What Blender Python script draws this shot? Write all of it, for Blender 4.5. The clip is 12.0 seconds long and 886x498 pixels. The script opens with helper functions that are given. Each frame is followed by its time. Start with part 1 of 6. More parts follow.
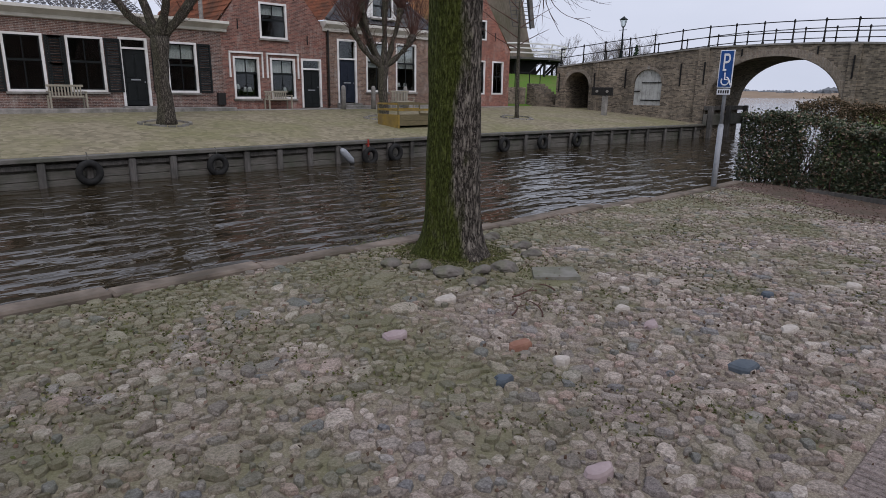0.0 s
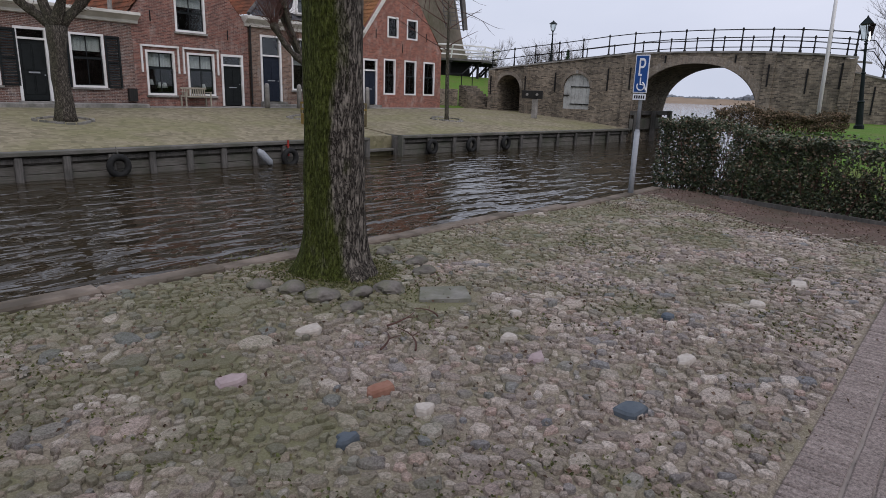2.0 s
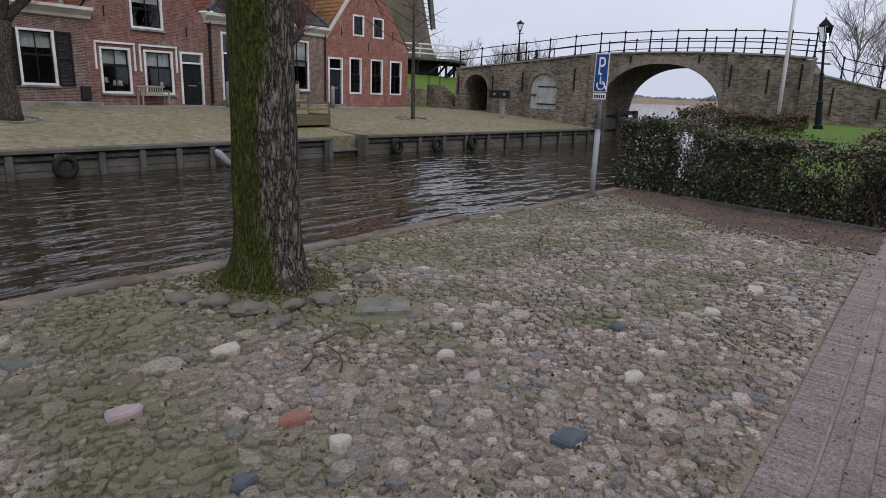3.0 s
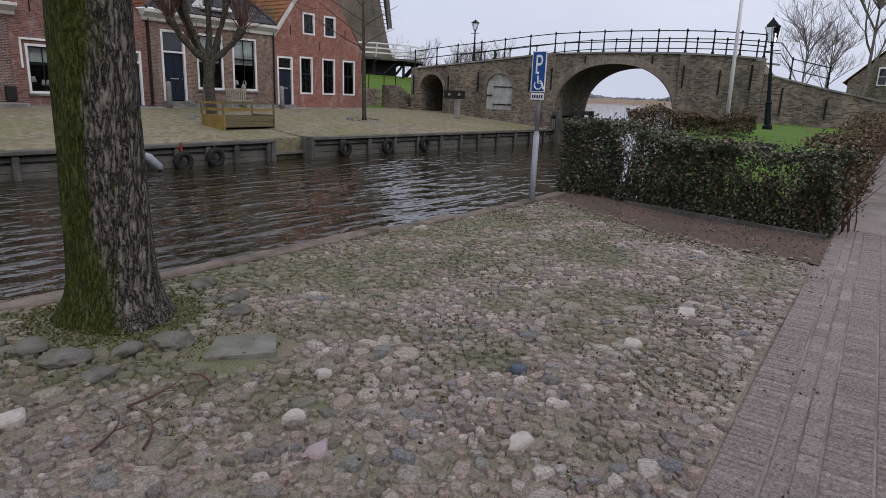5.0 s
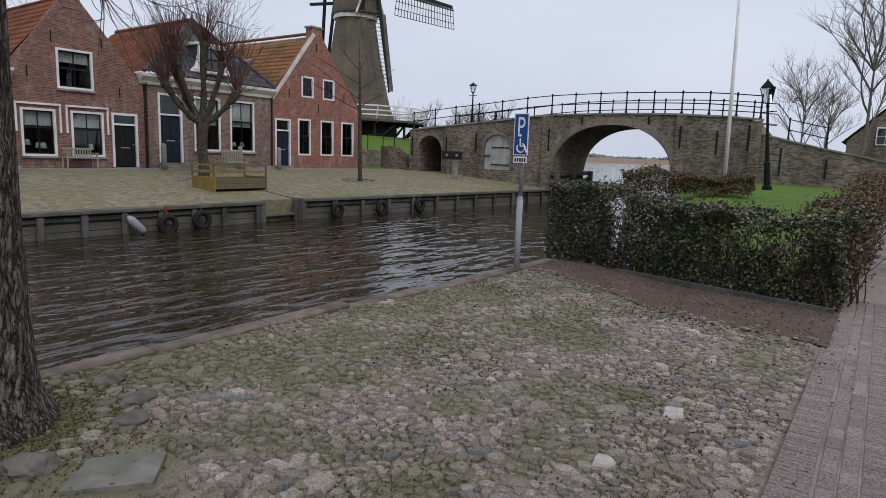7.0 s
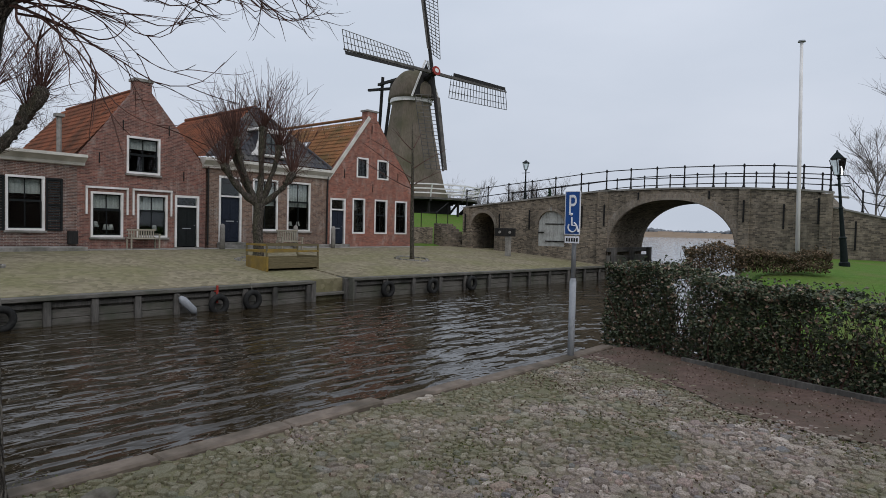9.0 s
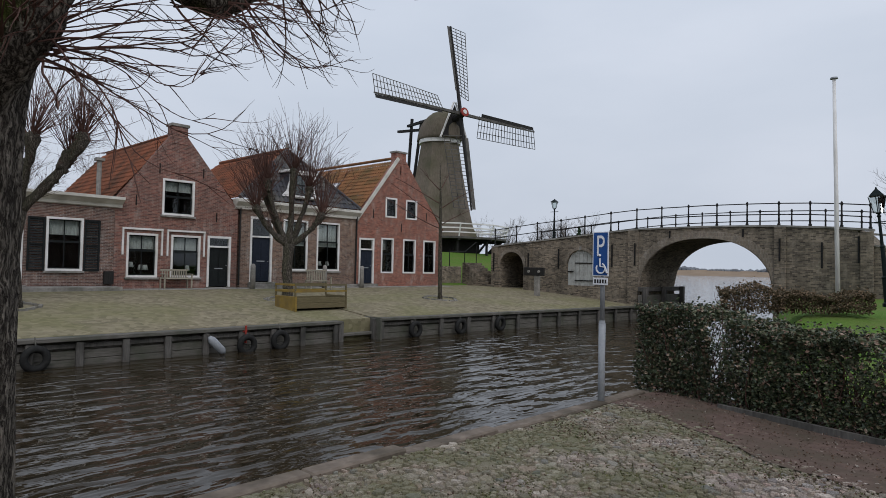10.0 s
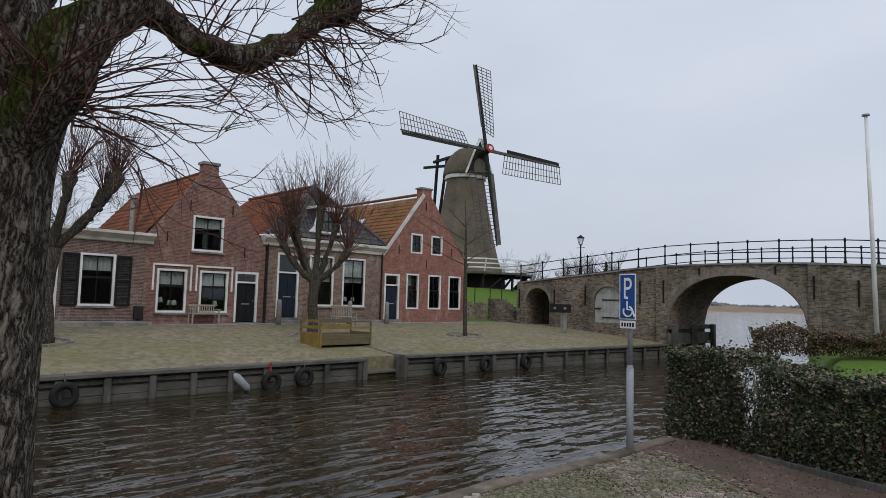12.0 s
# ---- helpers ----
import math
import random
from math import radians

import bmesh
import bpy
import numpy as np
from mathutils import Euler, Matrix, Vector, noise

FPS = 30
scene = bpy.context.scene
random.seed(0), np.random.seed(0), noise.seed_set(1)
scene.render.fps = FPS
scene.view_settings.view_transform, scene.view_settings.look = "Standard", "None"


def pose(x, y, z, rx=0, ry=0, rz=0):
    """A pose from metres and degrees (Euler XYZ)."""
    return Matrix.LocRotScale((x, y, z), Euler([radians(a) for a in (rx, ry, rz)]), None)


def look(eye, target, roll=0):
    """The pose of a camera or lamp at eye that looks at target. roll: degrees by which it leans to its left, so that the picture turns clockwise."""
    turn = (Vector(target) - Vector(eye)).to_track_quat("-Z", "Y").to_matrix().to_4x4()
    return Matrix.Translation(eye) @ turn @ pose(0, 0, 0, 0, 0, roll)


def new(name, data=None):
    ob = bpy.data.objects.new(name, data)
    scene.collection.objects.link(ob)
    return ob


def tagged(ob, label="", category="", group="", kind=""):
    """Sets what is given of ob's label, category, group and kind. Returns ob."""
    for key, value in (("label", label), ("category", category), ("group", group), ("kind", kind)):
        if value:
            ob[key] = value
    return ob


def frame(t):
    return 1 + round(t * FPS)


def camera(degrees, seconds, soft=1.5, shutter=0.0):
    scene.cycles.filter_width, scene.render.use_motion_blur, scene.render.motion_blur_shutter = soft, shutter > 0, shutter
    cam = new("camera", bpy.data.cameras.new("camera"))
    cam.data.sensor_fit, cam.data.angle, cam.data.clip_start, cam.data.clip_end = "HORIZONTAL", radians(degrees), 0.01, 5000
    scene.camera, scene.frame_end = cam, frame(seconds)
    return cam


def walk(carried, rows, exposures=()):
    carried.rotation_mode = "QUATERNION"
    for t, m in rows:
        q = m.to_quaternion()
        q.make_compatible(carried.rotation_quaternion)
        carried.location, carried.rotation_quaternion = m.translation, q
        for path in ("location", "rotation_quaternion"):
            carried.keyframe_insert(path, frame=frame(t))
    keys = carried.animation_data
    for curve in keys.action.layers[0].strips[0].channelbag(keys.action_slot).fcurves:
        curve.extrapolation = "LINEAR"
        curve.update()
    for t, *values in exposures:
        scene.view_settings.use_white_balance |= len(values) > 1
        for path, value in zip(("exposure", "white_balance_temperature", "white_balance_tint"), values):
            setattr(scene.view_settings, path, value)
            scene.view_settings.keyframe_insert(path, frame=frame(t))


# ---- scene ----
cam = camera(70.8, 12.0, soft=0.8)
PATH = [
    (0, (-0.926, 0.579, 1.667), (0.423, 1.971, 1.174), 0.8),
    (0.5, (-0.744, 0.6, 1.659), (0.638, 1.96, 1.168), 1.0),
    (1, (-0.515, 0.596, 1.669), (0.881, 1.942, 1.177), 1.1),
    (1.5, (-0.322, 0.615, 1.665), (1.103, 1.93, 1.174), 1.3),
    (2, (-0.166, 0.65, 1.673), (1.317, 1.901, 1.187), 1.9),
    (2.5, (0.004, 0.681, 1.668), (1.523, 1.887, 1.183), 2.1),
    (3, (0.242, 0.665, 1.665), (1.781, 1.847, 1.181), 2.1),
    (3.2, (0.327, 0.653, 1.669), (1.874, 1.824, 1.183), 2.1),
    (4.8, (1.078, 0.653, 1.658), (2.681, 1.749, 1.177), 2.1),
    (5, (1.176, 0.645, 1.679), (2.78, 1.74, 1.2), 2.1),
    (5.5, (1.394, 0.644, 1.7), (2.999, 1.747, 1.244), 2.1),
    (6, (1.605, 0.696, 1.718), (3.217, 1.807, 1.311), 2.1),
    (6.5, (1.775, 0.711, 1.734), (3.394, 1.83, 1.38), 2.0),
    (7, (1.994, 0.698, 1.753), (3.615, 1.832, 1.454), 1.9),
    (7.2, (2.066, 0.693, 1.764), (3.68, 1.84, 1.481), 1.8),
    (8.8, (2.492, 0.906, 1.802), (4.034, 2.177, 1.716), 1.3),
    (9, (2.552, 0.935, 1.824), (4.077, 2.227, 1.761), 1.3),
    (9.5, (2.626, 0.942, 1.839), (4.113, 2.279, 1.839), 1.2),
    (10, (2.652, 0.95, 1.867), (4.113, 2.314, 1.926), 1.2),
    (10.5, (2.675, 0.948, 1.904), (4.119, 2.327, 2.01), 1.1),
    (11, (2.681, 0.939, 1.918), (4.109, 2.332, 2.059), 1.3),
    (11.5, (2.689, 0.94, 1.943), (4.102, 2.347, 2.099), 1.3),
    (12, (2.697, 0.961, 1.982), (4.095, 2.382, 2.148), 1.5),
]
walk(cam, [(t, look(eye, target, roll)) for t, eye, target, roll in PATH], [(0, 0.42, 6100, 21), (5.5, 0.4, 6100, 21), (7, 0.37, 6100, 18), (9, 0.24, 6150, 15), (12, 0.22, 6150, 15)])

# ---- world and sun: a bright overcast winter day ----
world = bpy.data.worlds.new("overcast")
scene.world = world
world.use_nodes = True
wn, wl = world.node_tree.nodes, world.node_tree.links
bg = wn["Background"]
sky = wn.new("ShaderNodeTexSky")
sky.sky_type, sky.sun_disc, sky.sun_elevation, sky.sun_rotation = "NISHITA", False, radians(28), radians(200)
sky.air_density, sky.dust_density = 2.0, 6.0
grey = wn.new("ShaderNodeHueSaturation")
grey.inputs["Saturation"].default_value = 0.3
wl.new(sky.outputs[0], grey.inputs["Color"])
scale_sky = wn.new("ShaderNodeVectorMath")
scale_sky.operation = "SCALE"
scale_sky.inputs["Scale"].default_value = 0.06
wl.new(grey.outputs[0], scale_sky.inputs[0])
cloud_noise = wn.new("ShaderNodeTexNoise")
cloud_noise.inputs["Scale"].default_value, cloud_noise.inputs["Detail"].default_value = 2.2, 5
stretch = wn.new("ShaderNodeMapping")
stretch.inputs["Scale"].default_value = (1, 1, 3)
wtc = wn.new("ShaderNodeTexCoord")
wl.new(wtc.outputs["Generated"], stretch.inputs[0])
wl.new(stretch.outputs[0], cloud_noise.inputs["Vector"])
cloud = wn.new("ShaderNodeValToRGB")
cloud.color_ramp.elements[0].position, cloud.color_ramp.elements[0].color = 0.3, (0.565, 0.625, 0.675, 1)
cloud.color_ramp.elements[1].position, cloud.color_ramp.elements[1].color = 0.75, (0.665, 0.715, 0.755, 1)
wl.new(cloud_noise.outputs[0], cloud.inputs[0])
wmix = wn.new("ShaderNodeMixRGB")
wmix.inputs[0].default_value = 0.85
wl.new(scale_sky.outputs[0], wmix.inputs[1])
# an overcast sky is dimmer low down than overhead
up = wn.new("ShaderNodeSeparateXYZ")
wl.new(wtc.outputs["Generated"], up.inputs[0])
dim = wn.new("ShaderNodeMapRange")
for k, v in (("From Min", 0.0), ("From Max", 0.7), ("To Min", 0.88), ("To Max", 1.08)):
    dim.inputs[k].default_value = v
wl.new(up.outputs["Z"], dim.inputs["Value"])
shade = wn.new("ShaderNodeVectorMath")
shade.operation = "SCALE"
wl.new(cloud.outputs[0], shade.inputs[0])
wl.new(dim.outputs[0], shade.inputs["Scale"])
wl.new(shade.outputs[0], wmix.inputs[2])
wl.new(wmix.outputs[0], bg.inputs["Color"])
bg.inputs["Strength"].default_value = 1.0
sun = new("sun", bpy.data.lights.new("sun", "SUN"))
sun.data.energy, sun.data.angle, sun.data.color = 0.7, radians(25), (1.0, 0.96, 0.9)
sun.matrix_world = look((0, 0, 50), (12, 24, 22))


# ---- materials ----
def mat(name, base, rough=0.8, metal=0.0):
    m = bpy.data.materials.new(name)
    m.use_nodes = True
    b = m.node_tree.nodes["Principled BSDF"]
    b.inputs["Base Color"].default_value = (*base, 1)
    b.inputs["Roughness"].default_value, b.inputs["Metallic"].default_value = rough, metal
    b.inputs["Specular IOR Level"].default_value = 0.5 if rough < 0.1 else 0.3 if rough < 0.5 else 0.12
    return m


def nd(m, kind, **inputs):
    n = m.node_tree.nodes.new(kind)
    for k, v in inputs.items():
        n.inputs[k.replace("_", " ")].default_value = v
    return n


def ln(m, a, b):
    m.node_tree.links.new(a, b)


def ramp(m, src, stops):
    r = m.node_tree.nodes.new("ShaderNodeValToRGB")
    while len(r.color_ramp.elements) < len(stops):
        r.color_ramp.elements.new(0.5)
    for e, (p, c) in zip(r.color_ramp.elements, stops):
        e.position, e.color = p, (*c, 1)
    ln(m, src, r.inputs[0])
    return r.outputs[0]


def mix(m, fac, a, b, how="MIX"):
    n = m.node_tree.nodes.new("ShaderNodeMixRGB")
    n.blend_type = how
    for i, v in enumerate((fac, a, b)):
        if isinstance(v, (int, float)):
            n.inputs[i].default_value = v
        elif isinstance(v, tuple):
            n.inputs[i].default_value = (*v, 1)
        else:
            ln(m, v, n.inputs[i])
    return n.outputs[0]


def noise_out(m, scale, detail=4, rough=0.55, stretch_by=None, coord="Object"):
    tc = m.node_tree.nodes.new("ShaderNodeTexCoord")
    src = tc.outputs[coord]
    if stretch_by:
        mp = m.node_tree.nodes.new("ShaderNodeMapping")
        mp.inputs["Scale"].default_value = stretch_by
        ln(m, src, mp.inputs[0])
        src = mp.outputs[0]
    n = nd(m, "ShaderNodeTexNoise", Scale=scale, Detail=detail, Roughness=rough)
    ln(m, src, n.inputs["Vector"])
    return n.outputs[0]


def bump(m, height, strength=0.4, distance=0.01):
    b = m.node_tree.nodes.new("ShaderNodeBump")
    b.inputs["Strength"].default_value, b.inputs["Distance"].default_value = strength, distance
    ln(m, height, b.inputs["Height"])
    ln(m, b.outputs[0], m.node_tree.nodes["Principled BSDF"].inputs["Normal"])


def to_base(m, out):
    ln(m, out, m.node_tree.nodes["Principled BSDF"].inputs["Base Color"])


def grained(name, a, b, scale=6, rough=0.8, metal=0.0, stretch_by=None, bumpy=0.3, dirt=None, dirt_scale=1.2, depth=0.006):
    """Two tones mixed by fine grain, with larger stains and relief."""
    m = mat(name, a, rough, metal)
    g = noise_out(m, scale, 6, 0.6, stretch_by)
    col = ramp(m, g, [(0.3, a), (0.7, b)])
    if dirt:
        d = noise_out(m, dirt_scale, 4, 0.6)
        col = mix(m, ramp(m, d, [(0.42, (0, 0, 0)), (0.68, (0.85, 0.85, 0.85))]), col, dirt)
    to_base(m, col)
    bump(m, g, bumpy, depth)
    return m


def brick_mat(name, c1, c2, mortar, stain=(0.1, 0.08, 0.07), stain2=(0.5, 0.47, 0.42), length=0.21, height=0.062, rough=0.85, amount=0.5):
    """Brick bond laid on upright walls of any facing, with soot and lime stains."""
    m = mat(name, c1, rough)
    tc = m.node_tree.nodes.new("ShaderNodeTexCoord")
    sep = m.node_tree.nodes.new("ShaderNodeSeparateXYZ")
    ln(m, tc.outputs["Object"], sep.inputs[0])
    add = m.node_tree.nodes.new("ShaderNodeMath")
    ln(m, sep.outputs[0], add.inputs[0])
    ln(m, sep.outputs[1], add.inputs[1])
    comb = m.node_tree.nodes.new("ShaderNodeCombineXYZ")
    ln(m, add.outputs[0], comb.inputs[0])
    ln(m, sep.outputs[2], comb.inputs[1])
    br = nd(m, "ShaderNodeTexBrick", Scale=1.0, Mortar_Size=0.006, Brick_Width=length, Row_Height=height, Bias=0.0)
    ln(m, comb.outputs[0], br.inputs["Vector"])
    for k, c in (("Color1", c1), ("Color2", c2), ("Mortar", mortar)):
        br.inputs[k].default_value = (*c, 1)
    col = br.outputs["Color"]
    n1 = noise_out(m, 0.55, 7, 0.7, (1, 1, 0.6))
    col = mix(m, ramp(m, n1, [(0.38, (0, 0, 0)), (0.75, (amount, amount, amount))]), col, stain)
    n2 = noise_out(m, 1.9, 6, 0.7, (1, 1, 0.5))
    col = mix(m, ramp(m, n2, [(0.52, (0, 0, 0)), (0.8, (0.45, 0.45, 0.45))]), col, stain2)
    n3 = noise_out(m, 6, 9, 0.8)
    col = mix(m, 0.75, col, ramp(m, n3, [(0.3, (0.25, 0.25, 0.25)), (0.7, (0.8, 0.8, 0.8))]), "OVERLAY")
    to_base(m, col)
    bump(m, br.outputs["Fac"], -0.6, 0.01)
    return m


M_BRICK_A = brick_mat("dark brown brick", (0.19, 0.1, 0.075), (0.075, 0.045, 0.04), (0.36, 0.32, 0.28))
M_BRICK_B = brick_mat("purple red brick", (0.27, 0.115, 0.085), (0.105, 0.052, 0.045), (0.3, 0.22, 0.18), amount=0.6)
M_BRICK_C = brick_mat("grey brown brick", (0.25, 0.155, 0.11), (0.11, 0.07, 0.055), (0.32, 0.27, 0.22))
M_BRICK_D = brick_mat("orange red brick", (0.33, 0.125, 0.085), (0.17, 0.075, 0.055), (0.3, 0.19, 0.15), amount=0.45)
M_BRICK_BR = brick_mat("weathered yellow brick", (0.3, 0.245, 0.178), (0.075, 0.062, 0.05), (0.23, 0.2, 0.16), stain=(0.045, 0.042, 0.034), stain2=(0.44, 0.38, 0.3), length=0.22, height=0.07, amount=0.85)
M_STONE = grained("grey stone", (0.22, 0.21, 0.19), (0.34, 0.32, 0.29), 9, 0.85, dirt=(0.1, 0.1, 0.08))
M_SLAB = grained("worn paving slab", (0.15, 0.145, 0.125), (0.24, 0.23, 0.2), 9, 0.85, dirt=(0.11, 0.115, 0.07), dirt_scale=4)
M_BOULDER = grained("mossy boulder", (0.09, 0.08, 0.07), (0.23, 0.21, 0.185), 9, 0.85, dirt=(0.075, 0.085, 0.035), dirt_scale=4, bumpy=0.6)
M_KERB = grained("worn dark kerb stone", (0.13, 0.105, 0.085), (0.25, 0.205, 0.165), 7, 0.9, dirt=(0.07, 0.06, 0.045), dirt_scale=1.5)
M_WHITE = grained("white paint", (0.72, 0.71, 0.68), (0.8, 0.79, 0.77), 3, 0.45, bumpy=0.05, dirt=(0.55, 0.53, 0.48), dirt_scale=0.8)
M_CREAM = grained("cream cornice paint", (0.55, 0.53, 0.47), (0.66, 0.64, 0.58), 2.5, 0.55, bumpy=0.05, dirt=(0.4, 0.38, 0.33))
M_DARK = grained("black green paint", (0.007, 0.009, 0.009), (0.014, 0.017, 0.017), 4, 0.5, bumpy=0.05)
M_BLUEDOOR = grained("dark blue paint", (0.01, 0.014, 0.024), (0.018, 0.024, 0.038), 4, 0.5, bumpy=0.05)
for painted in (M_DARK, M_BLUEDOOR):
    painted.node_tree.nodes["Principled BSDF"].inputs["Specular IOR Level"].default_value = 0.2
M_IRON = grained("black iron", (0.012, 0.013, 0.014), (0.03, 0.028, 0.026), 12, 0.5, 0.3, bumpy=0.2)
M_LAMPGREEN = grained("dark green lamp iron", (0.006, 0.01, 0.01), (0.012, 0.018, 0.017), 8, 0.5, 0.1, bumpy=0.1)
M_GALV = grained("galvanised steel", (0.25, 0.265, 0.28), (0.34, 0.355, 0.37), 14, 0.6, 0.1, bumpy=0.05)
# near-black room walls: the shade indoors is put into the colour
M_ROOMSHADE = grained("room painted dim", (0.016, 0.015, 0.014), (0.035, 0.032, 0.028), 1.5, 0.9)
M_CURTAIN = grained("white blind cloth", (0.6, 0.6, 0.58), (0.7, 0.7, 0.68), 5, 0.9, stretch_by=(14, 14, 1), bumpy=0.2)
M_WOODGREY = grained("weathered grey wood", (0.085, 0.08, 0.07), (0.17, 0.16, 0.14), 3, 0.8, stretch_by=(1, 6, 12), bumpy=0.4, dirt=(0.07, 0.075, 0.055))
M_PILE = grained("wet grey pile wood", (0.075, 0.07, 0.064), (0.15, 0.142, 0.128), 3, 0.75, stretch_by=(8, 8, 1), bumpy=0.4, dirt=(0.04, 0.04, 0.035))
M_WOODPALE = grained("pale grey painted boards", (0.36, 0.37, 0.35), (0.46, 0.47, 0.44), 3, 0.8, stretch_by=(6, 6, 1), bumpy=0.3, dirt=(0.22, 0.22, 0.2), dirt_scale=2)
M_BENCHWOOD = grained("greyed teak", (0.24, 0.22, 0.17), (0.36, 0.33, 0.26), 4, 0.8, stretch_by=(1, 8, 8), bumpy=0.3)
M_OCHRE = grained("ochre yellow worn paint", (0.2, 0.135, 0.03), (0.29, 0.2, 0.055), 4, 0.6, bumpy=0.15, dirt=(0.16, 0.12, 0.06), dirt_scale=2.5)
M_OLIVE = grained("olive brown worn wood", (0.1, 0.085, 0.045), (0.17, 0.14, 0.08), 4, 0.7, stretch_by=(1, 6, 10), bumpy=0.3)
M_TILE = grained("orange pantile", (0.15, 0.058, 0.036), (0.26, 0.098, 0.05), 7, 0.85, dirt=(0.065, 0.042, 0.03), dirt_scale=0.9)
M_TILE_D = grained("mossy orange pantile", (0.19, 0.085, 0.042), (0.29, 0.145, 0.065), 7, 0.85, dirt=(0.095, 0.078, 0.036), dirt_scale=0.9)
M_SLATE = grained("blue grey glazed pantile", (0.045, 0.047, 0.055), (0.085, 0.086, 0.095), 7, 0.65, dirt=(0.14, 0.13, 0.11), dirt_scale=1.5)
M_RUBBER = grained("old tyre rubber", (0.012, 0.012, 0.012), (0.03, 0.03, 0.028), 10, 0.75)
M_THATCH = grained("weathered reed thatch", (0.13, 0.105, 0.08), (0.2, 0.17, 0.135), 2.2, 0.95, stretch_by=(5, 5, 1), bumpy=0.6, depth=0.05, dirt=(0.085, 0.085, 0.05), dirt_scale=0.35)
M_TAR = grained("tarred boards", (0.018, 0.018, 0.018), (0.035, 0.033, 0.03), 3, 0.7, stretch_by=(8, 8, 1))
M_GRASS = grained("grass ground", (0.06, 0.128, 0.015), (0.105, 0.19, 0.028), 9, 0.9, bumpy=0.8, depth=0.04, dirt=(0.12, 0.14, 0.04), dirt_scale=0.7)
M_REED = grained("dry reed", (0.21, 0.155, 0.105), (0.27, 0.205, 0.145), 0.06, 0.95, bumpy=0.2)
# pale blue-grey tones put the haze of distance into the wood's colour
M_HAZEWOOD = grained("haze-paled bare wood", (0.13, 0.14, 0.15), (0.18, 0.19, 0.2), 0.08, 1.0, bumpy=0.0)
M_SIGNBLUE = grained("sign blue", (0.012, 0.068, 0.25), (0.016, 0.08, 0.29), 5, 0.35, bumpy=0.02, dirt=(0.02, 0.065, 0.2))
M_SIGNSKYWHITE = mat("sign white and sky-white glass", (0.75, 0.76, 0.78), 0.35)
M_RED = grained("rusty red paint", (0.24, 0.03, 0.025), (0.3, 0.05, 0.035), 4, 0.5, bumpy=0.05)
M_LEAD = grained("zinc", (0.24, 0.25, 0.26), (0.33, 0.34, 0.35), 4, 0.5, 0.3, bumpy=0.1)

M_GLASS = mat("window glass", (0.02, 0.024, 0.028), 0.04)
M_GLASS.node_tree.nodes["Principled BSDF"].inputs["Alpha"].default_value = 1.0
M_GLASS.node_tree.nodes["Principled BSDF"].inputs["Transmission Weight"].default_value = 0.0


def glass_mat():
    m = bpy.data.materials.new("clear pane")
    m.use_nodes = True
    t = m.node_tree
    t.nodes.remove(t.nodes["Principled BSDF"])
    tr = t.nodes.new("ShaderNodeBsdfTransparent")
    tr.inputs[0].default_value = (0.8, 0.84, 0.83, 1)
    gl = t.nodes.new("ShaderNodeBsdfGlossy")
    gl.inputs["Roughness"].default_value = 0.03
    fr = t.nodes.new("ShaderNodeFresnel")
    fr.inputs[0].default_value = 1.5
    mx = t.nodes.new("ShaderNodeMixShader")
    ln(m, fr.outputs[0], mx.inputs[0])
    ln(m, tr.outputs[0], mx.inputs[1])
    ln(m, gl.outputs[0], mx.inputs[2])
    ln(m, mx.outputs[0], t.nodes["Material Output"].inputs[0])
    return m


M_PANE = glass_mat()


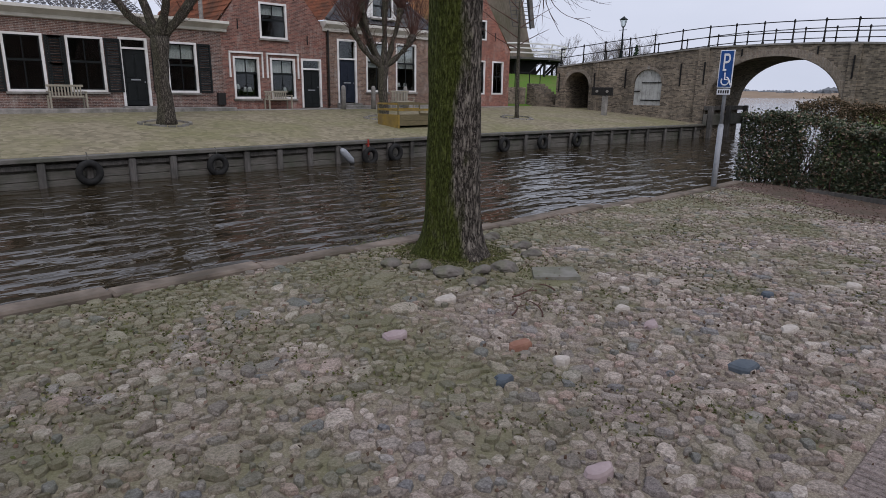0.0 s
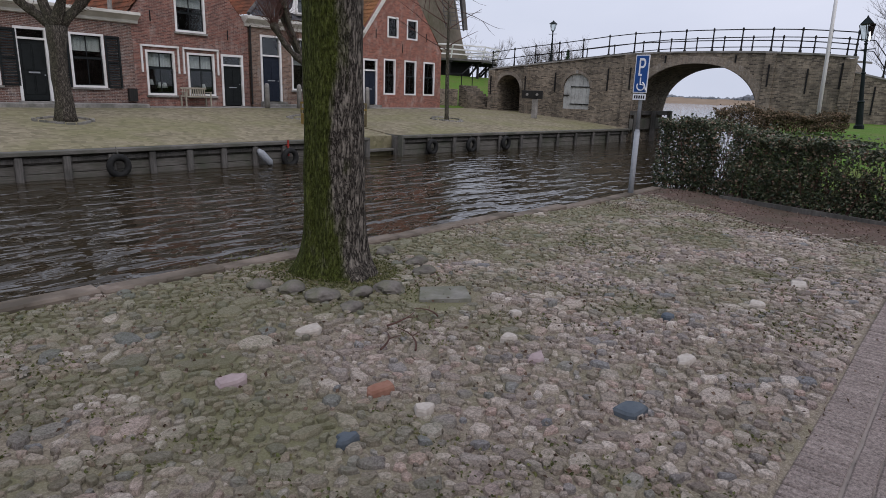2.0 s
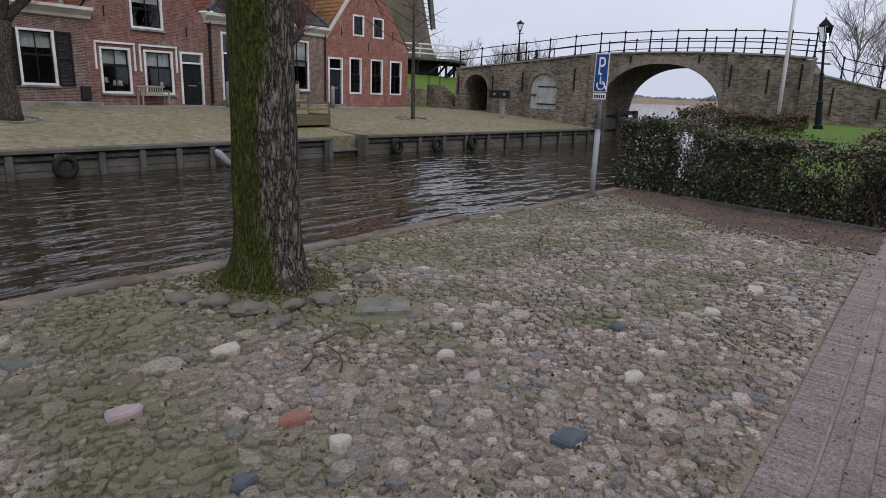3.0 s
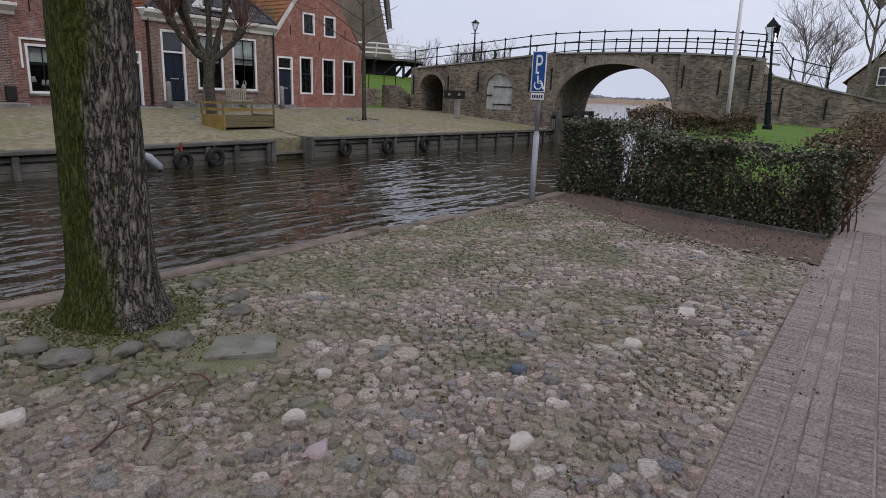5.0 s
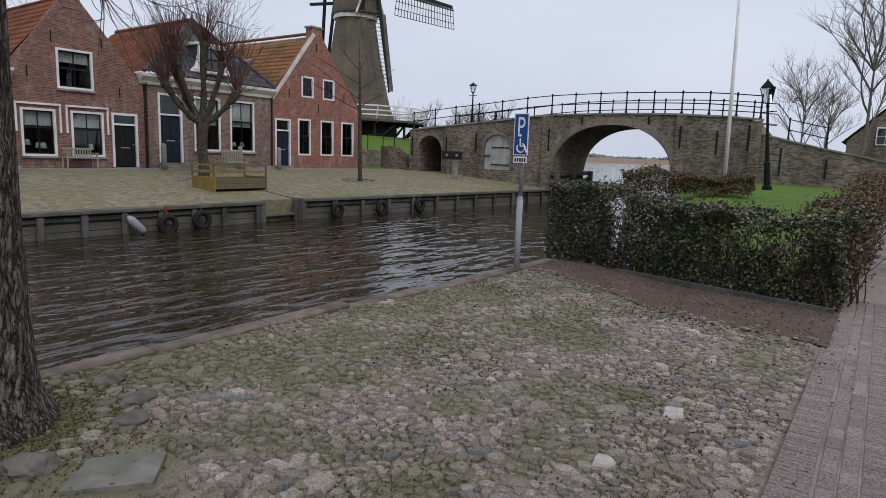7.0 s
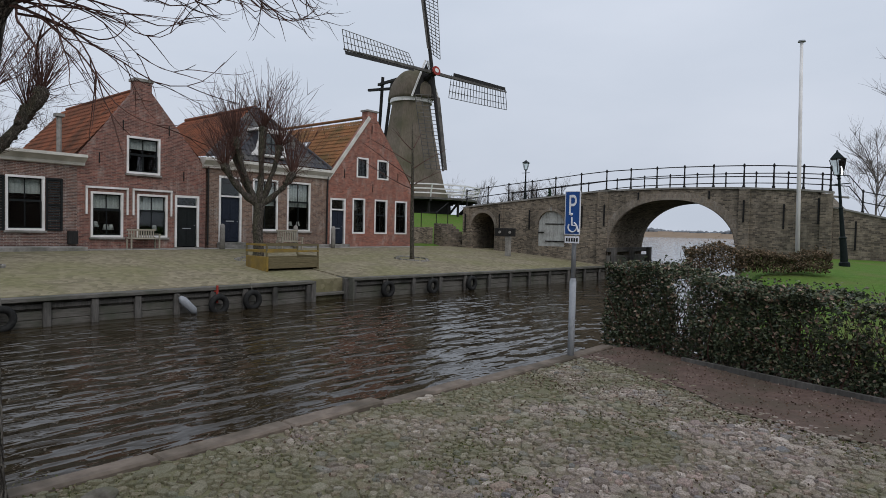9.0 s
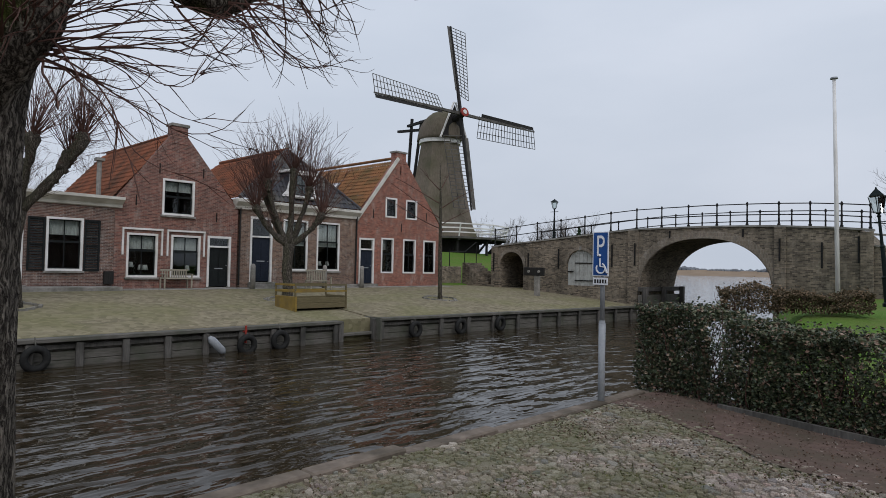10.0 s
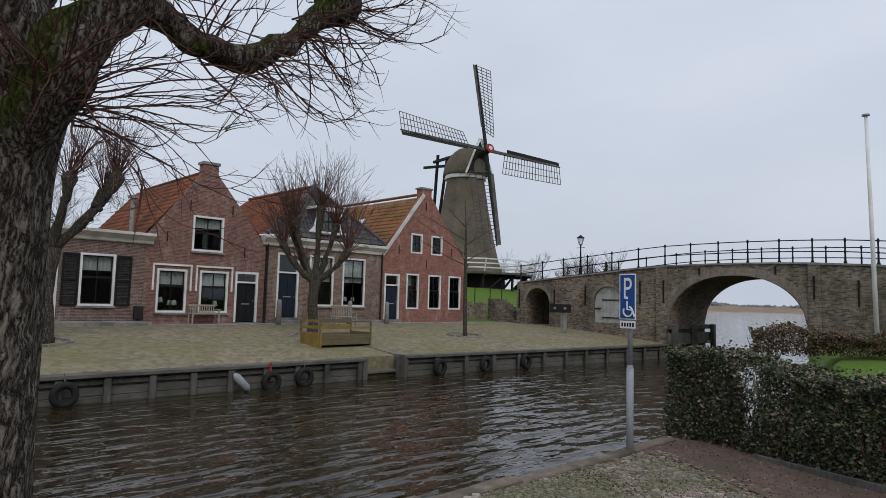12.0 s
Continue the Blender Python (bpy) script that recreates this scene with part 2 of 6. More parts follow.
def bark_mat(name, a, b, moss, moss_amount=0.5, facing=(-1, 0.2, 0)):
    m = mat(name, a, 0.92)
    tcb = m.node_tree.nodes.new("ShaderNodeTexCoord")
    mpb = m.node_tree.nodes.new("ShaderNodeMapping")
    mpb.inputs["Scale"].default_value = (1, 1, 0.2)
    ln(m, tcb.outputs["Object"], mpb.inputs[0])
    warp = noise_out(m, 7, 4, 0.6)
    wv = m.node_tree.nodes.new("ShaderNodeVectorMath")
    wv.operation = "MULTIPLY_ADD"
    ln(m, warp, wv.inputs[0])
    wv.inputs[1].default_value = (0.09, 0.09, 0.05)
    ln(m, mpb.outputs[0], wv.inputs[2])
    ridges = nd(m, "ShaderNodeTexNoise", Scale=30.0, Detail=5.0, Roughness=0.6)
    ln(m, wv.outputs[0], ridges.inputs["Vector"])
    ab = m.node_tree.nodes.new("ShaderNodeMath")
    ab.operation = "SUBTRACT"
    ln(m, ridges.outputs[0], ab.inputs[0])
    ab.inputs[1].default_value = 0.5
    ab2 = m.node_tree.nodes.new("ShaderNodeMath")
    ab2.operation = "ABSOLUTE"
    ln(m, ab.outputs[0], ab2.inputs[0])
    fine = noise_out(m, 60, 6, 0.7, (1, 1, 0.4))
    mm = m.node_tree.nodes.new("ShaderNodeMath")
    mm.operation = "MULTIPLY_ADD"
    ln(m, ab2.outputs[0], mm.inputs[0])
    mm.inputs[1].default_value = 3.2
    half = m.node_tree.nodes.new("ShaderNodeMath")
    half.operation = "MULTIPLY"
    ln(m, fine, half.inputs[0])
    half.inputs[1].default_value = 0.5
    ln(m, half.outputs[0], mm.inputs[2])
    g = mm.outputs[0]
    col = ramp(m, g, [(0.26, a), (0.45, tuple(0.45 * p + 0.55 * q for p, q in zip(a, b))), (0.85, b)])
    w = noise_out(m, 3, 5, 0.6, (1, 1, 0.35))
    geo = m.node_tree.nodes.new("ShaderNodeNewGeometry")
    dot = m.node_tree.nodes.new("ShaderNodeVectorMath")
    dot.operation = "DOT_PRODUCT"
    ln(m, geo.outputs["Normal"], dot.inputs[0])
    dot.inputs[1].default_value = facing
    s = m.node_tree.nodes.new("ShaderNodeMath")
    s.operation = "MULTIPLY_ADD"
    ln(m, dot.outputs["Value"], s.inputs[0])
    s.inputs[1].default_value = 0.3
    ln(m, w, s.inputs[2])
    k = moss_amount
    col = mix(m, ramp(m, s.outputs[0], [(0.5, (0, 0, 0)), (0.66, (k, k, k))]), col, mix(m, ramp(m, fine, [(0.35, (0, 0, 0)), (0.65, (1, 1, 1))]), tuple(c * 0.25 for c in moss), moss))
    # hollows of the bump go darker: crevice shade put into bark and moss
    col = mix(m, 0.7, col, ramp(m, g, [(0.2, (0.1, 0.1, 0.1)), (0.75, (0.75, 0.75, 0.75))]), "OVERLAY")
    to_base(m, col)
    bump(m, g, 1.0, 0.035)
    return m


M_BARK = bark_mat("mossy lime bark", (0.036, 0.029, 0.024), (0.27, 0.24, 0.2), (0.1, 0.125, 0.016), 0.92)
M_BARK_FAR = bark_mat("grey bark", (0.05, 0.042, 0.034), (0.17, 0.15, 0.122), (0.11, 0.115, 0.06), 0.4)
M_TWIG = grained("brown twigs", (0.055, 0.03, 0.024), (0.125, 0.07, 0.056), 6, 0.85, bumpy=0.1)
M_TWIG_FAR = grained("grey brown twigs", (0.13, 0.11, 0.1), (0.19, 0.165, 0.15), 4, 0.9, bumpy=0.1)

# water: dark and peaty, wind ripples
M_WATER = mat("dark canal water", (0.026, 0.019, 0.01), 0.04)
M_WATER.node_tree.nodes["Principled BSDF"].inputs["IOR"].default_value = 1.33
w1 = ramp(M_WATER, noise_out(M_WATER, 0.9, 1.5, 0.45, (1.1, 2.8, 1)), [(0.36, (0, 0, 0)), (0.5, (0.18, 0.18, 0.18)), (0.66, (0.8, 0.8, 0.8)), (0.8, (1, 1, 1))])
w2 = noise_out(M_WATER, 2.4, 1.5, 0.45, (1.0, 2.6, 1))
wsum = M_WATER.node_tree.nodes.new("ShaderNodeMath")
wsum.operation = "MULTIPLY_ADD"
ln(M_WATER, w2, wsum.inputs[0])
wsum.inputs[1].default_value = 0.28
ln(M_WATER, w1, wsum.inputs[2])
bump(M_WATER, wsum.outputs[0], 1.0, 0.05)

def towards_water(m, src):
    """Moss grows thicker towards the damp canal side and thinner at the road."""
    g = m.node_tree.nodes.new("ShaderNodeNewGeometry")
    s = m.node_tree.nodes.new("ShaderNodeSeparateXYZ")
    ln(m, g.outputs["Position"], s.inputs[0])
    a = m.node_tree.nodes.new("ShaderNodeMath")
    a.operation = "MULTIPLY_ADD"
    ln(m, s.outputs[1], a.inputs[0])
    a.inputs[1].default_value = 0.045
    b = m.node_tree.nodes.new("ShaderNodeMath")
    b.operation = "SUBTRACT"
    ln(m, src, b.inputs[0])
    b.inputs[1].default_value = 0.1
    ln(m, b.outputs[0], a.inputs[2])
    return a.outputs[0]


# ground of the near quay: moss, sand and mud between the stones
M_EARTH = mat("mossy earth between cobbles", (0.1, 0.09, 0.07), 0.95)
e1 = noise_out(M_EARTH, 1.1, 5, 0.6)
e2 = noise_out(M_EARTH, 70, 8, 0.75)
ec = ramp(M_EARTH, e2, [(0.28, (0.085, 0.068, 0.05)), (0.5, (0.225, 0.19, 0.145)), (0.72, (0.43, 0.37, 0.29))])
ec = mix(M_EARTH, ramp(M_EARTH, towards_water(M_EARTH, e1), [(0.46, (0, 0, 0)), (0.64, (0.6, 0.6, 0.6))]), ec, (0.125, 0.135, 0.055))
to_base(M_EARTH, ec)
bump(M_EARTH, e2, 0.7, 0.012)
M_MUD = grained("reddish trodden mud", (0.095, 0.063, 0.052), (0.155, 0.108, 0.088), 9, 0.85, bumpy=0.7, depth=0.02, dirt=(0.085, 0.07, 0.05), dirt_scale=1.5)
M_PLAZA = mat("mossy cobbled square", (0.2, 0.19, 0.15), 0.95)
p1 = noise_out(M_PLAZA, 0.35, 5, 0.6)
vor = nd(M_PLAZA, "ShaderNodeTexVoronoi", Scale=6.0)
ptc = M_PLAZA.node_tree.nodes.new("ShaderNodeTexCoord")
ln(M_PLAZA, ptc.outputs["Object"], vor.inputs["Vector"])
pc = mix(M_PLAZA, 0.45, ramp(M_PLAZA, vor.outputs["Color"], [(0.2, (0.14, 0.115, 0.078)), (0.8, (0.31, 0.262, 0.18))]), ramp(M_PLAZA, noise_out(M_PLAZA, 2.5, 5, 0.65), [(0.35, (0.13, 0.118, 0.072)), (0.7, (0.26, 0.235, 0.155))]))
pc = mix(M_PLAZA, ramp(M_PLAZA, p1, [(0.42, (0, 0, 0)), (0.62, (0.42, 0.42, 0.42))]), pc, (0.15, 0.155, 0.055))
to_base(M_PLAZA, pc)
bump(M_PLAZA, vor.outputs["Distance"], -0.6, 0.03)
M_PAVER = grained("clinker road brick", (0.23, 0.19, 0.168), (0.32, 0.27, 0.24), 12, 0.85, dirt=(0.12, 0.11, 0.09), dirt_scale=1.0)


def piece_mat(name, stops, rough=0.8, island=False, moss=None):
    """One tone a piece, picked at random, with grain on it."""
    m = mat(name, stops[0][1], rough)
    if island:
        g = m.node_tree.nodes.new("ShaderNodeNewGeometry")
        src = g.outputs["Random Per Island"]
    else:
        g = m.node_tree.nodes.new("ShaderNodeObjectInfo")
        src = g.outputs["Random"]
    col = ramp(m, src, stops)
    pos0 = m.node_tree.nodes.new("ShaderNodeNewGeometry")
    grain = nd(m, "ShaderNodeTexNoise", Scale=60.0, Detail=10.0, Roughness=0.82)
    ln(m, pos0.outputs["Position"], grain.inputs["Vector"])
    n = grain.outputs[0]
    col = mix(m, 0.9, col, ramp(m, n, [(0.34, (0.08, 0.08, 0.08)), (0.66, (0.88, 0.88, 0.88))]), "OVERLAY")
    if moss:
        pos = m.node_tree.nodes.new("ShaderNodeNewGeometry")
        wn_ = nd(m, "ShaderNodeTexNoise", Scale=1.1, Detail=6.0, Roughness=0.65)
        ln(m, pos.outputs["Position"], wn_.inputs["Vector"])
        col = mix(m, ramp(m, towards_water(m, wn_.outputs[0]), [(0.45, (0, 0, 0)), (0.64, (0.62, 0.62, 0.62))]), col, moss)
    to_base(m, col)
    bump(m, n, 1.0, 0.016)
    return m


COBBLE_TONES = [(0.0, (0.19, 0.155, 0.13)), (0.2, (0.38, 0.32, 0.268)), (0.38, (0.27, 0.222, 0.188)), (0.52, (0.44, 0.375, 0.315)), (0.64, (0.21, 0.187, 0.175)), (0.74, (0.39, 0.29, 0.245)), (0.84, (0.42, 0.355, 0.3)), (0.9, (0.54, 0.47, 0.405)), (0.95, (0.185, 0.185, 0.19)), (1.0, (0.38, 0.32, 0.27))]
M_COBBLE = piece_mat("field stone cobble", COBBLE_TONES, 0.72, False, (0.125, 0.135, 0.055))
M_COBBLES = piece_mat("field stone cobbles", COBBLE_TONES, 0.72, True, (0.125, 0.135, 0.055))


# ---- building helpers ----
ORIGIN = {}


def thing(name, at=(0, 0, 0), label="", category="", group="", kind=""):
    ob = new(name)
    ob.location = at
    ob.empty_display_size = 0.2
    ORIGIN[ob] = Vector(at)
    return tagged(ob, label, category, group, kind)


def mesh_ob(name, bm, material, origin=(0, 0, 0), smooth=False):
    o = Vector(origin)
    bmesh.ops.recalc_face_normals(bm, faces=bm.faces[:])
    for v in bm.verts:
        v.co -= o
    if smooth:
        for f in bm.faces:
            f.smooth = True
    me = bpy.data.meshes.new(name)
    bm.to_mesh(me)
    bm.free()
    me.materials.append(material)
    ob = new(name, me)
    ob.location = o
    ORIGIN[ob] = o
    return ob


def part(name, bm, material, parent, label="", smooth=False):
    """One mesh, in world places, under a thing or under a part."""
    ob = mesh_ob(name, bm, material, ORIGIN[parent], smooth)
    ob.location = (0, 0, 0)
    ob.parent = parent
    return tagged(ob, label, kind="stuff" if name in ("crown", "branchwork") else "")


def solid(name, bm, material, label, category="", kind="", group="", smooth=False, origin=(0, 0, 0)):
    return tagged(mesh_ob(name, bm, material, origin, smooth), label, category, group, kind)


def box(bm, x0, x1, y0, y1, z0, z1, bevel=0.0):
    m = Matrix.Translation(((x0 + x1) / 2, (y0 + y1) / 2, (z0 + z1) / 2)) @ Matrix.Diagonal((abs(x1 - x0), abs(y1 - y0), abs(z1 - z0), 1))
    r = bmesh.ops.create_cube(bm, size=1, matrix=m)
    if bevel:
        es = list({e for v in r["verts"] for e in v.link_edges})
        bmesh.ops.bevel(bm, geom=es, offset=bevel, segments=1, affect="EDGES")
    return bm


def B(*a, bevel=0.0):
    return box(bmesh.new(), *a, bevel=bevel)


def prism(bm, pts, axis, a, b):
    """A polygon of (u, v) drawn out from a to b along x or y."""
    def place(u, v, w):
        return (w, u, v) if axis == "x" else (u, w, v) if axis == "y" else (u, v, w)
    lo = [bm.verts.new(place(u, v, a)) for u, v in pts]
    hi = [bm.verts.new(place(u, v, b)) for u, v in pts]
    bm.faces.new(lo)
    bm.faces.new(hi[::-1])
    for i in range(len(pts)):
        j = (i + 1) % len(pts)
        bm.faces.new((lo[i], lo[j], hi[j], hi[i]))
    return bm


def tube(bm, path, radii, n=8, cap=True):
    """A round bar along a line of places."""
    rings = []
    pts = [Vector(p) for p in path]
    side = None
    for i, p in enumerate(pts):
        d = (pts[min(i + 1, len(pts) - 1)] - pts[max(i - 1, 0)]).normalized()
        if side is None:
            side = d.orthogonal().normalized()
        else:
            side = side - d * side.dot(d)
            side = side.normalized() if side.length > 1e-5 else d.orthogonal().normalized()
        up = d.cross(side)
        r = radii[i] if isinstance(radii, (list, tuple)) else radii
        rings.append([bm.verts.new(p + (side * math.cos(k * math.tau / n) + up * math.sin(k * math.tau / n)) * r) for k in range(n)])
    for a, b in zip(rings, rings[1:]):
        for k in range(n):
            bm.faces.new((a[k], a[(k + 1) % n], b[(k + 1) % n], b[k]))
    if cap and n > 2:
        bm.faces.new(rings[0][::-1])
        bm.faces.new(rings[-1])
    return bm


def T(*a, **k):
    return tube(bmesh.new(), *a, **k)


def lathe(bm, cx, cy, profile, n=12):
    return tube(bm, [(cx, cy, z) for z, _ in profile], [r for _, r in profile], n)


def wall_strips(bm, axis, a, b, spans, low, high, holes, wide=3.0):
    """An upright wall between two heights given as functions of u, drawn out from a to b, with oblong holes (u0, u1, v0, v1)."""
    cuts = sorted({*spans, *[h[0] for h in holes], *[h[1] for h in holes]})
    fine = []
    for u0, u1 in zip(cuts, cuts[1:]):
        k = max(1, math.ceil((u1 - u0) / wide))
        fine += [u0 + (u1 - u0) * i / k for i in range(k)]
    fine.append(cuts[-1])
    for u0, u1 in zip(fine, fine[1:]):
        if u1 - u0 < 1e-4:
            continue
        mid = (u0 + u1) / 2
        hs = sorted((h for h in holes if h[0] < mid < h[1]), key=lambda h: h[2])
        e = 1e-5
        lo0, lo1 = low(u0 + e), low(u1 - e)
        for h in hs:
            if h[2] > max(lo0, lo1) + 1e-3:
                prism(bm, [(u0, lo0), (u1, lo1), (u1, h[2]), (u0, h[2])], axis, a, b)
            lo0 = lo1 = h[3]
        prism(bm, [(u0, lo0), (u1, lo1), (u1, high(u1 - e)), (u0, high(u0 + e))], axis, a, b)
    bmesh.ops.remove_doubles(bm, verts=bm.verts[:], dist=1e-4)
    return bm


def lerp_through(points):
    xs, ys = [p[0] for p in points], [p[1] for p in points]
    return lambda u: float(np.interp(u, xs, ys))


# ---- ground, water, quays ----
QUAY = 5.56
FACE = 28.77
WATER = -0.8


def near_z(x, y):
    """The quay falls gently along the canal towards the bridge."""
    u = min(16, max(-6, x))
    return 0.157 - 0.0224 * u + 0.0063 * min(6, max(-4, y)) + 0.012 * math.sin(x * 1.3 + y) + 0.01 * math.sin(y * 2.1 - x * 0.7)


def quay_y(x):
    return 18.45 if x < 17.75 else 18.35 - 0.09 * (x - 17.75)


def plaza_z(x, y):
    q = quay_y(x)
    z0 = -0.07 if x < 17.75 else -0.04
    u = min(1, max(0, (y - q) / (FACE - q)))
    return z0 + (0.67 - z0) * (1 - (1 - u) ** 1.7)


def bank_z(x, y):
    """The green bank between the hedge and the bridge."""
    k = min(1, max(0, (x - 13) / 9))
    edge = 4.8 + 0.25 * (x - 13)
    down = min(1, max(0, (edge - y) / 1.5))
    return -1.2 + down * (1.1 + 0.98 * k ** 0.8 - 0.03 * max(0, 4.5 - max(y, 0)) * k) + 0.03 * noise.noise((x, y, 0))


def sheet(name, fn, xs, ys, material, label, category, skirt=None, dy=lambda x: 0):
    bm = bmesh.new()
    g = [[bm.verts.new((x, y + dy(x), fn(x, y + dy(x)))) for y in ys] for x in xs]
    for i in range(len(xs) - 1):
        for j in range(len(ys) - 1):
            bm.faces.new((g[i][j], g[i + 1][j], g[i + 1][j + 1], g[i][j + 1]))
    if skirt is not None:
        bmesh.ops.recalc_face_normals(bm, faces=bm.faces[:])
        rim = [e for e in bm.edges if e.is_boundary]
        r = bmesh.ops.extrude_edge_only(bm, edges=rim)
        for v in r["geom"]:
            if isinstance(v, bmesh.types.BMVert):
                v.co.z = skirt
    return solid(name, bm, material, label, category, "structure", smooth=False)


def steps(a, b, d):
    n = max(1, round((b - a) / d))
    return [a + (b - a) * i / n for i in range(n + 1)]


water_bm = bmesh.new()
bmesh.ops.create_grid(water_bm, x_segments=2, y_segments=2, size=2500, matrix=Matrix.Translation((300, 0, WATER)))
solid("water", water_bm, M_WATER, "dark rippled canal water reaching out to a lake", "water", "structure")
ground = sheet("ground", lambda x, y: near_z(x, y) - (0.014 if y > 1.02 else 0.06), steps(-40, -4, 6) + steps(-3.6, 12.4, 0.4), steps(-60, -5, 8) + steps(-4.6, 5.4, 0.33), M_EARTH, "earth and moss between the cobbles of the quay", "ground", -1.6)
sheet("ground_bank", bank_z, steps(12.4, 36, 0.8), steps(1.06, 10.6, 0.45), M_GRASS, "bright green grass bank below the bridge", "grass", -1.6)
sheet("ground_square", lambda x, y: plaza_z(x, y), steps(-40, -8, 4) + steps(-7.5, 17.74, 0.8), steps(18.6, 28.7, 0.5) + steps(30, 60, 5), M_PLAZA, "mossy cobbled town square sloping to the canal", "square", -1.6)
sheet("ground_square_east", lambda x, y: plaza_z(x, y), steps(17.75, 35.65, 0.8), steps(18.5, 29.5, 0.5) + steps(31, 60, 5), M_PLAZA, "mossy cobbled square beside the bridge", "square", -1.6, lambda x: -0.09 * (x - 17.75))
sheet("ground_rampart", lambda x, y: 0.65 + 2.6 * min(1, max(0, (y - 30 + max(0, 39.5 - x) * 0.1) / 9)), steps(32.5, 56, 2), steps(29.2, 75, 2), M_GRASS, "grassy rampart under the windmill", "grass", -1.6)

sheet("ground_lakeside", lambda x, y: 1.5, steps(56, 80, 4), steps(37, 75, 5), M_GRASS, "low green land beyond the rampart", "grass", -1.6)
sheet("ground_east", lambda x, y: 1.2 + 0.1 * math.sin(x * 0.3), steps(42, 130, 6), steps(-60, 8, 6), M_GRASS, "green land beyond the bridge ramp", "grass", -1.6)

# far quay: timber campshedding with piles
def far_quay(name, x0, x1, y, top, piles, label, turn=0.0):
    q = thing(name, (x0, y, WATER), label, "quay wall", kind="structure")
    part("capping_beam", B(x0, x1, y - 0.2, y + 0.2, top - 0.11, top, bevel=0.015), M_WOODGREY, q)
    for k in range(4):
        zz = top - 0.12 - 0.235 * k
        part("plank", B(x0, x1, y + 0.03 + 0.006 * (k % 2), y + 0.09, zz - 0.225, zz, bevel=0.01), M_PILE if k > 2 else M_WOODGREY, q)
    part("waling", B(x0, x1, y - 0.05, y + 0.028, top - 0.3, top - 0.18, bevel=0.012), M_PILE, q)
    for px in piles:
        part("pile", B(px - 0.09, px + 0.09, y - 0.16, y - 0.052, -1.5, top - 0.13, bevel=0.02), M_PILE, q)
    q.rotation_euler.z = turn
    return q


far_quay("quay_wall_west", -30, 16.15, 18.45, -0.06, [-2.9, -1.8, -0.7, 0.4, 1.5, 2.58, 3.65, 4.69, 5.77, 6.87, 7.97, 9.08, 10.18, 11.28, 12.4, 13.5, 14.6, 15.95], "weathered grey timber quay wall with piles along the canal")
far_quay("quay_wall_east", 17.75, 35.6, 18.35, -0.03, [17.95, 19.4, 20.9, 22.4, 23.9, 25.5, 27.0, 28.45, 30.1, 31.75, 33.3, 34.8], "weathered grey timber quay wall beside the bridge", -0.09)
st = thing("quay_steps", (17.0, 18.45, WATER), "grey timber landing steps set into the quay", "steps", kind="structure")
part("capping_beam", B(16.15, 17.9, 19.35, 19.65, -0.1, 0.04, bevel=0.015), M_WOODGREY, st)
for k in range(3):
    part("step", B(16.15, 17.72, 18.35 + 0.33 * k, 18.68 + 0.33 * k, -0.62 + 0.2 * k, -0.52 + 0.2 * k, bevel=0.012), M_WOODGREY, st)
part("side_board", B(17.7, 17.77, 18.0, 19.45, -1.2, 0.0, bevel=0.01), M_WOODGREY, st)
part("pile", B(16.05, 16.25, 18.27, 18.45, -1.5, -0.08, bevel=0.02), M_PILE, st)
part("pile", B(17.58, 17.76, 18.25, 18.4, -1.5, -0.05, bevel=0.02), M_PILE, st)
part("back_board", B(16.15, 17.72, 19.33, 19.35, -1.2, -0.08), M_PILE, st)


def tyre(x, y, z, r=0.33, w=0.09):
    t = thing("fender_tyre", (x, y - 0.28, z), "old black car tyre hanging on the quay as a fender", "tyre", "fender tyres")
    bm = bmesh.new()
    n, k = 22, 8
    rings = []
    for i in range(n):
        a = i * math.tau / n
        rr = r - w
        ring = []
        for j in range(k):
            b = j * math.tau / k
            q = rr + w * math.cos(b)
            ring.append(bm.verts.new((x + q * math.cos(a), y - 0.28 + 0.1 * math.sin(b), z + q * math.sin(a))))
        rings.append(ring)
    for i in range(n):
        for j in range(k):
            bm.faces.new((rings[i][j], rings[(i + 1) % n][j], rings[(i + 1) % n][(j + 1) % k], rings[i][(j + 1) % k]))
    part("tread", bm, M_RUBBER, t, smooth=True)
    part("rope", T([(x, y - 0.28, z + r - 0.05), (x, y - 0.16, z + r + 0.18)], 0.015, n=5), M_WOODGREY, t)


for tx, ty, tz in [(3.6, 18.45, -0.48), (6.97, 18.45, -0.52), (12.5, 18.45, -0.6), (13.65, 18.45, -0.54), (19.4, 18.2, -0.52), (21.76, 17.99, -0.52), (24.1, 17.78, -0.5)]:
    tyre(tx, ty, tz)
fd = thing("boat_fender", (11.6, 18.15, -0.6), "grey plastic boat fender hanging slanted from the quay", "fender")
part("body", T([(11.3, 18.2, -0.28), (11.38, 18.18, -0.38), (11.68, 18.15, -0.7), (11.76, 18.15, -0.8)], [0.05, 0.12, 0.12, 0.05], n=10), M_GALV, fd, smooth=True)
part("rope", T([(11.3, 18.2, -0.28), (11.22, 18.35, -0.12)], 0.012, n=5), M_WOODGREY, fd)
rp = thing("red_mooring_post", (12.48, 18.25, -0.8), "rusty red iron ladder rail on the quay", "post")
part("bar", T([(12.48, 18.23, -0.55), (12.48, 18.23, -0.02)], 0.035, n=8), M_RED, rp)
part("bracket", B(12.41, 12.55, 18.27, 18.35, -0.22, -0.14), M_RED, rp)

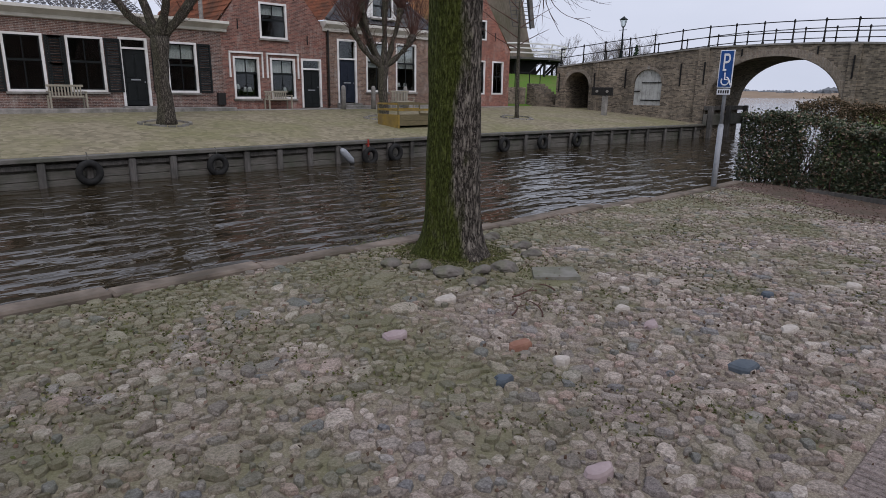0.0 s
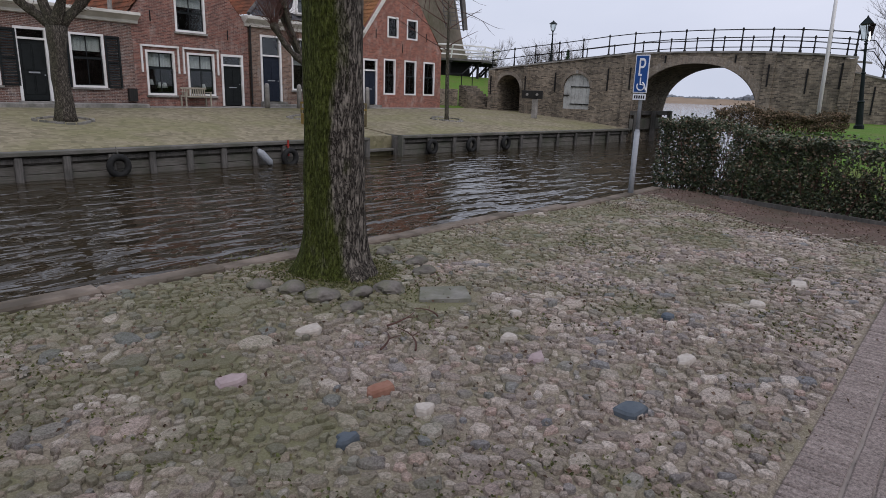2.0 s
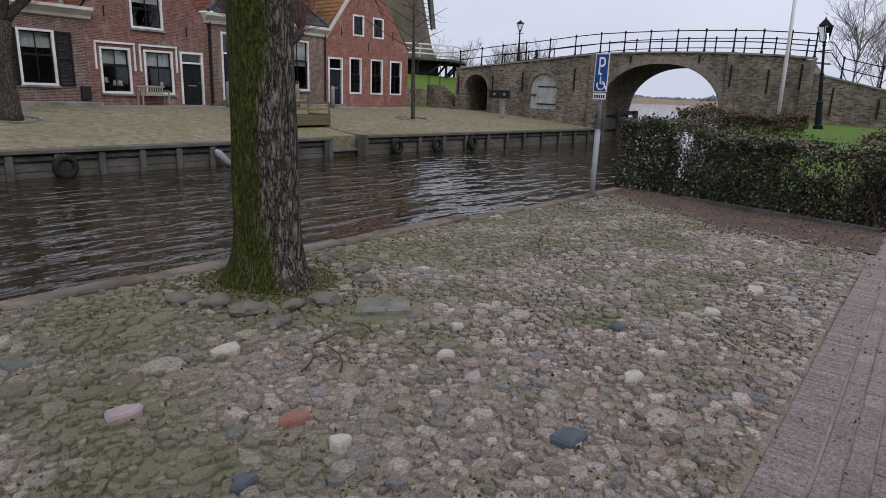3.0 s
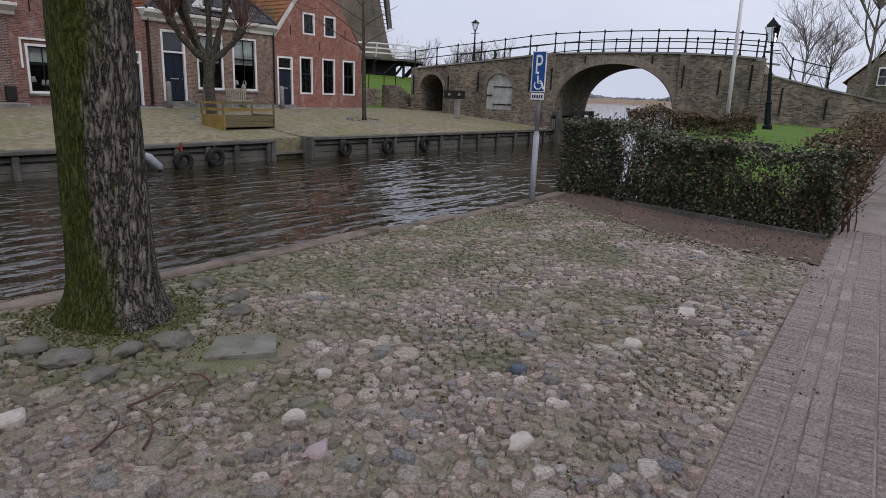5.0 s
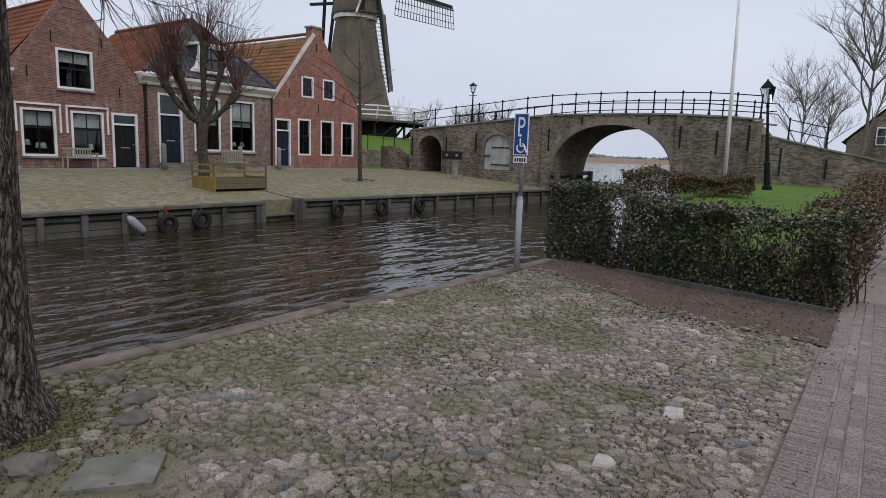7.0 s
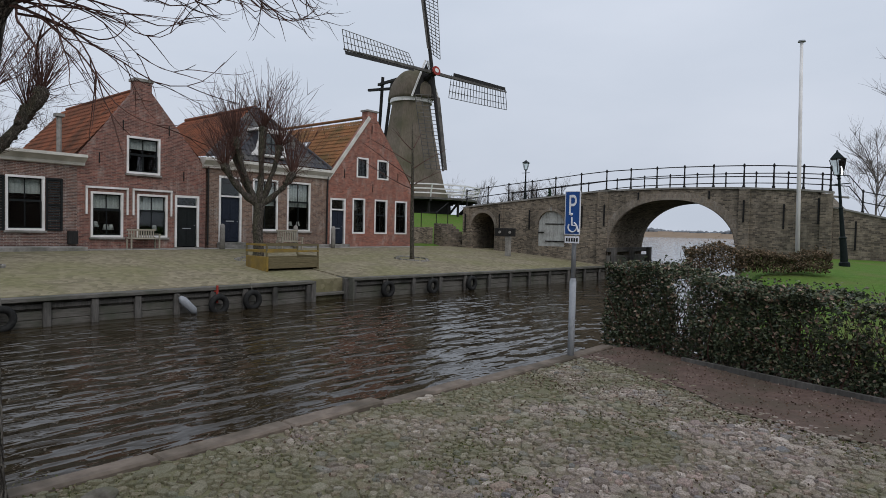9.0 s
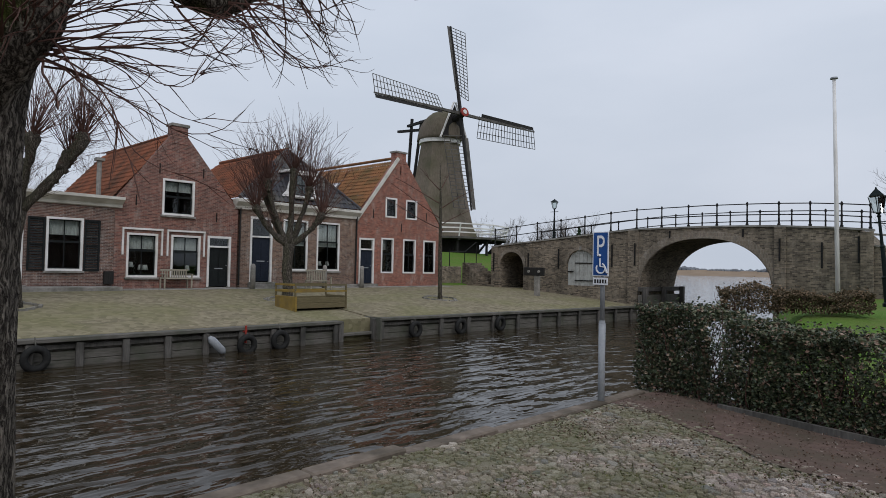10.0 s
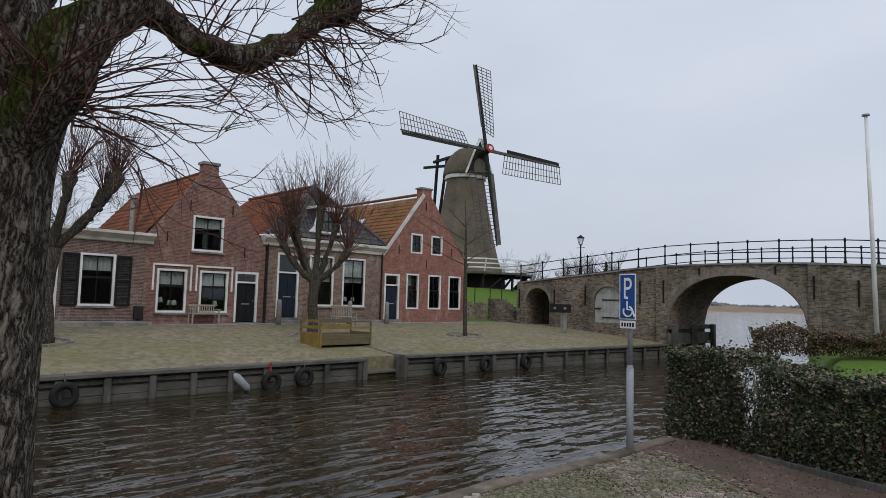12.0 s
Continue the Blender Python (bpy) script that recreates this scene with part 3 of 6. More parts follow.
# near quay edge: long stone slabs
edge = thing("quay_edge", (0, QUAY, 0.2), "worn grey stone slabs edging the cobbled quay", "kerb", kind="structure")
rng = random.Random(4)
ex = -12.0
while ex < 12.5:
    w = rng.uniform(0.9, 1.5)
    z = near_z(ex + w / 2, QUAY) + 0.025 + rng.uniform(-0.008, 0.008)
    part("slab", B(ex, min(ex + w - 0.012, 12.6), QUAY - 0.2 + rng.uniform(-0.01, 0.01), QUAY + rng.uniform(-0.012, 0.012), -0.5, z, bevel=0.018), M_KERB, edge)
    ex += w
part("wall_below", B(-12, 12.6, QUAY - 0.25, QUAY - 0.03, -1.6, -0.5), M_BRICK_BR, edge)

# ---- bridge ----
BX0, BX1 = 35.7, 40.4
deck = lerp_through([(-6, 1.0), (0, 1.85), (1.5, 2.2), (3.3, 2.58), (5.8, 3.2), (5.81, 3.87), (7.05, 4.0), (8.34, 4.1), (9.67, 4.16), (11.1, 4.2), (13.2, 4.23), (15.5, 4.21), (17.0, 4.18), (18.6, 4.07), (20.3, 3.91), (22, 3.76), (23.7, 3.63), (25.3, 3.48), (27.25, 3.29)])


def arch_low(y):
    if 9.88 < y < 16.7:
        k = (y - 13.29) / 3.41
        return 1.0 + 2.67 * math.sqrt(max(0, 1 - abs(k) ** 2.2))
    return -1.6


def tunnel_low(y):
    if 24.67 < y < 26.6:
        k = (y - 25.635) / 0.965
        return 2.0 + 0.98 * math.sqrt(max(0, 1 - k * k))
    return -1.6


bridge = thing("bridge", (BX0, 13, 0), "old arched brick bridge of weathered yellow brick over the canal", "bridge", kind="structure")
wall_cuts = [5.8, *np.linspace(9.88, 16.7, 41), *np.linspace(24.67, 26.6, 25), 27.25]
NICHE = (19.54, 21.4)


def niche_low(y):
    k = (y - 20.47) / 0.93
    return 2.24 + 0.85 * math.sqrt(max(0, 1 - k * k))


bm = bmesh.new()
low = lambda y: max(arch_low(y), tunnel_low(y))
wall_strips(bm, "x", BX0 + 0.25, BX1, wall_cuts, low, lambda y: deck(y) - 0.02, [], 0.8)
part("vault", bm, M_BRICK_BR, bridge)
bm = bmesh.new()
cuts2 = sorted({*wall_cuts, *np.linspace(*NICHE, 17)})
for u0, u1 in zip(cuts2, cuts2[1:]):
    k = max(1, math.ceil((u1 - u0) / 0.8))
    for i in range(k):
        a, b = u0 + (u1 - u0) * i / k, u0 + (u1 - u0) * (i + 1) / k
        m, e = (a + b) / 2, 1e-5
        if NICHE[0] < m < NICHE[1]:
            prism(bm, [(a, -1.6), (b, -1.6), (b, 0.95), (a, 0.95)], "x", BX0, BX0 + 0.25)
            lo0, lo1 = niche_low(a + e), niche_low(b - e)
        else:
            lo0, lo1 = low(a + e), low(b - e)
        prism(bm, [(a, lo0), (b, lo1), (b, deck(b)), (a, deck(a))], "x", BX0, BX0 + 0.25)
bmesh.ops.remove_doubles(bm, verts=bm.verts[:], dist=1e-4)
part("wall", bm, M_BRICK_BR, bridge)
# pilasters, arch ring, coping, pier footing
for y0, y1, top in [(9.3, 9.82, deck(9.5)), (16.77, 17.4, deck(17)), (26.75, 27.25, 3.27), (24.0, 24.4, 3.5), (5.8, 6.3, 3.86)]:
    part("pilaster", B(BX0 - 0.1, BX0 - 0.002, y0, y1, -1.5, top, bevel=0.012), M_BRICK_BR, bridge)


def ring(y_mid, half, z0, rise, power, thick, n=36):
    bm = bmesh.new()
    pts = []
    for i in range(n + 1):
        a = math.pi * i / n
        c, s = math.cos(a), math.sin(a)
        pts.append((y_mid + half * math.copysign(abs(c) ** (2 / power), c), z0 + rise * abs(s) ** (2 / power), y_mid + (half + thick) * math.copysign(abs(c) ** (2 / power), c), z0 + (rise + thick) * abs(s) ** (2 / power)))
    for p, q in zip(pts, pts[1:]):
        prism(bm, [(p[0], p[1]), (q[0], q[1]), (q[2], q[3]), (p[2], p[3])], "x", BX0 - 0.03, BX0 - 0.002)
    return bm


M_RING = brick_mat("soldier brick ring", (0.25, 0.2, 0.15), (0.18, 0.15, 0.12), (0.3, 0.27, 0.22), stain=(0.07, 0.068, 0.055), length=0.07, height=0.22, amount=0.7)
part("arch_ring", ring(13.29, 3.415, 1.0, 2.67, 2.2, 0.4), M_RING, bridge)
part("tunnel_ring", ring(25.635, 0.975, 2.0, 0.98, 2, 0.22), M_RING, bridge)
part("niche_ring", ring(20.47, 0.94, 2.24, 0.85, 2, 0.16), M_RING, bridge)
part("keystone", B(BX0 - 0.05, BX0 - 0.031, 20.4, 20.54, 3.1, 3.3), M_STONE, bridge, "pale keystone")
for a, b in [(5.8, 7.05), (7.05, 9.67), (9.67, 11.1), (11.1, 13.2), (13.2, 15.5), (15.5, 17.0), (17.0, 18.6), (18.6, 20.3), (20.3, 22.0), (22.0, 25.3), (25.3, 27.25)]:
    bm = prism(bmesh.new(), [(a + 0.003, deck(a + 0.02)), (b - 0.003, deck(b)), (b - 0.003, deck(b) + 0.09), (a + 0.003, deck(a + 0.02) + 0.09)], "x", BX0 - 0.08, BX0 + 0.32)
    part("coping", bm, M_STONE, bridge, "stone coping")
    bm = prism(bmesh.new(), [(a + 0.003, deck(a + 0.02)), (b - 0.003, deck(b)), (b - 0.003, deck(b) + 0.09), (a + 0.003, deck(a + 0.02) + 0.09)], "x", BX1 - 0.3, BX1 + 0.08)
    part("coping", bm, M_STONE, bridge, "stone coping")
tun = thing("tunnel_lining", (BX0, 25.6, 0.6), "dark tunnel through the bridge end", "tunnel", kind="structure")
part("back_wall", B(BX1 - 0.3, BX1 + 0.2, 24.55, 26.7, 0.2, 3.2), M_BRICK_A, tun)
part("floor", B(BX0, BX1, 24.67, 26.6, 0.2, 0.62), M_PLAZA, tun)
# wall anchors
for y, z0, z1 in [(22.0, 1.95, 3.15), (18.4, 2.1, 3.4), (16.95, 2.2, 3.45), (27.0, 1.7, 2.9), (24.2, 1.85, 2.9), (15.0, 3.7, 4.1), (11.25, 3.7, 4.1), (9.56, 2.5, 3.6), (7.8, 2.2, 3.4), (6.37, 2.45, 3.65)]:
    proud = 0.1 if y in (16.95, 9.56, 27.0, 24.2) else 0.0
    part("wall_anchor", B(BX0 - 0.06 - proud, BX0 - 0.005 - proud, y - 0.035, y + 0.035, z0, z1), M_IRON, bridge)
# niche hatch
hatch = part("hatch", bmesh.new(), M_WOODGREY, bridge, "pale grey boarded wooden hatch")
for i in range(7):
    y0 = 19.54 + i * 1.86 / 7
    y1 = y0 + 1.86 / 7 - 0.012
    bmh = prism(bmesh.new(), [(y0, 0.95), (y1, 0.95), (y1, niche_low(min(y1, 21.38))), (y0, niche_low(max(y0, 19.56)))], "x", BX0 + 0.1, BX0 + 0.15)
    part("board", bmh, M_WOODPALE, hatch)
for z in (1.25, 2.3):
    part("hinge", B(BX0 + 0.06, BX0 + 0.1, 19.6, 20.9, z - 0.03, z + 0.03), M_IRON, hatch)
part("bolt", B(BX0 + 0.05, BX0 + 0.1, 21.0, 21.55, 1.75, 1.81), M_IRON, hatch)
# wooden guard beams under the arch
gd = thing("guard_beam", (BX0, 16.6, 0.2), "grey wooden guard beams along the bridge abutment", "guard beam")
part("beam", B(BX0 - 0.3, BX1 + 0.3, 16.4, 16.66, 0.75, 1.0, bevel=0.02), M_PILE, gd)
part("beam", B(BX0 - 0.3, BX1 + 0.3, 16.43, 16.66, -0.1, 0.55, bevel=0.02), M_WOODGREY, gd)
for x in (BX0 - 0.15, 38.0, BX1 + 0.15):
    part("post", B(x - 0.14, x + 0.14, 16.15, 16.4, -1.5, 1.02, bevel=0.03), M_PILE, gd)
gp = thing("guard_post", (BX1, 10.2, 0), "thick wooden mooring post by the arch", "post")
part("post", B(BX1 - 0.1, BX1 + 0.4, 9.95, 10.6, -1.5, 1.1, bevel=0.04), M_PILE, gp)
abut = solid("bridge_abutment", B(BX0 - 0.02, BX1, 16.66, 18.2, -1.55, 0.0), M_BRICK_BR, "brick abutment footing at the water", "abutment", "structure")

# wing wall going down to the road
bm = bmesh.new()
wall_strips(bm, "x", BX0 + 0.02, BX0 + 0.5, [-8, -6, 0, 1.5, 3.3, 5.8], lambda y: -0.6, deck, [], 1.0)
wing = solid("wing_wall", bm, M_BRICK_BR, "sloping brick wing wall of the bridge", "wall", "structure")
bm = bmesh.new()
for a, b in [(-6, 0), (0, 1.5), (1.5, 3.3), (3.3, 5.78)]:
    prism(bm, [(a, deck(a) + 0.002), (b, deck(b - 0.01) + 0.002), (b, deck(b - 0.01) + 0.08), (a, deck(a) + 0.08)], "x", BX0 - 0.05, BX0 + 0.56)
part("coping", bm, M_STONE, wing)
for y, z0, z1 in [(4.9, 1.3, 2.6), (3.0, 1.2, 2.1), (0.9, 0.9, 1.6)]:
    part("wall_anchor", B(BX0 - 0.04, BX0 + 0.018, y - 0.035, y + 0.035, z0, z1), M_IRON, wing)

# railings
def railing(x, ys, label):
    r = thing("railing", (x, 13, 4), label, "railing", "bridge railings")
    for y in ys:
        z = deck(y) + 0.07
        bm = bmesh.new()
        lathe(bm, x, y, [(z, 0.075), (z + 0.1, 0.075), (z + 0.12, 0.05), (z + 0.5, 0.04), (z + 0.53, 0.06), (z + 0.58, 0.06), (z + 0.61, 0.04), (z + 1.0, 0.036), (z + 1.05, 0.055), (z + 1.14, 0.055), (z + 1.2, 0.02)], 8)
        part("post", bm, M_IRON, r)
    for h in (0.55, 1.09):
        part("rail", T([(x, y, deck(y) + 0.07 + h) for y in steps(ys[0], ys[-1], 0.6)], 0.026, n=6), M_IRON, r)


railing(BX0 + 0.12, [5.95, 7.05, 8.32, 9.66, 11.11, 12.58, 14.05, 15.52, 16.97, 18.57, 20.28, 21.95, 23.7, 25.33, 27.1], "black cast iron railing along the bridge")
railing(BX1 - 0.1, [3.4, 5.2, 7.0, 8.6, 10.2, 11.8, 13.4, 15.0, 16.6, 18.4, 20.4, 22.4, 24.4, 26.4], "black cast iron railing on the far side of the bridge")

# bridge road on top and land behind it
bm = bmesh.new()
for a, b in zip(steps(-8, 27.2, 0.6), steps(-8, 27.2, 0.6)[1:]):
    if a > 5.9:
        prism(bm, [(a, deck(a) - 0.02), (b, deck(b) - 0.02), (b, deck(b) + 0.03), (a, deck(a) + 0.03)], "x", BX0 + 0.34, BX1 - 0.32)
solid("bridge_road", bm, M_PAVER, "brick road over the bridge", "road", "structure")
bm = bmesh.new()
wall_strips(bm, "x", BX0 + 0.5, 47, [-40, -8, -6, 0, 1.5, 3.3, 5.8], lambda y: -1.2, lambda y: deck(max(-6, y)) - 0.05, [], 1.0)
solid("ground_ramp", bm, M_GRASS, "grassy ramp climbing to the bridge", "ramp", "structure")
# steps and green bank left of the tunnel
sr = thing("rampart_steps", (35.75, 28.2, 0.65), "brick steps climbing the rampart", "steps", kind="structure")
for k in range(9):
    part("step", B(35.65, 37.4, 27.3 + 0.28 * k, 27.58 + 0.28 * k + 0.05, 0.5, 0.8 + 0.18 * k, bevel=0.01), M_BRICK_BR, sr)
rw = solid("rampart_wall", B(33.0, 35.6, 29.9, 30.2, 0.3, 1.95, bevel=0.02), M_BRICK_BR, "low weathered brick retaining wall", "wall", "structure")

# far shore
bm = bmesh.new()
for i in range(60):
    a0, a1 = -0.2 + i * 0.022, -0.2 + (i + 1) * 0.022
    h = 4.2 + 1.5 * noise.noise((i * 0.5, 3, 0))
    r = 620
    vs = [bm.verts.new((r * math.cos(a), r * math.sin(a), z)) for a, z in ((a0, WATER), (a1, WATER))]
    ws = [bm.verts.new(((r + 40) * math.cos(a), (r + 40) * math.sin(a), z)) for a, z in ((a0, h), (a1, h))]
    bm.faces.new((vs[0], vs[1], ws[1], ws[0]))
bmesh.ops.remove_doubles(bm, verts=bm.verts[:], dist=0.01)
solid("backdrop_reed", bm, M_REED, "wide belt of dry reed along the far lake shore", "reed", "structure")
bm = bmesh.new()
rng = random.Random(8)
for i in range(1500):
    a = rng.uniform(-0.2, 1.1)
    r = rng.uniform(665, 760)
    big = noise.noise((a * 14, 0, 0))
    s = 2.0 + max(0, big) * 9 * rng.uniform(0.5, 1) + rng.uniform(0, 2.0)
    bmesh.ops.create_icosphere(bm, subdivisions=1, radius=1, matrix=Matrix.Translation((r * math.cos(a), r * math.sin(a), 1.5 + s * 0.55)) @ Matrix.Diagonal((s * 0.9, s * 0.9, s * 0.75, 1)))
solid("backdrop_wood", bm, M_HAZEWOOD, "distant tree line beyond the lake, painted haze grey", "trees", "structure")


# unseen plain walls added behind the quay to cut sky light and reflections
bm = B(-45, 34, -15.5, -15, -0.2, 7.5)
solid("wall_south", bm, M_BRICK_A, "unseen plain brick wall added to block sky light", "wall", "structure")
bm = B(-45, -44.5, -15, 60, -1.5, 7.5)
solid("wall_west", bm, M_BRICK_A, "unseen plain brick wall added to close the west end", "wall", "structure")


# ---- houses ----
def tiles(bm, o, u, v, length, rise, keep=None, tw=0.235, th=0.33, amp=0.035):
    """Pantiles on a slope: o a corner, u along the eave, v up the slope; each course overlaps the one below."""
    o, u, v = Vector(o), Vector(u).normalized(), Vector(v).normalized()
    n = u.cross(v)
    if n.z < 0:
        n = -n
    seg = 4
    nu, nv = int(length / tw), int(rise / th)
    for j in range(nv):
        rows = []
        for jj, lift in ((0, 0.045), (1, 0.0)):
            row = []
            for i in range(nu * seg + 1):
                p = i / seg * tw
                w = amp * math.sin(math.tau * p / tw)
                row.append(o + u * p + v * ((j + jj) * th + (0.03 if jj else 0)) + n * (w + lift))
            rows.append(row)
        vs = [[None] * len(rows[0]), [None] * len(rows[0])]
        for i in range(nu * seg):
            c = (rows[0][i] + rows[1][i + 1]) / 2
            if keep and not keep(c):
                continue
            for r in (0, 1):
                for q in (i, i + 1):
                    if vs[r][q] is None:
                        vs[r][q] = bm.verts.new(rows[r][q])
            bm.faces.new((vs[0][i], vs[0][i + 1], vs[1][i + 1], vs[1][i]))
    return bm


def window(house, x0, x1, z0, z1, y=FACE, blind=0.4, sill=True, cross=(2, 2), bracket=False, frame_w=0.09, lamps=(), upper=0.5):
    """A sash window set in its opening: frame, sashes, panes, sill, blind and what stands behind the glass."""
    bm = bmesh.new()
    f = frame_w
    box(bm, x0, x0 + f, y - 0.03, y + 0.12, z0, z1)
    box(bm, x1 - f, x1, y - 0.03, y + 0.12, z0, z1)
    box(bm, x0 + f, x1 - f, y - 0.03, y + 0.12, z1 - f, z1)
    box(bm, x0 + f, x1 - f, y - 0.03, y + 0.12, z0, z0 + f)
    w = part("window", bm, M_WHITE, house, "white painted wooden sash window")
    a, b, lo, hi = x0 + f, x1 - f, z0 + f, z1 - f
    mid = lo + (hi - lo) * upper
    s = 0.045
    for i, (p, q, yy) in enumerate(((lo, mid, 0.045), (mid, hi, 0.08))):
        bm = bmesh.new()
        box(bm, a, a + s, y + yy, y + yy + 0.04, p, q)
        box(bm, b - s, b, y + yy, y + yy + 0.04, p, q)
        box(bm, a + s, b - s, y + yy, y + yy + 0.04, p, p + s)
        box(bm, a + s, b - s, y + yy, y + yy + 0.04, q - s, q)
        part("sash", bm, M_DARK, w, "black sash")
        n = cross[i]
        for k in range(1, n):
            c = a + (b - a) * k / n
            part("glazing_bar", B(c - 0.018, c + 0.018, y + yy + 0.003, y + yy + 0.037, p + s, q - s), M_DARK, w)
        for k in range(n):
            c0, c1 = a + s + (b - a - 2 * s) * k / n, a + s + (b - a - 2 * s) * (k + 1) / n
            pane = part("pane", B(c0, c1, y + yy + 0.016, y + yy + 0.022, p + s, q - s), M_PANE, w)
            pane.visible_shadow = False
    if sill:
        part("sill", B(x0 - 0.06, x1 + 0.06, y - 0.1, y + 0.02, z0 - 0.09, z0 - 0.002, bevel=0.01), M_STONE, w, "grey stone sill")
    if blind:
        bm = bmesh.new()
        n = 28
        top = hi - 0.02
        bot = top - (hi - lo) * blind
        vs = []
        for i in range(n + 1):
            c = a + (b - a) * i / n
            d = 0.014 * math.sin(i * 1.9) + 0.01 * math.sin(i * 0.7)
            vs.append((bm.verts.new((c, y + 0.2 + d, bot)), bm.verts.new((c, y + 0.2 + d * 0.4, top))))
        for p, q in zip(vs, vs[1:]):
            bm.faces.new((p[0], q[0], q[1], p[1]))
        part("blind", bm, M_CURTAIN, w, "white half-drawn blind")
    if bracket:
        bm = bmesh.new()
        box(bm, x0 - 0.2, x1 + 0.2, y - 0.09, y - 0.002, z1 + 0.14, z1 + 0.22)
        box(bm, x0 - 0.2, x0 - 0.13, y - 0.07, y - 0.002, z1 - 0.95, z1 + 0.138)
        box(bm, x1 + 0.13, x1 + 0.2, y - 0.07, y - 0.002, z1 - 0.95, z1 + 0.138)
        part("awning_case", bm, M_WHITE, w, "white painted awning case")
    return w


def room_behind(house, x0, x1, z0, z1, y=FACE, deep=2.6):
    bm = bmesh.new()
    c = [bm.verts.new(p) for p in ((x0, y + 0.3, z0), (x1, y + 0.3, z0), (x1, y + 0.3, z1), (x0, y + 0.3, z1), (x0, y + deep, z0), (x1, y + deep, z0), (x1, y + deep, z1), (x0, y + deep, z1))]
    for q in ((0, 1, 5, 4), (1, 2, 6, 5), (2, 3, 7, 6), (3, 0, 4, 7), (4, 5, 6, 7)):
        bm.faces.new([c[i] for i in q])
    part("room", bm, M_ROOMSHADE, house, "room behind the windows, painted dim")


def table_lamp(x, z, y=FACE + 0.34):
    l = thing("table_lamp", (x, y, z), "small table lamp with a white shade on the window sill", "lamp", "window sill lamps")
    part("foot", T([(x, y, z), (x, y, z + 0.03), (x, y, z + 0.17)], [0.06, 0.03, 0.015], n=8), M_IRON, l)
    part("shade", T([(x, y, z + 0.15), (x, y, z + 0.38)], [0.13, 0.07], n=12), M_CURTAIN, l, smooth=True)


def door(house, x0, x1, z0, z1, leaf_top, material, y=FACE, f=0.1, glazed=False):
    bm = bmesh.new()
    box(bm, x0, x0 + f, y - 0.035, y + 0.14, z0, z1)
    box(bm, x1 - f, x1, y - 0.035, y + 0.14, z0, z1)
    box(bm, x0 + f, x1 - f, y - 0.035, y + 0.14, z1 - f, z1)
    box(bm, x0 + f, x1 - f, y - 0.03, y + 0.14, leaf_top, leaf_top + 0.08)
    fr = part("door_frame", bm, M_WHITE, house, "white painted door frame")
    a, b = x0 + f, x1 - f
    pane = part("transom_pane", B(a, b, y + 0.06, y + 0.066, leaf_top + 0.08, z1 - f), M_PANE, fr)
    pane.visible_shadow = False
    leaf = part("door", B(a, b, y + 0.06, y + 0.11, z0 + 0.03, leaf_top), material, house, "dark painted panelled front door")
    h = leaf_top - z0
    for p, q in ((0.1, 0.42), (0.5, 0.93)):
        for c0, c1 in ((0.12, 0.47), (0.53, 0.88)):
            part("panel", B(a + (b - a) * c0, a + (b - a) * c1, y + 0.045, y + 0.06, z0 + h * p, z0 + h * q, bevel=0.012), material, leaf)
    part("letter_plate", B(a + (b - a) * 0.3, a + (b - a) * 0.72, y + 0.03, y + 0.045, z0 + h * 0.455, z0 + h * 0.48), M_GALV, leaf, "metal letter plate")
    part("handle", T([(b - 0.09, y + 0.02, z0 + 1.02), (b - 0.09, y + 0.06, z0 + 1.02)], 0.025, n=8), M_GALV, leaf)
    part("doorstep", B(x0 - 0.1, x1 + 0.1, y - 0.35, y - 0.04, z0 - 0.35, z0 - 0.01, bevel=0.015), M_STONE, house, "stone doorstep")


def house_thing(name, x0, x1, label, shift, tall=1.0, wide=1.0):
    """An empty that carries a whole house; shift and scales set it into its row."""
    h = thing(name, ((x0 + x1) / 2, FACE, 0.8), label, "house", "houses along the square", "structure")
    h.location += Vector((shift[0], 0, shift[1]))
    h.scale = (wide, 1, tall)
    return h


def facade(house, material, x0, x1, top, holes, cuts=()):
    bm = bmesh.new()
    wall_strips(bm, "y", FACE, FACE + 0.3, [x0, x1, *cuts], lambda u: 0.2, top, holes, 6)
    part("wall", bm, material, house)


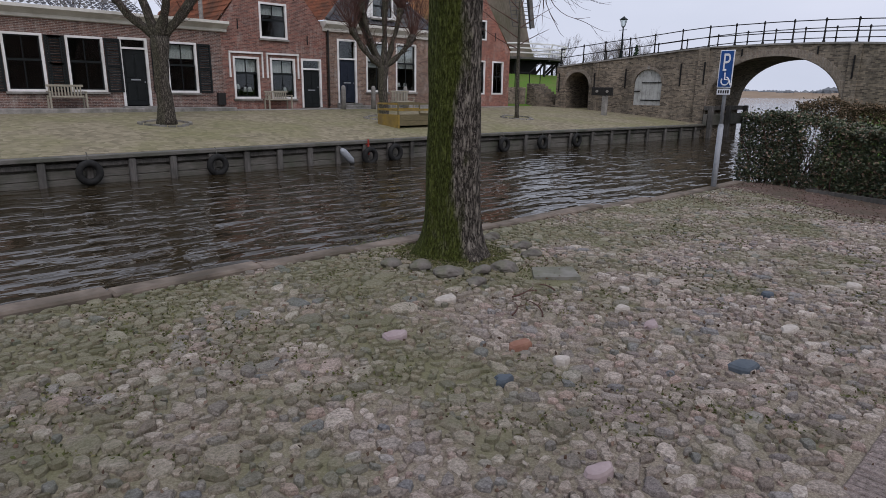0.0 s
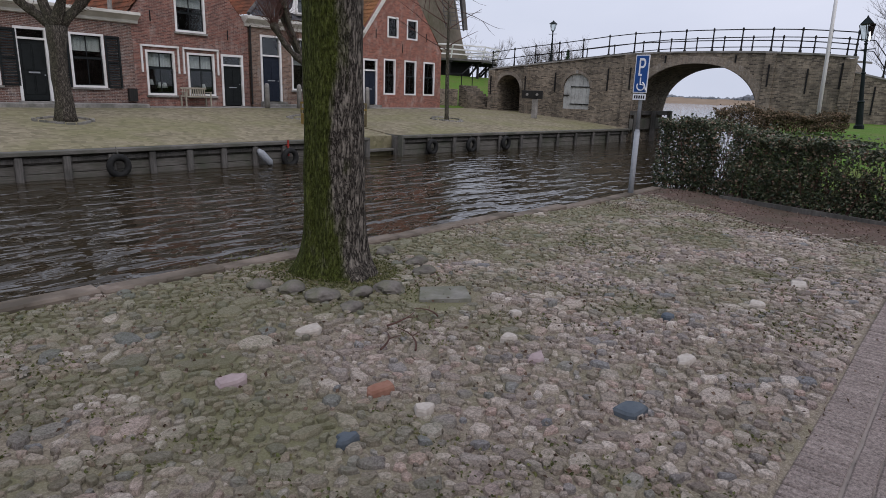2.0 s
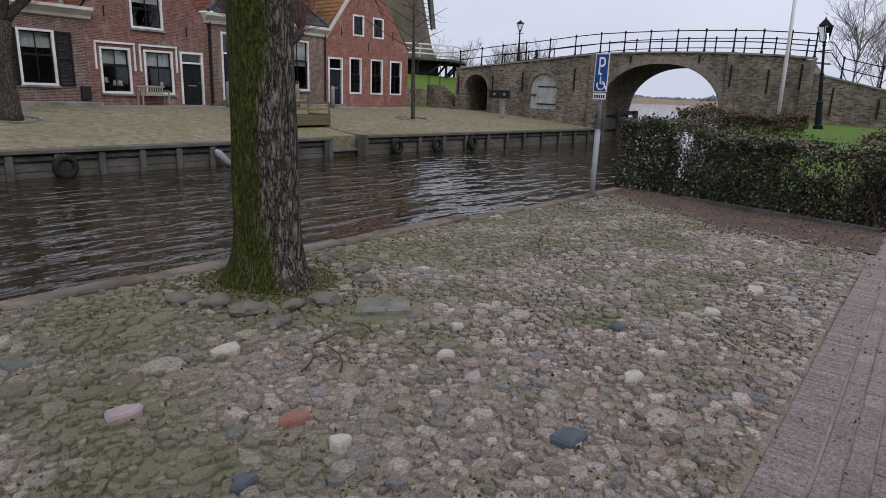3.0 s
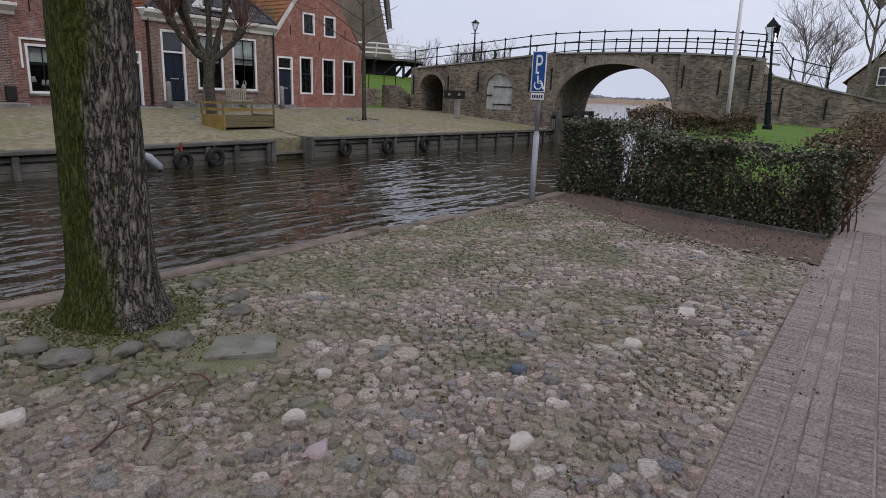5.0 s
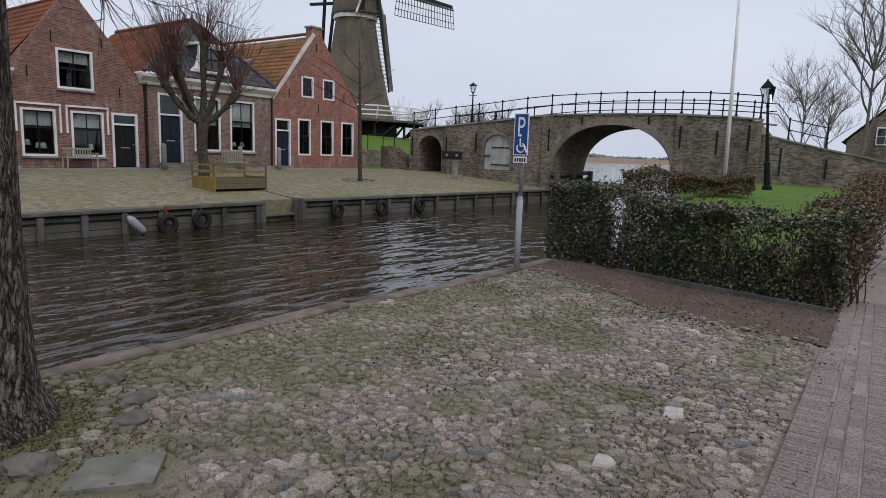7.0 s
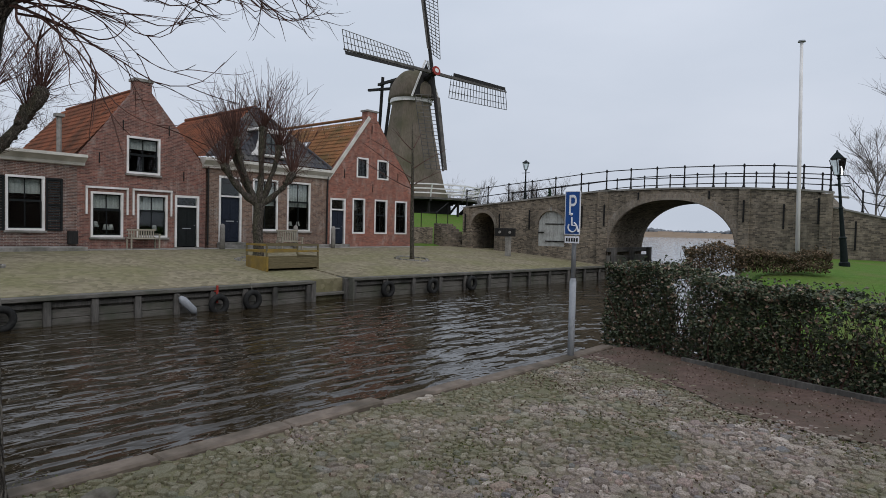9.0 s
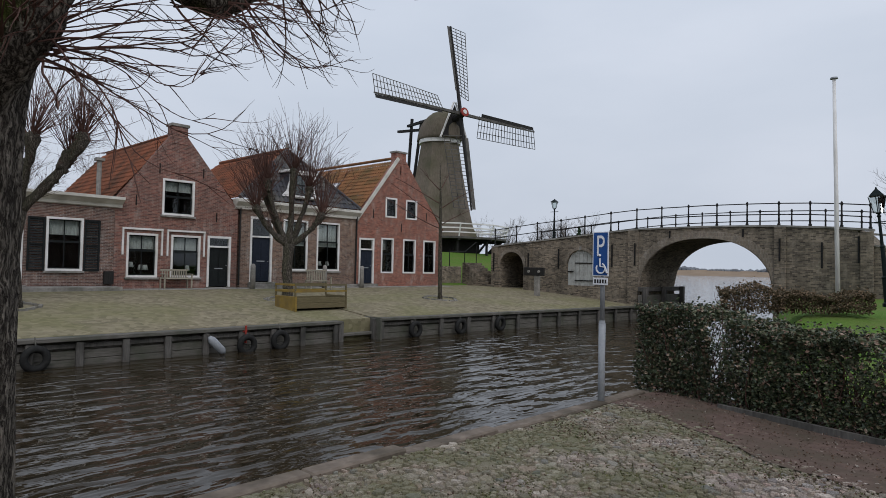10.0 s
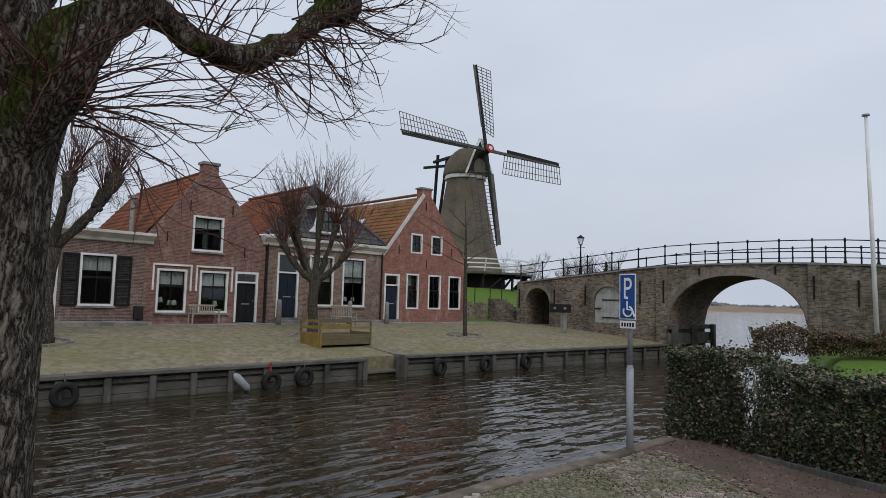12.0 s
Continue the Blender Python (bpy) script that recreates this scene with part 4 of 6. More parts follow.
# house with the shutters
hA = house_thing("shutter_house", -7, 11.1, "low dark brick house with white cornice and black shutters", (1.2, -0.05), 0.955)
A_WIN = [(-1.0, 0.35), (2.75, 4.08), (4.83, 6.17), (8.61, 9.93)]
A_DOOR = (6.74, 7.86, 0.92, 3.78)
facade(hA, M_BRICK_A, -7, 11.1, lambda u: 4.35, [(a, b, 1.5, 3.72) for a, b in A_WIN] + [(A_DOOR[0], A_DOOR[1], 0.9, A_DOOR[3])])
for a, b in A_WIN:
    window(hA, a, b, 1.5, 3.72, blind=0.3 if a > 8 else 0, upper=0.55)
    for s in (-1, 1):
        c0, c1 = (a - 0.62, a - 0.03) if s < 0 else (b + 0.03, b + 0.62)
        sh = part("shutter", bmesh.new(), M_DARK, hA, "black louvred shutter")
        bm = bmesh.new()
        for q in ((c0, c0 + 0.07), (c1 - 0.07, c1)):
            box(bm, *q, FACE - 0.06, FACE - 0.015, 1.5, 3.68)
        for q in (1.5, 2.55, 3.6):
            box(bm, c0 + 0.07, c1 - 0.07, FACE - 0.06, FACE - 0.015, q, q + 0.08)
        part("shutter_frame", bm, M_DARK, sh)
        for k in range(19):
            z = 1.64 + k * 0.105
            if abs(z - 2.57) < 0.05:
                continue
            part("slat", prism(bmesh.new(), [(FACE - 0.055, z), (FACE - 0.02, z + 0.06), (FACE - 0.012, z + 0.055), (FACE - 0.047, z - 0.005)], "x", c0 + 0.07, c1 - 0.07), M_DARK, sh)
door(hA, *A_DOOR, 3.3, M_DARK)
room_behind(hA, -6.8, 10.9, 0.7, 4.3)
bm = prism(bmesh.new(), [(FACE - 0.002, 4.28), (FACE - 0.1, 4.3), (FACE - 0.12, 4.42), (FACE - 0.3, 4.55), (FACE - 0.42, 4.62), (FACE - 0.42, 4.74), (FACE + 0.3, 4.74), (FACE + 0.3, 4.352), (FACE - 0.002, 4.352)], "x", -7.1, 11.35)
part("cornice", bm, M_CREAM, hA, "cream painted wooden cornice")
bm = tiles(bmesh.new(), (-7, FACE - 0.25, 4.76), (1, 0, 0), (0, 2.2, 0.9), 15.0, 2.6)
part("roof", bm, M_SLATE, hA, "dark glazed pantile roof")
bm = B(-7, 8.0, FACE + 0.25, FACE + 6, 4.3, 4.72)
part("roof_base", bm, M_TAR, hA)
bm = B(-7, 11.1, FACE - 1.15, FACE - 0.01, 0.3, 0.86, bevel=0.02)
part("raised_pavement", bm, M_STONE, hA, "raised stone pavement before the door")
part("meter_box", B(10.72, 11.08, FACE - 0.18, FACE - 0.004, 0.95, 1.5, bevel=0.01), M_TAR, hA, "dark box on the wall")
bm = T([(10.85, FACE + 1.3, 4.7), (10.85, FACE + 1.3, 6.45)], 0.1, n=8)
part("flue", bm, M_STONE, hA, "grey metal flue pipe")
part("flue_cap", B(10.68, 11.02, FACE + 1.13, FACE + 1.47, 6.45, 6.58), M_STONE, hA)

# purple-red gabled house
hB = house_thing("gabled_house", 11.1, 16.7, "purple-red brick gabled house with orange pantile roof", (1.18, -0.19), 0.993)
gB = lerp_through([(11.1, 4.7), (13.45, 7.85), (14.05, 7.85), (16.7, 4.65)])
B_LOW = [(11.62, 12.92), (13.5, 14.85)]
facade(hB, M_BRICK_B, 11.105, 16.7, gB, [(a, b, 1.36, 3.28) for a, b in B_LOW] + [(13.05, 14.5, 4.15, 5.78), (15.19, 16.36, 0.88, 3.32)], (13.45, 14.05))
for a, b in B_LOW:
    window(hB, a, b, 1.36, 3.28, blind=0.33, bracket=True, upper=0.62)
window(hB, 13.05, 14.5, 4.15, 5.78, blind=0.3, upper=0.52)
door(hB, 15.19, 16.36, 0.92, 3.32, 2.78, M_DARK)
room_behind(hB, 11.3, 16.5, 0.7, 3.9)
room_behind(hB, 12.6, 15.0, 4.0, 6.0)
part("chimney", B(13.4, 14.1, FACE - 0.03, FACE + 0.5, 7.4, 8.2, bevel=0.01), M_BRICK_B, hB)
part("chimney_cap", B(13.34, 14.16, FACE - 0.08, FACE + 0.55, 8.2, 8.32), M_STONE, hB)
L = 9.0
bm = tiles(bmesh.new(), (11.0, FACE + L, 4.72), (0, -1, 0), (2.65, 0, 3.2), L - 0.05, 4.12)
part("roof", bm, M_TILE, hB, "orange pantile roof")
bm = tiles(bmesh.new(), (16.8, FACE + 0.1, 4.7), (0, 1, 0), (-2.95, 0, 3.2), L - 0.05, 4.25)
part("roof", bm, M_TILE, hB, "orange pantile roof")
part("ridge", T([(13.75, FACE + 0.3, 7.95), (13.75, FACE + L, 7.95)], 0.09, n=8), M_TILE, hB)
part("back_wall", prism(bmesh.new(), [(11.1, 0.4), (16.7, 0.4), (16.7, 4.5), (13.75, 7.7), (11.1, 4.5)], "y", FACE + L - 0.35, FACE + L - 0.05), M_BRICK_B, hB)
for x, z in [(11.95, 4.7), (12.9, 6.2), (15.6, 4.2), (14.9, 6.2)]:
    part("wall_anchor", B(x - 0.02, x + 0.02, FACE - 0.035, FACE - 0.003, z - 0.22, z + 0.22), M_IRON, hB)
table_lamp(13.12, 1.45)
table_lamp(13.53, 1.33)
table_lamp(13.73, 1.33)
table_lamp(15.6, 1.33)

# grey-brown house with dormer
hC = house_thing("dormer_house", 16.7, 23.4, "grey-brown brick house with white cornice and dormer", (1.33, -0.14))
C_WIN = [(19.08, 20.58), (21.16, 22.68)]
facade(hC, M_BRICK_C, 16.705, 23.84, lambda u: 4.75, [(a, b, 1.68, 4.32) for a, b in C_WIN] + [(17.22, 18.45, 1.05, 4.32)])
for a, b in C_WIN:
    window(hC, a, b, 1.68, 4.32, blind=0.5, upper=0.6)
door(hC, 17.22, 18.45, 1.1, 4.32, 3.3, M_BLUEDOOR)
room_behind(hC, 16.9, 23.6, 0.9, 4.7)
bm = prism(bmesh.new(), [(FACE - 0.002, 4.62), (FACE - 0.12, 4.64), (FACE - 0.14, 4.78), (FACE - 0.36, 4.98), (FACE - 0.36, 5.12), (FACE + 0.3, 5.12), (FACE + 0.3, 4.752), (FACE - 0.002, 4.752)], "x", 16.35, 23.97)
part("cornice", bm, M_CREAM, hC, "cream painted wooden cornice")
ax, ay, az = 20.17, FACE + 1.6, 8.2
ev = 5.15
keepf = lambda c: abs(c.x - ax) < 3.7 * (1 - (c.z - ev) / (az - ev)) + 0.05
part("roof", tiles(bmesh.new(), (16.45, FACE - 0.3, ev), (1, 0, 0), (0, ay - FACE + 0.3, az - ev), 7.45, 3.7, keepf), M_SLATE, hC, "dark blue pantile hip")
keepl = lambda c: c.y > FACE - 0.3 + (ay - FACE + 0.3) * (c.z - ev) / (az - ev) - 0.1
part("roof", tiles(bmesh.new(), (16.45, FACE + 9, ev), (0, -1, 0), (ax - 16.45, 0, az - ev), 9.3, 4.7, keepl), M_TILE, hC, "orange pantile roof")
part("roof", tiles(bmesh.new(), (23.9, FACE - 0.3, ev), (0, 1, 0), (ax - 23.9, 0, az - ev), 9.3, 4.7, keepl), M_TILE, hC, "orange pantile roof")
part("ridge", T([(ax, ay - 0.1, az + 0.03), (ax, FACE + 9, az + 0.03)], 0.12, n=8), M_TILE, hC)
for sx in (16.45, 23.9):
    part("ridge", T([(sx, FACE - 0.3, ev + 0.05), (ax, ay, az + 0.05)], 0.1, n=8), M_SLATE, hC)
part("finial", T([(ax, ay, az), (ax, ay, az + 0.45)], [0.09, 0.04], n=8), M_STONE, hC)
dy = FACE - 0.12
dm = part("dormer", B(19.3, 20.8, dy + 0.02, dy + 2.4, 5.5, 6.75), M_SLATE, hC, "small white dormer")
part("dormer_roof", B(19.15, 20.95, dy - 0.12, dy + 2.6, 6.77, 6.9, bevel=0.02), M_WHITE, dm)
part("dormer_cheek", prism(bmesh.new(), [(18.85, 5.5), (19.29, 5.5), (19.29, 6.3), (19.15, 5.8)], "y", dy - 0.02, dy + 0.06), M_WHITE, dm, "white carved side piece")
part("dormer_cheek", prism(bmesh.new(), [(20.81, 5.5), (21.25, 5.5), (20.95, 5.8), (20.81, 6.3)], "y", dy - 0.02, dy + 0.06), M_WHITE, dm, "white carved side piece")
window(hC, 19.3, 20.8, 5.5, 6.77, y=dy - 0.1, blind=0.3, sill=True)
part("drainpipe", T([(16.62, FACE - 0.1, 4.7), (16.62, FACE - 0.08, 0.95)], 0.045, n=8), M_TAR, hC, "dark drainpipe")
part("drainpipe", T([(23.8, FACE - 0.1, 4.9), (23.8, FACE - 0.08, 0.95)], 0.05, n=8), M_TAR, hC, "dark drainpipe")
part("doorstep", B(17.0, 23.6, FACE - 0.55, FACE - 0.36, 0.4, 0.98, bevel=0.02), M_STONE, hC, "stone step along the wall")
table_lamp(22.95, 1.68)
table_lamp(23.45, 1.68)

# orange-red gabled house
hD = house_thing("orange_brick_house", 23.4, 30.25, "orange-red brick gabled house with mossy pantile roof", (1.93, -0.17), 1.0, 1.044)
gD = lerp_through([(23.42, 4.75), (26.35, 8.6), (26.95, 8.6), (30.25, 4.4)])
D_LOW = [(25.22, 26.17), (26.92, 27.95), (28.6, 29.65)]
D_UP = [(25.48, 26.37), (27.08, 28.0)]
facade(hD, M_BRICK_D, 23.42, 30.25, gD, [(a, b, 1.62, 3.72) for a, b in D_LOW] + [(a, b, 4.95, 6.15) for a, b in D_UP] + [(23.62, 24.7, 1.0, 3.64)], (26.35, 26.95))
for a, b in D_LOW:
    window(hD, a, b, 1.62, 3.72, blind=0.32, sill=False, upper=0.55)
for a, b in D_UP:
    window(hD, a, b, 4.95, 6.15, blind=0, sill=False, cross=(2, 2))
door(hD, 23.62, 24.7, 1.02, 3.64, 2.95, M_BLUEDOOR)
room_behind(hD, 23.6, 30.0, 0.9, 4.1)
room_behind(hD, 25.2, 28.3, 4.8, 6.3)
part("chimney", B(26.25, 27.0, FACE - 0.02, FACE + 0.5, 8.3, 8.95, bevel=0.01), M_BRICK_D, hD)
part("chimney_cap", B(26.18, 27.07, FACE - 0.07, FACE + 0.56, 8.95, 9.05), M_STONE, hD)
L = 11.0
part("roof", tiles(bmesh.new(), (23.25, FACE + L, 4.7), (0, -1, 0), (3.4, 0, 4.0), L - 0.02, 5.2), M_TILE_D, hD, "mossy orange pantile roof")
part("roof", tiles(bmesh.new(), (30.4, FACE + 0.02, 4.4), (0, 1, 0), (-3.75, 0, 4.3), L - 0.02, 5.6), M_TILE_D, hD, "mossy orange pantile roof")
part("ridge", T([(26.65, FACE + 0.3, 8.72), (26.65, FACE + L, 8.72)], 0.09, n=8), M_TILE_D, hD)
part("verge_board", prism(bmesh.new(), [(23.3, 4.68), (23.46, 4.6), (26.45, 8.52), (26.3, 8.66)], "y", FACE - 0.08, FACE - 0.003), M_CREAM, hD, "pale verge board")
part("side_wall", B(29.95, 30.25, FACE + 0.3, FACE + L, 0.4, 4.35), M_BRICK_D, hD)
part("side_wall", B(23.42, 23.7, FACE + 0.3, FACE + L, 0.4, 4.6), M_BRICK_D, hD)
part("back_wall", prism(bmesh.new(), [(23.42, 0.4), (30.25, 0.4), (30.25, 4.2), (26.65, 8.4), (23.42, 4.5)], "y", FACE + L - 0.4, FACE + L - 0.1), M_BRICK_D, hD)
sk = part("roof_window", prism(bmesh.new(), [(24.7, 6.5), (25.35, 7.27), (25.31, 7.33), (24.66, 6.56)], "y", FACE + 4.2, FACE + 4.9), M_LEAD, hD, "small skylight")
# opaque white pane: the sky's reflection is put into its colour
part("pane", prism(bmesh.new(), [(24.72, 6.6), (25.26, 7.25), (25.25, 7.27), (24.71, 6.62)], "y", FACE + 4.28, FACE + 4.82), M_SIGNSKYWHITE, sk)
for x, z in [(24.6, 5.1), (26.6, 7.9), (28.8, 5.2), (26.75, 4.4)]:
    part("wall_anchor", B(x - 0.02, x + 0.02, FACE - 0.035, FACE - 0.003, z - 0.25, z + 0.25), M_IRON, hD)
pv = solid("pavement", B(12.4, 32.4, FACE - 1.0, FACE - 0.005, 0.2, 0.69, bevel=0.02), M_STONE, "narrow paved strip along the house fronts", "pavement", "structure")


# brick cottage beyond the bridge ramp, seen through bare branches
ct = thing("brick_cottage", (75, -0.8, 1.1), "pale brick cottage with an orange pantile roof behind bare trees", "house", kind="structure")
part("wall", prism(bmesh.new(), [(-5.8, 0.6), (4.2, 0.6), (4.2, 4.4), (-0.8, 9.4), (-5.8, 4.4)], "x", 75, 83), M_BRICK_BR, ct)
part("roof", tiles(bmesh.new(), (74.8, 4.6, 4.2), (1, 0, 0), (0, -5.4, 5.4), 8.4, 7.5), M_TILE_D, ct, "orange pantile roof")
part("roof", tiles(bmesh.new(), (74.8, -6.2, 4.2), (1, 0, 0), (0, 5.4, 5.4), 8.4, 7.5), M_TILE_D, ct, "orange pantile roof")
part("chimney", B(76, 76.8, -1.2, -0.4, 9.0, 10.3, bevel=0.02), M_BRICK_BR, ct)
for y0 in (0.0, 2.0):
    cw = part("window", B(74.9, 74.995, y0 - 1.6, y0 - 0.1, 4.0, 5.7), M_WHITE, ct, "white painted window")
    for k in range(2):
        for q in range(2):
            part("pane", B(74.87, 74.898, y0 - 1.5 + k * 0.68, y0 - 0.9 + k * 0.68, 4.12 + q * 0.76, 4.8 + q * 0.76), M_GLASS, cw)


# ---- trees ----
def bend(start, way, length, droop, n, rng, wob=0.12, lift=0.0):
    """A bent line of places from start, pulled down (droop > 0) or up on its way."""
    p, d = Vector(start), Vector(way).normalized()
    out = [p.copy()]
    for i in range(n):
        pull = droop if i < n * 0.6 else -lift
        d = (d + Vector((rng.uniform(-wob, wob), rng.uniform(-wob, wob), rng.uniform(-wob, wob) - pull))).normalized()
        p = p + d * (length / n)
        out.append(p.copy())
    return out


def twig_fan(bm, knob, count, length, spread, rng, droop=0.0, lean=(0, 0, 1), r=0.008, n=6, side=True, lift=0.0):
    for _ in range(count):
        d = Vector(lean) + Vector((rng.gauss(0, spread), rng.gauss(0, spread), rng.gauss(0, spread * 0.6)))
        l = length * rng.uniform(0.5, 1.1)
        path = bend(Vector(knob) + Vector([rng.uniform(-0.06, 0.06) for _ in range(3)]), d, l, droop * rng.uniform(0.3, 1.5), n, rng, lift=lift)
        tube(bm, path, [r * (1 - 0.8 * i / n) for i in range(n + 1)], 3, False)
        if side:
            for k in range(rng.choice((1, 2, 3))):
                i = rng.randrange(2, n)
                dd = (path[i] - path[i - 1]).normalized() + Vector([rng.uniform(-0.9, 0.9) for _ in range(3)])
                tube(bm, bend(path[i], dd, l * 0.35 * rng.uniform(0.5, 1), droop, 3, rng), [r * 0.5, r * 0.42, r * 0.32, r * 0.2], 3, False)


def knobbly(bm, path, radii, n, rng, amount=0.12):
    start = len(bm.verts)
    tube(bm, path, radii, n)
    bm.verts.ensure_lookup_table()
    for v in bm.verts[start:]:
        k = noise.noise(v.co * 2.5) * 0.6 + noise.noise(v.co * 9) * 0.4
        c = min(range(len(path)), key=lambda i: (Vector(path[i]) - v.co).length)
        v.co += (v.co - Vector(path[c])).normalized() * k * amount


def shoots(bm, knob, count, length, spread, rng, lean):
    """Crooked shoots that sag on their way out and turn up at the tips, with side shoots that do the same."""
    for _ in range(count):
        d = (Vector(lean) + Vector((rng.gauss(0, spread), rng.gauss(0, spread), rng.gauss(0, spread * 0.75)))).normalized()
        l, n, r = length * rng.uniform(0.55, 1.1), 14, rng.uniform(0.0045, 0.008)
        path = bend(Vector(knob) + Vector([rng.uniform(-0.08, 0.08) for _ in range(3)]), d, l, rng.uniform(0.02, 0.09), n, rng, 0.16, rng.uniform(0.16, 0.36))
        tube(bm, path, [r * (1 - 0.75 * i / n) for i in range(n + 1)], 4, False)
        for k in range(rng.randrange(3, 8)):
            i = rng.randrange(3, n)
            along = (path[i] - path[i - 1]).normalized()
            dd = along + Vector((rng.uniform(-0.7, 0.7), rng.uniform(-0.7, 0.7), rng.uniform(-0.5, 0.35)))
            sl = l * rng.uniform(0.15, 0.42)
            side = bend(path[i], dd, sl, 0.02, 7, rng, 0.13, 0.2)
            tube(bm, side, [r * 0.55 * (1 - 0.7 * j / 7) for j in range(8)], 3, False)
            if sl > 0.3:
                tube(bm, bend(side[3], side[4] - side[3] + Vector([rng.uniform(-0.04, 0.04) for _ in range(3)]), sl * 0.5, 0.0, 4, rng, 0.14, 0.2), [r * 0.35, r * 0.3, r * 0.25, r * 0.2, r * 0.12], 3, False)


# the great pollarded lime on the near quay
TX, TY = 3.27, 4.78
rng = random.Random(21)
lime = thing("lime_tree", (TX, TY, 0.12), "old mossy pollarded lime tree rising from the cobbles", "tree")
bm = bmesh.new()
nseg, nring = 40, 64
rings = []
for i in range(nring + 1):
    z = -0.15 + 3.5 * i / nring
    flare = 0.12 * math.exp(-max(0, z - 0.12) / 0.2)
    top = 0.13 * math.exp(-(((z - 3.05) / 0.35) ** 2))
    ring_v = []
    for k in range(nseg):
        a = k * math.tau / nseg
        lob = 1 + flare * 0.9 * max(0, math.sin(3 * a + 0.8)) + 0.02 * math.sin(5 * a + z)
        ridge = 0.012 * noise.noise((math.cos(a) * 9, math.sin(a) * 9, z * 1.1)) + 0.02 * noise.noise((math.cos(a) * 2.5, math.sin(a) * 2.5, z * 1.5))
        r = (0.255 - 0.006 * z + flare + top * (0.6 + 0.4 * math.sin(2 * a))) * lob + ridge
        ring_v.append(bm.verts.new((TX + r * math.cos(a), TY + r * math.sin(a), z)))
    rings.append(ring_v)
for p, q in zip(rings, rings[1:]):
    for k in range(nseg):
        bm.faces.new((p[k], p[(k + 1) % nseg], q[(k + 1) % nseg], q[k]))
bm.faces.new(rings[-1])
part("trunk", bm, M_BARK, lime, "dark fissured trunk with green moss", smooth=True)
BOUGHS = [
    ([(3.27, 4.76, 2.62), (3.4, 4.5, 2.98), (3.55, 4.4, 3.3), (3.7, 4.37, 3.45), (3.86, 4.37, 3.48), (4.0, 4.37, 3.41), (4.18, 4.37, 3.36), (4.38, 4.37, 3.39), (4.6, 4.37, 3.54), (4.8, 4.36, 3.74), (4.98, 4.34, 3.95)], [0.22, 0.17, 0.14, 0.12, 0.095, 0.085, 0.09, 0.095, 0.075, 0.07, 0.08]),
    ([(3.22, 4.8, 3.0), (2.92, 4.95, 3.4), (2.52, 5.15, 3.55), (2.17, 5.25, 3.75), (1.92, 5.35, 4.1)], [0.2, 0.15, 0.12, 0.1, 0.1]),
    ([(3.27, 4.83, 3.1), (3.32, 5.15, 3.5), (3.47, 5.65, 3.75), (3.57, 6.05, 4.1)], [0.2, 0.14, 0.11, 0.1]),
    ([(3.25, 4.73, 3.1), (3.07, 4.45, 3.6), (3.02, 4.05, 3.9), (2.87, 3.75, 4.3)], [0.2, 0.14, 0.11, 0.1]),
]
for path, radii in BOUGHS:
    fine = []
    fr = []
    for i in range(len(path) - 1):
        for k in range(6):
            u = k / 6
            p0, p1, p2, p3 = (Vector(path[min(max(i + o, 0), len(path) - 1)]) for o in (-1, 0, 1, 2))
            fine.append(0.5 * (2 * p1 + (p2 - p0) * u + (2 * p0 - 5 * p1 + 4 * p2 - p3) * u * u + (3 * p1 - p0 - 3 * p2 + p3) * u ** 3))
            fr.append(radii[i] + (radii[i + 1] - radii[i]) * u)
    fine.append(Vector(path[-1]))
    fr.append(radii[-1])
    bm = bmesh.new()
    knobbly(bm, fine, fr, 16, rng, 0.09)
    bmesh.ops.create_icosphere(bm, subdivisions=3, radius=0.16, matrix=Matrix.Translation(path[-1]))
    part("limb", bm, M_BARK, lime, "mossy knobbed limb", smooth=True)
bm = bmesh.new()
for knob, lean, cnt, length in [((4.9, 4.34, 3.85), (0.85, -0.4, 0.22), 20, 0.95), ((4.72, 4.36, 3.66), (0.9, -0.42, 0.15), 18, 0.9), ((4.42, 4.37, 3.41), (0.75, -0.35, 0.0), 14, 0.8), ((4.1, 4.37, 3.36), (0.4, -0.3, 0.5), 14, 0.8), ((3.78, 4.37, 3.5), (0.4, -0.3, 0.5), 14, 0.85), ((3.48, 4.44, 2.92), (1.0, -0.4, 0.62), 16, 1.25), ((3.47, 4.46, 2.86), (1.0, -0.4, 0.35), 6, 1.0)]:
    shoots(bm, knob, cnt, length, 0.62, rng, lean)
twig_fan(bm, (3.38, 4.55, 2.9), 26, 0.9, 0.55, rng, 0.03, (-0.2, -0.9, 0.4), 0.007, 7)
twig_fan(bm, (3.4, 4.42, 2.98), 22, 0.8, 0.6, rng, 0.02, (-0.5, -0.5, 0.6), 0.008, 7)
part("crown", bm, M_TWIG, lime, "drooping bare brown shoots")
for path, _ in BOUGHS[1:]:
    bm = bmesh.new()
    twig_fan(bm, path[-1], 50, 1.2, 0.6, rng, 0.06, Vector(path[-1]) - Vector(path[-3]), 0.006, 7)
    part("crown", bm, M_TWIG, lime)


